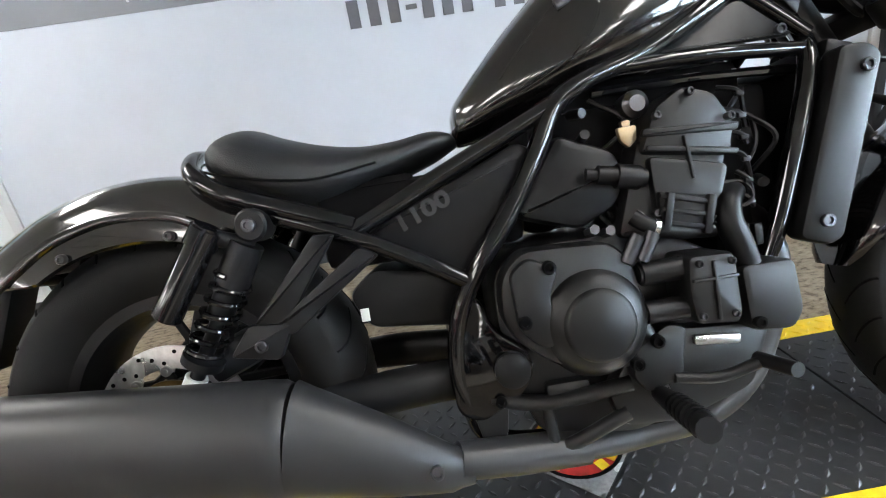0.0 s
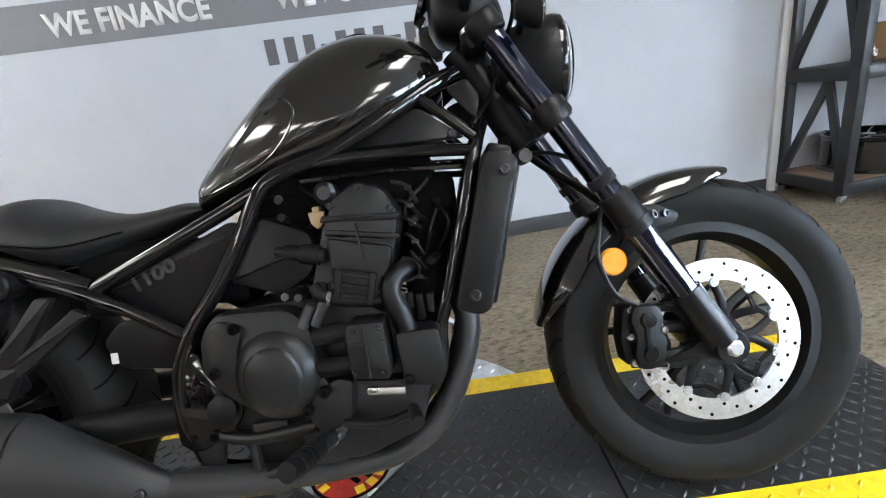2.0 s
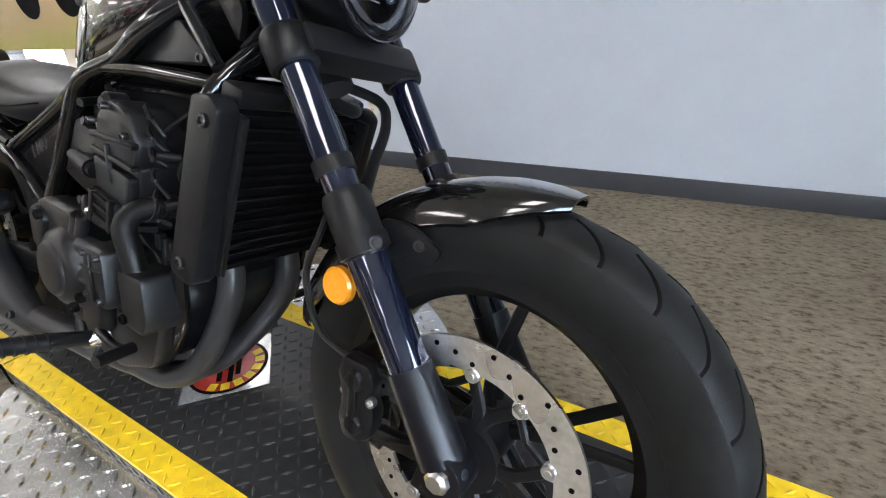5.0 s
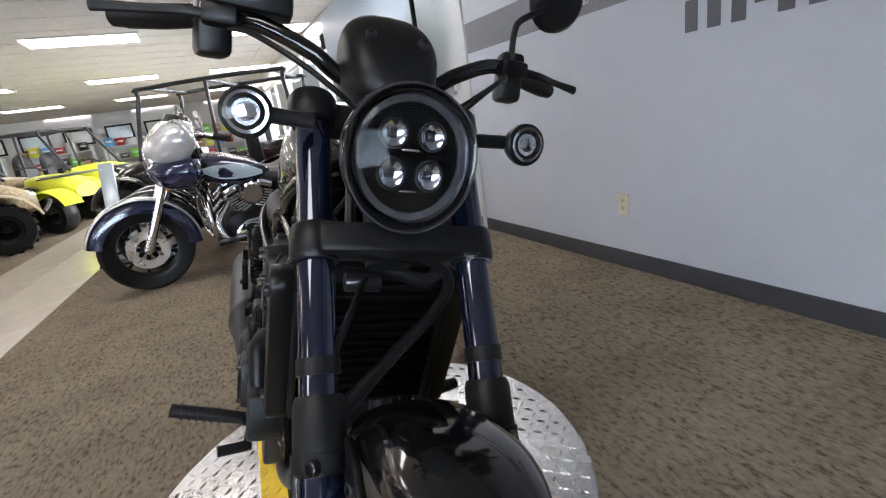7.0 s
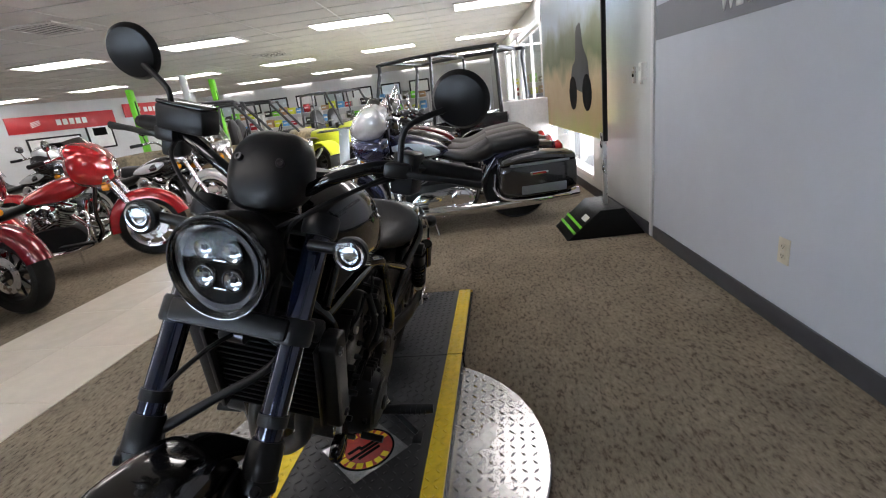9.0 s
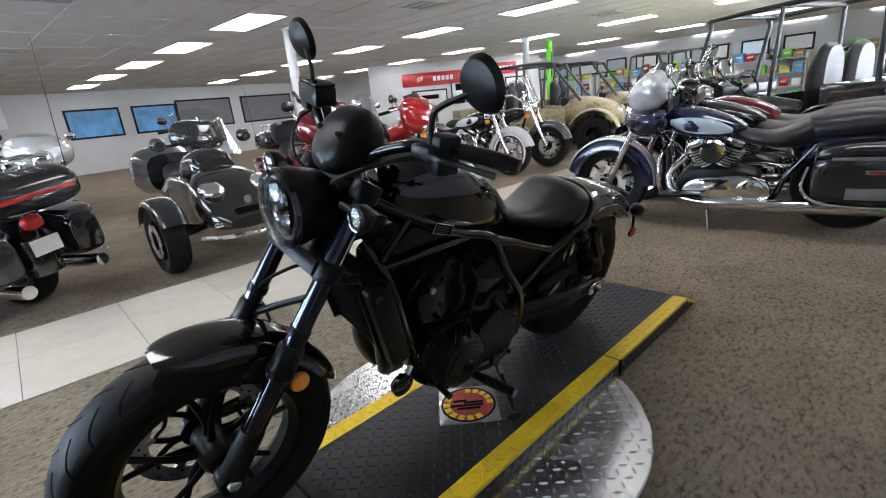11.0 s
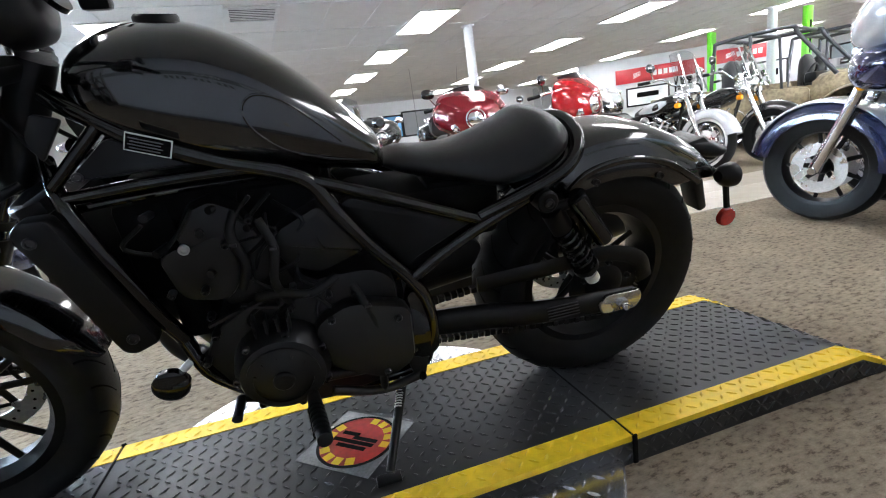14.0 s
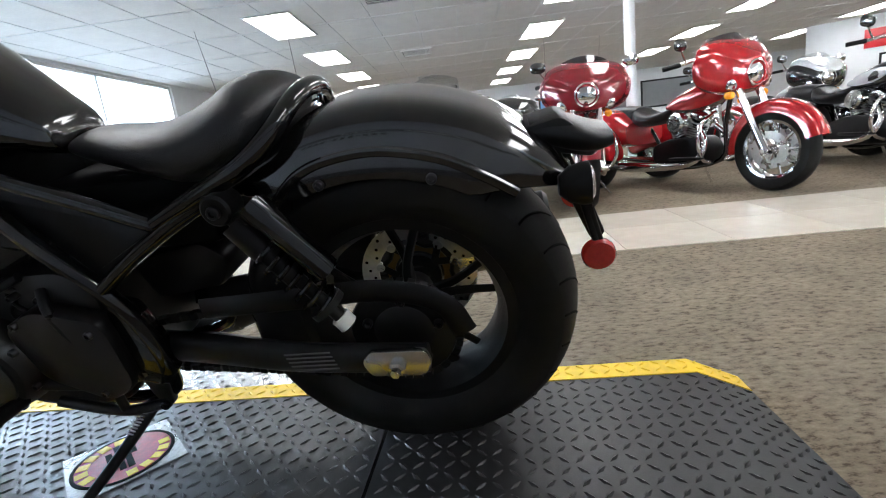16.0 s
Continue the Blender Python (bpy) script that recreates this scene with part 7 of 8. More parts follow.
big_bike("cruiser_motorcycle", "black cruiser with tall windshield and chrome forks", place(-4.10, -4.75, -0.25, 0.97, 6), BLACKP, BLACKP, False, False, False, rim_mat=SATIN)
big_bike("touring_motorcycle", "black touring motorcycle with luggage rack seen from behind", place(1.86, -3.34, 0.5, -0.87, 6), BLACKP, BLACKP, True, True, True, rim_mat=SATIN)
big_bike("touring_motorcycle", "black touring motorcycle with round dash gauges beside the luggage one", place(3.05, -3.20, 0.45, -0.9, 6), NAVY, BLACKP, True, True, False, rim_mat=SATIN)
# second row behind
for k, (x, y, p, q) in enumerate(((-0.2, -7.7, BLACKP, BLACKP), (-3.0, -7.4, RED, RED), (-4.3, -7.6, BLACKP, SILVER), (-6.2, -6.5, BLACKP, SILVER), (1.6, -8.6, SILVER, SILVER), (-7.6, -7.5, RED, BLACKP))):
    big_bike("cruiser_motorcycle", ("black cruiser in the back row", "red cruiser in the back row", "black and silver cruiser in the back row")[k % 3 if p is not RED else 1], place(x, y, -0.1, 1, 5), p, q, k % 2 == 0, False, False)


def roadster():
    """A low three-wheeler with two front wheels."""
    b = thing("three_wheel_roadster", "glossy black three-wheeled roadster with twin headlamps", "roadster", pose(0.44, -4.55, FLOOR, 0, 0, 94), "showroom motorcycles")
    for s in (-1, 1):
        plain_wheel(b, "front_wheel", (1.45, s * 0.60, 0.29), 0.29, 0.17, 0.19, 6, rim_mat=SATIN)
        guard(b, "wheel_fender", (1.45, s * 0.60, 0.29), 0.345, 0.11, 25, 160, BLACKP, "black wheel fender", 0.05)
        hd_ = part("headlamp", body([(1.50, 0.60, 0.66, 0.05, 0.5), (1.58, 0.555, 0.67, 0.10, 0.5), (1.66, 0.54, 0.63, 0.09, 0.5), (1.71, 0.55, 0.59, 0.04, 0.5)], 18, 3, 2.4), LAMPG, b, "clear slanted headlamp")
        hd_.matrix_basis = Matrix.Translation((-0.02, s * 0.22, 0.02))
        part("lamp_strip", box((1.78, s * 0.22, 0.36), (0.03, 0.22, 0.035), 0.01), LAMPG, b, "clear lower lamp strip")
        part("side_panel", body([(0.5, 0.30, 0.62, 0.03, 0.5), (0.8, 0.28, 0.72, 0.05, 0.5), (1.2, 0.30, 0.70, 0.05, 0.5), (1.45, 0.36, 0.6, 0.03, 0.5)], 18, 3, 2.8), BLACKP, b).matrix_basis = Matrix.Translation((0, s * 0.27, 0))
        part("mirror", body([(1.02, 0.98, 1.06, 0.05, 0.5), (1.06, 0.96, 1.08, 0.07, 0.5), (1.12, 0.98, 1.05, 0.04, 0.5)], 14, 3), BLACKP, b, "black mirror").matrix_basis = Matrix.Translation((0, s * 0.38, 0))
        part("control_arm", tube([(1.45, s * 0.5, 0.28), (1.42, s * 0.25, 0.32)], 0.025, 8, 1), SATIN, b)
    plain_wheel(b, "rear_wheel", (0, 0, 0.3), 0.3, 0.22, 0.19, 6, rim_mat=SATIN)
    part("nose", body([(1.15, 0.34, 0.80, 0.24, 0.5), (1.35, 0.30, 0.76, 0.33, 0.5), (1.55, 0.28, 0.66, 0.36, 0.45), (1.72, 0.28, 0.52, 0.33, 0.45), (1.84, 0.30, 0.40, 0.22, 0.5)], 32, 5, 2.8), BLACKP, b, "glossy black nose with silver badge")
    part("badge", lathe([(0.0, 0.01), (0.035, 0.01), (0.035, 0.0), (0, 0)], 20, "x", Matrix.Translation((1.745, 0, 0.52))), STEEL, b, "round silver badge")
    part("grille", box((1.79, 0, 0.42), (0.06, 0.30, 0.10), 0.02), INNER, b, "dark grille opening")
    part("bumper_lip", tube([(1.70, -0.42, 0.27), (1.84, -0.25, 0.26), (1.88, 0, 0.255), (1.84, 0.25, 0.26), (1.70, 0.42, 0.27)], 0.018, 8, 5), STEEL, b, "silver front lip")
    part("tank_cover", body([(0.62, 0.62, 0.76, 0.16, 0.5), (0.85, 0.60, 0.90, 0.20, 0.5), (1.1, 0.60, 0.94, 0.20, 0.5), (1.25, 0.62, 0.86, 0.16, 0.5)], 24, 4, 2.6), BLACKP, b)
    part("rider_seat", body([(0.15, 0.60, 0.80, 0.15, 0.5), (0.35, 0.58, 0.74, 0.19, 0.5), (0.62, 0.62, 0.76, 0.12, 0.5)], 20, 4, 2.6), LEATHER, b, "black saddle")
    part("rear_case", body([(-0.55, 0.50, 0.86, 0.28, 0.5), (-0.3, 0.45, 0.98, 0.32, 0.5), (0.05, 0.5, 0.9, 0.26, 0.5)], 24, 4, 3.2), BLACKP, b, "rear luggage case")
    part("frame_keel", box((0.75, 0, 0.33), (1.3, 0.4, 0.18), 0.04), SATIN, b)
    w = part("windshield", loft([[(1.30 - 0.7 * y * y, y, 0.86), (1.02 - 0.6 * y * y, y * 0.85, 1.30 - 0.8 * y * y), (1.015 - 0.6 * y * y, y * 0.85, 1.30 - 0.8 * y * y), (1.295 - 0.7 * y * y, y, 0.86)] for y in (-0.25, -0.15, 0, 0.15, 0.25)]), WINDSH, b, "clear windshield")
    w.visible_shadow = False
    part("handlebar", tube([(0.8, 0.36, 0.98), (0.95, 0.2, 1.0), (1.0, 0, 0.98), (0.95, -0.2, 1.0), (0.8, -0.36, 0.98)], 0.015, 8, 4), SATIN, b)
    return b


roadster()


def side_by_side(name, label, m, paint, h=1.95, c0=0.35, c1=1.18):
    """An open utility vehicle with a roll cage; x forward, on four wheels."""
    b = thing(name, label, "utility vehicle", m, "utility vehicles")
    W = 0.68
    for x in (0.0, 1.95):
        for s in (-1, 1):
            w = plain_wheel(b, "wheel", (x, s * W, 0.33), 0.33, 0.24, 0.17, 6, rim_mat=SATIN, disc=False)
            for k in range(18):
                a = 2 * math.pi * k / 18
                part("tread_block", box((0, 0, 0), (0.05, 0.20, 0.03), 0.004, Matrix.Translation((x + 0.328 * math.cos(a), s * W, 0.33 + 0.328 * math.sin(a))) @ Matrix.Rotation(math.pi / 2 - a, 4, "Y"), 1), RUBBER, w)
            guard(b, "fender", (x, s * W, 0.33), 0.45, 0.16, 15, 165, paint, "wheel arch", 0.03)
    part("chassis", box((0.97, 0, 0.36), (2.5, 0.9, 0.16), 0.04), SATIN, b, "black chassis")
    part("hood", body([(1.45, 0.50, 0.95, 0.55, 0.5), (1.7, 0.50, 0.98, 0.58, 0.5), (2.1, 0.48, 0.88, 0.52, 0.5), (2.38, 0.46, 0.72, 0.36, 0.5)], 24, 4, 4.0), paint, b, "front hood")
    part("cargo_bed", join(box((-0.25, 0, 0.66), (0.95, 1.25, 0.05), 0.01), box((-0.25, 0.61, 0.80), (0.95, 0.04, 0.28), 0.01), box((-0.25, -0.61, 0.80), (0.95, 0.04, 0.28), 0.01), box((-0.71, 0, 0.80), (0.04, 1.2, 0.28), 0.01), box((0.21, 0, 0.80), (0.04, 1.2, 0.28), 0.01)), paint, b, "rear cargo bed")
    for s in (-1, 1):
        part("door_panel", prism(round_poly([(0.35, 0.42), (0.35, 0.78), (0.75, 0.86), (1.45, 0.80), (1.45, 0.45)], 0.06), s * 0.62 - 0.02, s * 0.62 + 0.02, 0.008), paint, b, "side door panel")
        part("cage_side", tube([(1.72, s * 0.60, 0.92), (c1 + 0.10, s * 0.55, h - 0.10), (c1, s * 0.54, h), (c0, s * 0.54, h), (c0 - 0.10, s * 0.56, h - 0.12), (c0 - 0.14, s * 0.60, 0.80)], 0.026, 10, 4), RACK, b, "black roll cage tube")
        part("cage_post", tube([(0.75, s * 0.60, 0.8), (0.72, s * 0.55, h)], 0.022, 10, 1), RACK, b, "black cage post")
        part("headlamp", body([(2.28, 0.66, 0.74, 0.05, 0.5), (2.33, 0.64, 0.76, 0.08, 0.5), (2.38, 0.66, 0.73, 0.04, 0.5)], 14, 3), LAMPG, b).matrix_basis = Matrix.Translation((0, s * 0.28, 0))
        st_ = part("bucket_seat", join(body([(0.42, 0.55, 0.66, 0.20, 0.5), (0.6, 0.52, 0.68, 0.23, 0.5), (0.95, 0.54, 0.66, 0.2, 0.5)], 18, 3, 3), body([(0.30, 0.62, 1.30, 0.16, 0.5), (0.38, 0.58, 1.34, 0.21, 0.5), (0.46, 0.6, 1.2, 0.18, 0.5)], 18, 3, 3)), LEATHER, b, "black bucket seat")
        st_.matrix_basis = Matrix.Translation((0, s * 0.28, 0))
    for x in (c1, 0.72, c0):
        part("cage_cross", tube([(x, -0.54, h), (x, 0, h + 0.005), (x, 0.54, h)], 0.024, 10, 2), RACK, b, "black cage cross tube")
    part("steering_wheel", tube([(1.2 + 0.06 * math.sin(a), 0.28 + 0.16 * math.cos(a), 0.98 + 0.14 * math.sin(a)) for a in (2 * math.pi * k / 14 for k in range(14))], 0.014, 8, 2, closed=True), DARK, b, "black steering wheel")
    part("steering_column", rod((1.2, 0.28, 0.98), (1.5, 0.28, 0.8), 0.02), SATIN, b)
    part("bumper", tube([(2.40, -0.45, 0.45), (2.50, -0.3, 0.55), (2.52, 0, 0.57), (2.50, 0.3, 0.55), (2.40, 0.45, 0.45)], 0.025, 8, 4), RACK, b, "black front bumper")
    part("dash", box((1.42, 0, 0.92), (0.14, 1.05, 0.14), 0.03), SATIN, b)
    return b


side_by_side("utility_vehicle", "black open utility vehicle with roll cage behind the motorcycles", pose(-5.0, 0.55, FLOOR, 0, 0, -108.5), BLACKP, 1.75, -0.1, 1.45)
side_by_side("utility_vehicle", "camouflage utility vehicle with black roll cage facing the aisle", pose(-5.75, -5.25, FLOOR, 0, 0, 112), CAMO, 1.60)
side_by_side("utility_vehicle", "camouflage crew utility vehicle with black roll cage", pose(-7.6, -5.5, FLOOR, 0, 0, 108), CAMO, 1.60)
side_by_side("utility_vehicle", "yellow green sport utility vehicle far along the aisle", pose(-10.3, -4.4, FLOOR, 0, 0, 60), YELP, 1.7)


def quad(label, m, paint):
    b = thing("quad_bike", label, "quad bike", m, "utility vehicles")
    for x in (0.0, 1.25):
        for s in (-1, 1):
            plain_wheel(b, "wheel", (x, s * 0.42, 0.30), 0.30, 0.24, 0.15, 6, rim_mat=SATIN, disc=False)
            guard(b, "fender", (x, s * 0.40, 0.30), 0.40, 0.17, 20, 165, paint, "wide plastic fender", 0.03)
    part("body_shell", body([(-0.3, 0.55, 0.74, 0.22, 0.5), (0.2, 0.50, 0.84, 0.17, 0.5), (0.7, 0.5, 0.92, 0.2, 0.5), (1.2, 0.5, 0.88, 0.28, 0.5), (1.5, 0.5, 0.7, 0.2, 0.5)], 22, 4, 2.8), paint, b)
    part("saddle", body([(-0.15, 0.74, 0.84, 0.13, 0.5), (0.2, 0.76, 0.88, 0.14, 0.5), (0.55, 0.82, 0.92, 0.1, 0.5)], 18, 4, 2.6), LEATHER, b, "black saddle")
    part("engine_block", box((0.6, 0, 0.42), (0.6, 0.3, 0.3), 0.05), SATIN, b)
    part("handlebar", tube([(0.72, 0.36, 1.06), (0.82, 0.15, 1.06), (0.85, 0, 1.0), (0.82, -0.15, 1.06), (0.72, -0.36, 1.06)], 0.014, 8, 4), SATIN, b)
    for x in (-0.25, 1.3):
        for k in range(4):
            part("rack_bar", tube([(x - 0.2 + 0.13 * k, -0.35, 0.88), (x - 0.2 + 0.13 * k, 0.35, 0.88)], 0.01, 8, 1), RACK, b, "black rack bar")
        part("rack_frame", tube([(x - 0.25, -0.37, 0.86), (x + 0.25, -0.37, 0.87), (x + 0.25, 0.37, 0.87), (x - 0.25, 0.37, 0.86)], 0.012, 8, 2, closed=True), RACK, b)
    return b


quad("yellow and black quad bike with racks", pose(-8.1, -3.9, FLOOR, 0, 0, 60), YELP)
quad("black quad bike with racks", pose(-9.6, -3.6, FLOOR, 0, 0, 70), BLACKP)

# ---------- banner stand along the near wall ----------


def banner_mat():
    m, nt, b = nodes_of("printed_outdoor_banner")
    N = nt.nodes.new
    co = N("ShaderNodeTexCoord")
    sep = N("ShaderNodeSeparateXYZ")
    nt.links.new(co.outputs["Object"], sep.inputs[0])
    n1 = N("ShaderNodeTexNoise")
    n1.inputs["Scale"].default_value = 2.6
    n1.inputs["Detail"].default_value = 8
    nt.links.new(co.outputs["Object"], n1.inputs["Vector"])
    ad = N("ShaderNodeMath")
    ad.operation = "MULTIPLY_ADD"
    ad.inputs[1].default_value = 0.55
    nt.links.new(sep.outputs["Z"], ad.inputs[2])
    nt.links.new(n1.outputs["Fac"], ad.inputs[0])
    r = N("ShaderNodeValToRGB")
    e = r.color_ramp.elements
    e[0].position, e[0].color = 0.30, (0.20, 0.26, 0.05, 1)
    e[1].position, e[1].color = 1.0, (0.42, 0.52, 0.62, 1)
    for p, c in ((0.45, (0.34, 0.36, 0.08, 1)), (0.58, (0.42, 0.30, 0.14, 1)), (0.70, (0.50, 0.38, 0.22, 1)), (0.80, (0.10, 0.13, 0.05, 1)), (0.88, (0.18, 0.20, 0.12, 1))):
        q = e.new(p)
        q.color = c
    mr = N("ShaderNodeMapRange")
    mr.inputs["From Min"].default_value, mr.inputs["From Max"].default_value = 0.0, 2.1
    nt.links.new(ad.outputs[0], mr.inputs[0])
    nt.links.new(mr.outputs[0], r.inputs[0])
    nt.links.new(r.outputs[0], b.inputs["Base Color"])
    b.inputs["Roughness"].default_value = 0.4
    return m


ban = thing("banner_stand", "tall printed outdoor scene banner on black stands with green stripes", "banner stand", ROOM @ pose(-1.72, 1.60, FLOOR))
BL = 2.5
part("banner_sheet", box((-BL / 2, 0, 1.50), (BL, 0.02, 1.55)), banner_mat(), ban, "printed green and brown landscape sheet")
pv = part("printed_vehicle", prism(round_poly([(-1.05, 1.15), (-0.95, 1.32), (-0.82, 1.36), (-0.78, 1.62), (-0.62, 1.66), (-0.55, 1.45), (-0.40, 1.34), (-0.36, 1.16), (-0.6, 1.08)], 0.05), -0.0115, -0.0105, 0.0), RACK, ban, "dark printed vehicle shape")
for x in (-0.95, -0.45):
    part("printed_wheel", lathe([(0.0, -0.0125), (0.15, -0.0125), (0.15, -0.0112), (0.0, -0.0112)], 24, "y", Matrix.Translation((x, 0, 1.08))), INNER, pv, "dark printed wheel shape")
part("edge_rail", box((0.012, 0, 1.50), (0.024, 0.034, 1.57), 0.004), SATIN, ban, "black banner edge rail")
for x in (-0.02, -BL + 0.05):
    part("upright", box((x, 0.0, 0.42), (0.045, 0.03, 0.72), 0.003), STEEL, ban, "grey steel upright")
    part("clamp_plate", box((x, -0.02, 0.72), (0.06, 0.012, 0.12), 0.003), STEEL, ban)
    ft = part("foot", prism([(-0.34, 0.0), (-0.08, 0.22), (0.10, 0.22), (0.26, 0.0)], -0.24, 0.24, 0.006), SATIN, ban, "black angled stand foot")
    ft.matrix_basis = pose(x - 0.02, -0.02, 0.0, 0, 0, 90)
    for k in range(2):
        part("green_stripe", box((-0.28 + 0.05 * k, 0.0, 0.052 + 0.042 * k), (0.022, 0.482, 0.004), 0, Matrix.Translation((-0.28 + 0.05 * k, 0, 0.052 + 0.042 * k)) @ Matrix.Rotation(radians(-40.2), 4, "Y") @ Matrix.Translation((0.28 - 0.05 * k, 0, -0.052 - 0.042 * k)) @ Matrix.Translation((0, 0, 0.004))), GREEN, ft, "bright green stripe")
    part("label_bar", box((-0.18, -0.18, 0.155), (0.05, 0.12, 0.003), 0, Matrix.Translation((-0.18, 0, 0.155)) @ Matrix.Rotation(radians(-40.2), 4, "Y") @ Matrix.Translation((0.18, 0, -0.155)) @ Matrix.Translation((0, 0, 0.004))), SIGNWHITE, ft, "plain white bar")

for u, s_ in ((-3.1, 0.16), (-4.6, 0.13)):
    sp = thing("wall_speaker", "small black speaker high on the wall", "speaker", room(u, WALL_V - 0.12, 1.98), "wall speakers")
    part("cabinet", box((0, 0, 0), (s_, 0.14, s_ * 1.4), 0.01), SATIN, sp)
    part("grille", box((0, -0.072, 0), (s_ * 0.8, 0.006, s_ * 1.2), 0.002), INNER, sp)
    part("wall_bracket", box((0, 0.095, 0), (0.03, 0.05, 0.03)), SATIN, sp)

# cartons stacked on the floor near the windows
for u, v, z, s in ((-4.3, 1.35, 0.0, (0.5, 0.5, 0.6)), (-4.3, 1.35, 0.6, (0.55, 0.5, 0.45)), (-4.95, 1.4, 0.0, (0.5, 0.45, 0.9))):
    cb_ = thing("carton", "plain white cardboard carton in a stack by the window", "carton", room(u, v, FLOOR + z, 4), "cartons")
    part("box_body", box((0, 0, s[2] / 2), (s[0], s[1], s[2] - 0.004), 0.006), SIGNWHITE, cb_)
    part("tape", box((0, 0, s[2] - 0.001), (s[0] * 0.98, 0.05, 0.002)), CARDB, cb_, "brown tape")
    part("print_bar", box((0, -s[1] / 2 - 0.001, s[2] * 0.6), (s[0] * 0.6, 0.002, 0.06)), LETGREY, cb_, "grey printed bar")

# ---------- columns, signs and posts further back ----------
for x, y, h in ((-2.1, -6.42, 0.075), (-8.85, -6.9, 0.085)):
    c = thing("column", "round white painted steel column", "column", pose(x, y, FLOOR), "columns", "structure")
    part("shaft", rod((0, 0, 0.0), (0, 0, CEIL - FLOOR), h, 28), WALLWHITE, c)
    part("base_plate", rod((0, 0, 0), (0, 0, 0.02), h + 0.04, 28), WALLWHITE, c)
    part("cap_ring", rod((0, 0, CEIL - FLOOR - 0.03), (0, 0, CEIL - FLOOR - 0.002), h + 0.03, 28), WALLWHITE, c)
for x, y in ((-8.56, -8.14), (-8.89, -6.2)):
    p = thing("display_post", "bright green display post with black bars", "display post", pose(x, y, FLOOR, 0, 0, 20), "display posts")
    part("panel", box((0, 0, 1.16), (0.24, 0.10, 2.3), 0.01), GREEN, p)
    part("print_bar", box((0, 0.053, 1.75), (0.08, 0.004, 0.6)), INNER, p, "black printed bar")
    part("foot", box((0, 0, 0.012), (0.5, 0.4, 0.024), 0.004), SATIN, p)


def wing(parent, x, z, s, material, y):
    f = []
    for k in range(4):
        f.append(prism(round_poly([(x, z + k * 0.055 * s), (x + 0.30 * s, z + (0.10 + k * 0.05) * s), (x + 0.34 * s, z + (0.135 + k * 0.05) * s), (x + 0.02 * s, z + (0.038 + k * 0.055) * s)], 0.01 * s, 2), y - 0.002, y + 0.002, 0))
    part("emblem", join(*f), material, parent, "stylised feather shape")


def sign(label, m, w, h, face, ink, bars=5):
    s = thing("wall_sign", label, "sign", m, "wall signs")
    part("board", box((0, 0, 0), (w, 0.05, h), 0.006), face, s)
    wing(s, -w * 0.30, -h * 0.22, h * 1.6, ink, -0.028)
    for k in range(bars):
        part("letter_bar", box((-w * 0.05 + k * h * 0.36, -0.028, 0), (h * 0.26, 0.005, h * 0.36)), ink, s, "plain letter bar")
    return s


sign("pale sign board with red feather shape and bars", room(1.3, SOUTH + 0.05, 1.85, 180), 3.2, 0.72, SIGNWHITE, SIGNRED)
# partition behind the red signs
PART = pose(-10.0, -12.3, 0, 0, 0, 150)
solid("wall_partition", box((1.2, 0.075, (FLOOR + CEIL) / 2), (6.4, 0.15, CEIL - FLOOR)), WALLWHITE, "white partition wall behind the signs", "wall", PART, kind="structure")
sign("red sign board with pale feather shape and bars", PART @ pose(0.45, -0.027, 1.87), 2.6, 0.44, SIGNRED, SIGNWHITE)
sign("red sign board with pale feather shape and bars", PART @ pose(2.75, -0.027, 2.02), 1.4, 0.40, SIGNRED, SIGNWHITE)
for u, w, h, z in ((1.25, 0.7, 0.9, 1.45), (0.1, 1.3, 0.6, 1.2), (3.5, 1.0, 0.8, 1.3)):
    ps = thing("poster_frame", "black framed pale poster near the signs", "poster", PART @ pose(u, -0.017, z), "posters")
    part("frame", box((0, 0, 0), (w, 0.03, h), 0.006), SATIN, ps)
    part("sheet", box((0, -0.018, 0), (w - 0.1, 0.004, h - 0.1)), SIGNWHITE, ps, "pale sheet")
    part("print_bar", box((0, -0.022, 0.05), (w * 0.5, 0.003, h * 0.25)), INNER, ps, "dark printed bars")

# leaning pale board at the front of the row
lb_ = thing("sign_stand", "pale blue leaning board on a small black foot", "sign stand", pose(-3.60, -1.44, FLOOR, 0, 0, -15))
part("board", moved(box((0, 0, 0.52), (0.03, 0.14, 0.98), 0.004), Matrix.Rotation(radians(-15), 4, "Y")), PALEBLUE, lb_)
part("foot", box((-0.06, 0, 0.012), (0.42, 0.30, 0.024), 0.004), SATIN, lb_, "black foot plate")

POSTERM = mat("blue_sky_poster", (0.10, 0.32, 0.62), 0.4, 0.0, 0.6, 3)
GREYM = mat("grey_door_paint", (0.16, 0.165, 0.17), 0.4)
for u, w, z0, h, mt, nm, lb in ((-2.4, 1.5, 1.0, 0.9, POSTERM, "poster_frame", "blue printed poster in black frame on far wall"), (-4.2, 1.4, 1.0, 0.9, POSTERM, "poster_frame", "blue printed poster in black frame on far wall"),
                                (-5.9, 2.0, 1.0, 1.0, GREYM, "poster_frame", "dark grey display board on far wall"), (-8.4, 2.2, 1.0, 1.0, GREYM, "poster_frame", "dark grey display board on far wall")):
    ps = thing(nm, lb, "poster", room(u, SOUTH + 0.03, z0 + h / 2, 180), "posters")
    part("frame", box((0, 0, 0), (w, 0.04, h), 0.008), SATIN, ps)
    part("sheet", box((0, -0.023, 0), (w - 0.12, 0.004, h - 0.12)), mt, ps, "printed sheet")

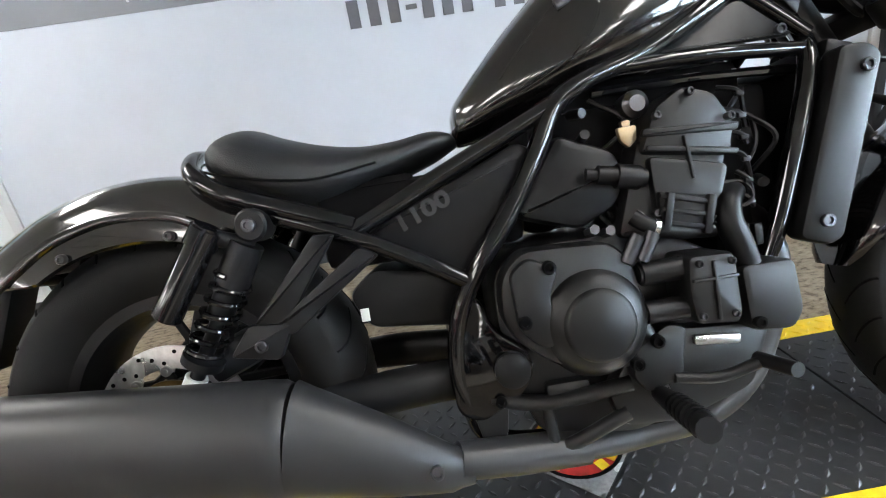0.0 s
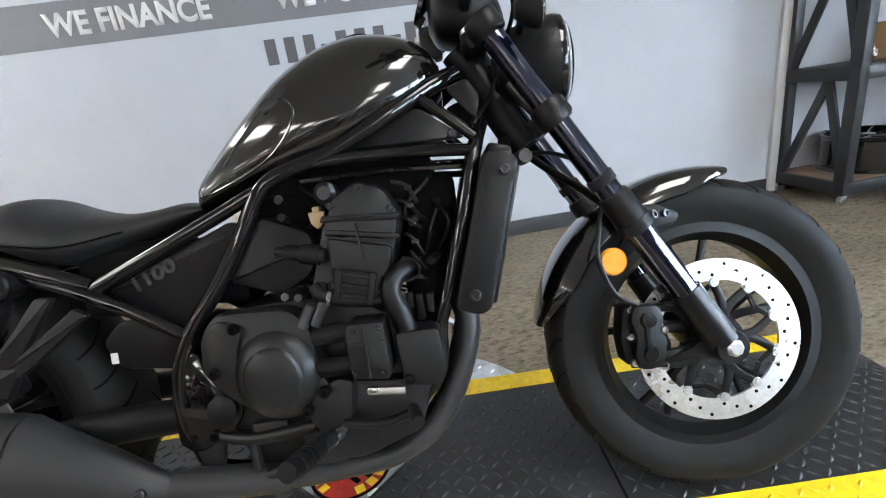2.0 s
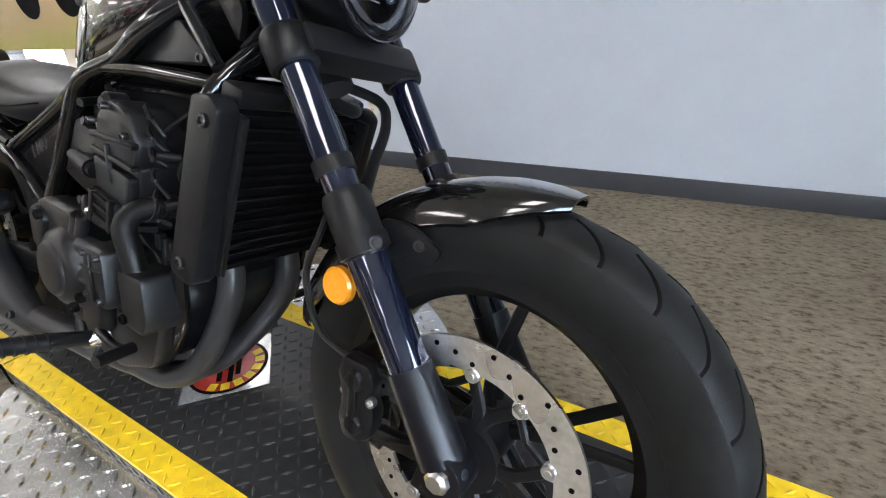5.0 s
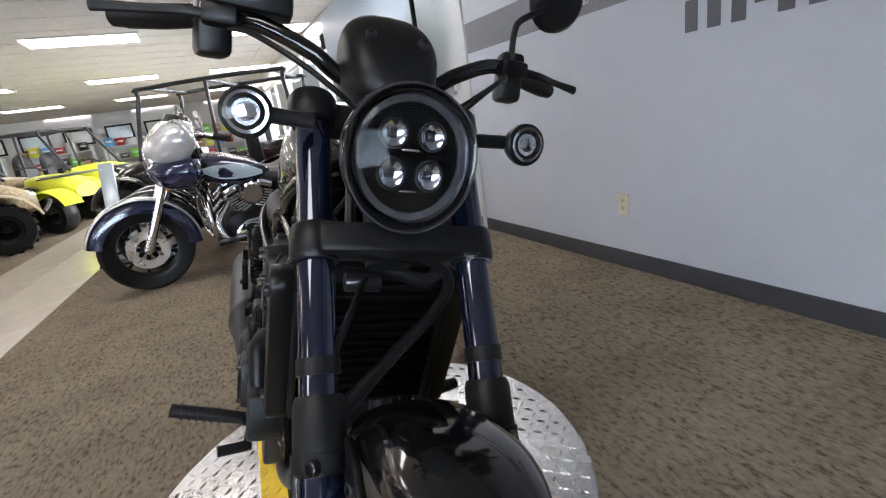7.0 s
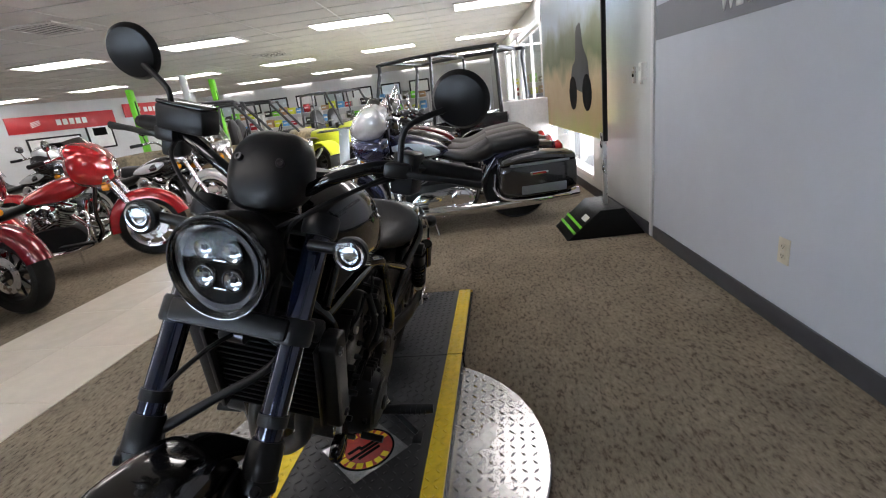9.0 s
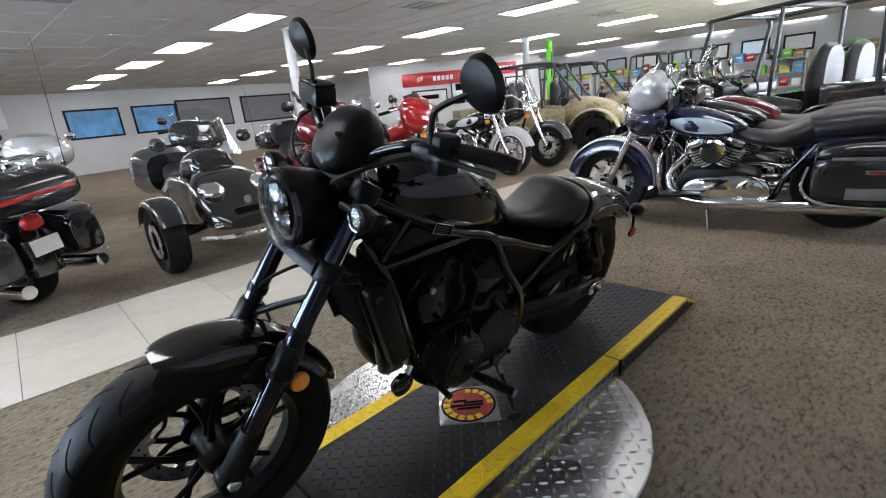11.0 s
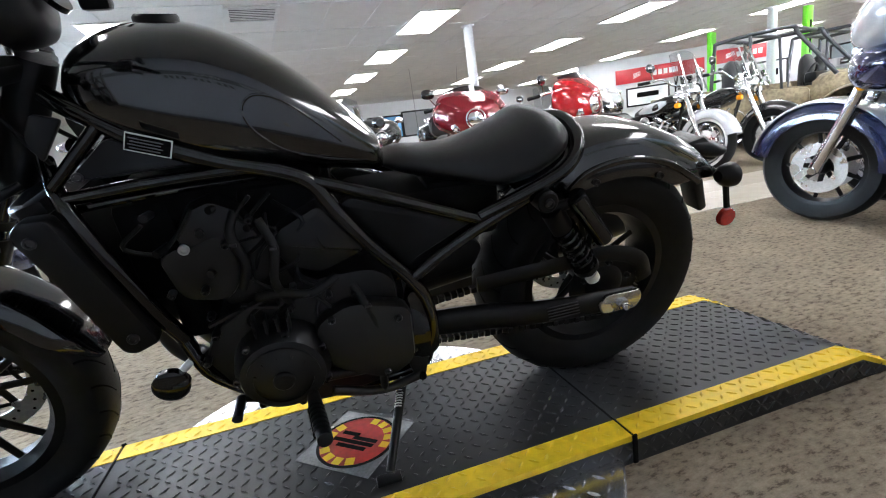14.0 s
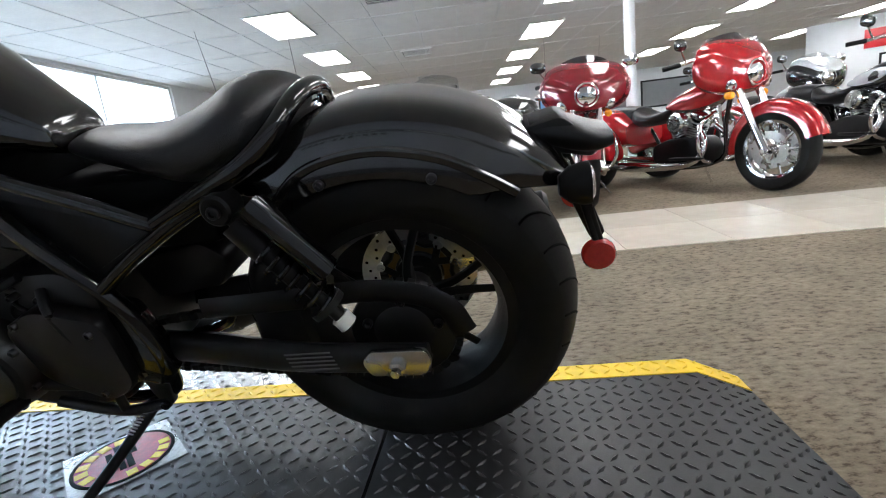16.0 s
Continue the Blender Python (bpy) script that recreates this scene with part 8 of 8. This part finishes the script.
# framed pictures and shelf of parts on the far west wall
for k in range(9):
    ps = thing("poster_frame", "small dark framed picture on the far wall", "poster", room(WEST + 0.03, -1.0 - 1.15 * k, 1.75, 90), "small pictures")
    part("frame", box((0, 0, 0), (0.8, 0.04, 0.5), 0.008), SATIN, ps)
    part("sheet", box((0, -0.023, 0), (0.68, 0.004, 0.38)), PALEBLUE if k % 2 else SIGNWHITE, ps, "pale printed sheet")
PARTSCOL = [RED, YELP, GREEN, SIGNWHITE, POSTERM, CARDB, BLACKP]
for k in range(5):
    sh = thing("parts_shelf", "white store shelf filled with coloured boxes", "shelf", room(WEST + 0.35, 0.6 - 2.3 * k, FLOOR, 90), "store shelves")
    for s in (-1, 1):
        part("side_panel", box((s * 1.0, 0, 0.75), (0.03, 0.45, 1.5), 0.003), SIGNWHITE, sh)
    for j in range(4):
        part("shelf_board", box((0, 0, 0.12 + j * 0.42), (1.97, 0.44, 0.025), 0.003), SIGNWHITE, sh)
        for i in range(6):
            hh = 0.16 + 0.16 * ((i * 7 + j * 5 + k * 3) % 10) / 10
            bx_ = thing("carton", "small coloured box on a store shelf", "carton", room(WEST + 0.35, 0.6 - 2.3 * k, FLOOR, 90) @ pose(-0.8 + i * 0.32, 0, 0.133 + j * 0.42), "shelf boxes")
            part("box_body", box((0, 0, hh / 2), (0.24, 0.3, hh), 0.004), PARTSCOL[(i * 3 + j + k) % 7], bx_)
            part("print_bar", box((0, -0.152, hh * 0.55), (0.16, 0.003, hh * 0.2)), SIGNWHITE, bx_)

# ---------- steel rack by the grey wall ----------
rk = thing("steel_rack", "black steel rolling rack with slanted legs beside the wall", "rack", pose(3.26, 1.72, FLOOR, 0, 0, 7))
RW, RD, D1, D2 = 1.3, 0.50, 0.10, 0.72
for z, nm in ((D1, "lower_deck"), (D2, "upper_deck")):
    dk = part(nm, join(box((RW / 2, 0.03, z), (RW, 0.06, 0.07), 0.004), box((RW / 2, RD - 0.03, z), (RW, 0.06, 0.07), 0.004), box((0.03, RD / 2, z), (0.06, RD - 0.12, 0.07), 0.004), box((RW - 0.03, RD / 2, z), (0.06, RD - 0.12, 0.07), 0.004)), RACK, rk, "black steel deck frame")
    part("deck_board", box((RW / 2, RD / 2, z + 0.03), (RW - 0.05, RD - 0.05, 0.018), 0.002), PLY if z < 0.3 else RACK, dk, "brown board" if z < 0.3 else "")
for x in (0.03, RW - 0.03):
    part("leg", box((x, 0.035, 0.95), (0.055, 0.07, 1.78), 0.004), RACK, rk, "black upright leg")
    part("leg", box((x, RD - 0.035, 0.95), (0.055, 0.07, 1.78), 0.004), RACK, rk, "black upright leg")
    for z0, z1 in ((D1 + 0.02, D2 - 0.02), (D2 + 0.03, 1.35)):
        part("brace", moved(box((0, 0, 0), (0.02, 0.05, math.hypot(z1 - z0, 0.26)), 0.003), Matrix.Translation((x, RD - 0.18, (z0 + z1) / 2)) @ Matrix.Rotation(math.atan2(0.26, z1 - z0), 4, "X")), RACK, rk, "black slanted brace")
        part("brace", moved(box((0, 0, 0), (0.02, 0.05, math.hypot(z1 - z0, 0.16)), 0.003), Matrix.Translation((x, 0.12, (z0 + z1) / 2)) @ Matrix.Rotation(-math.atan2(0.16, z1 - z0), 4, "X")), RACK, rk, "black slanted brace")
    for y in (0.035, RD - 0.035):
        part("caster", lathe([(0.0, -0.012), (0.028, -0.012), (0.03, -0.008), (0.03, 0.008), (0.028, 0.012), (0, 0.012)], 18, "y", Matrix.Translation((x, y - 0.012, 0.03))), STEEL, rk, "small grey caster")
for x0, z0 in ((0.40, D1 + 0.04), (0.92, D1 + 0.04)):
    rm_ = thing("loose_wheel_rim", "glossy black multi-spoke rim lying on the rack", "wheel rim", rk.matrix_basis @ pose(x0, 0.25, z0), "loose rims")
    part("barrel", lathe([(0.235, 0.0), (0.242, 0.005), (0.225, 0.02), (0.222, 0.18), (0.24, 0.20), (0.245, 0.21), (0.232, 0.212), (0.21, 0.19), (0.208, 0.02), (0.22, 0.0)], 48, "z", closed=True), BLACKP, rm_, "black rim barrel")
    for k in range(10):
        a = 2 * math.pi * k / 10
        part("spoke", tube([(0.03 * math.cos(a), 0.03 * math.sin(a), 0.18), (0.12 * math.cos(a + 0.06), 0.12 * math.sin(a + 0.06), 0.192), (0.215 * math.cos(a), 0.215 * math.sin(a), 0.20)], [0.014, 0.01, 0.012], 8, 3, flat=0.6), BLACKP, rm_)
    part("hub", lathe([(0.0, 0.20), (0.035, 0.20), (0.045, 0.185), (0.045, 0.16), (0, 0.16)], 24, "z"), BLACKP, rm_)
ct = thing("carton", "open brown cardboard carton on the rack", "carton", rk.matrix_basis @ pose(0.62, 0.26, D2 + 0.04, 0, 0, 12), "cartons")
part("box_body", join(box((0, 0.12, 0.10), (0.30, 0.006, 0.2)), box((0, -0.12, 0.10), (0.30, 0.006, 0.2)), box((0.147, 0, 0.10), (0.006, 0.234, 0.2)), box((-0.147, 0, 0.10), (0.006, 0.234, 0.2)), box((0, 0, 0.004), (0.28, 0.22, 0.006))), CARDB, ct)
part("flap", box((0, -0.165, 0.17), (0.29, 0.09, 0.004), 0, Matrix.Translation((0, -0.12, 0.2)) @ Matrix.Rotation(radians(28), 4, "X") @ Matrix.Translation((0, 0.12, -0.2)) @ Matrix.Translation((0, 0, 0.03))), CARDB, ct)
mt_ = thing("loose_muffler", "shiny chrome exhaust pipe leaning on the rack", "exhaust pipe", rk.matrix_basis @ pose(0.30, 0.20, D2 + 0.04))
part("pipe", tube([(0.0, 0.0, 0.028), (-0.05, 0.08, 0.24), (-0.12, 0.16, 0.52)], [0.022, 0.026, 0.026], 16, 3), CHROME, mt_)
part("end_ring", rod((0.002, -0.003, 0.02), (-0.004, 0.01, 0.05), 0.026, 16), STEEL, mt_)
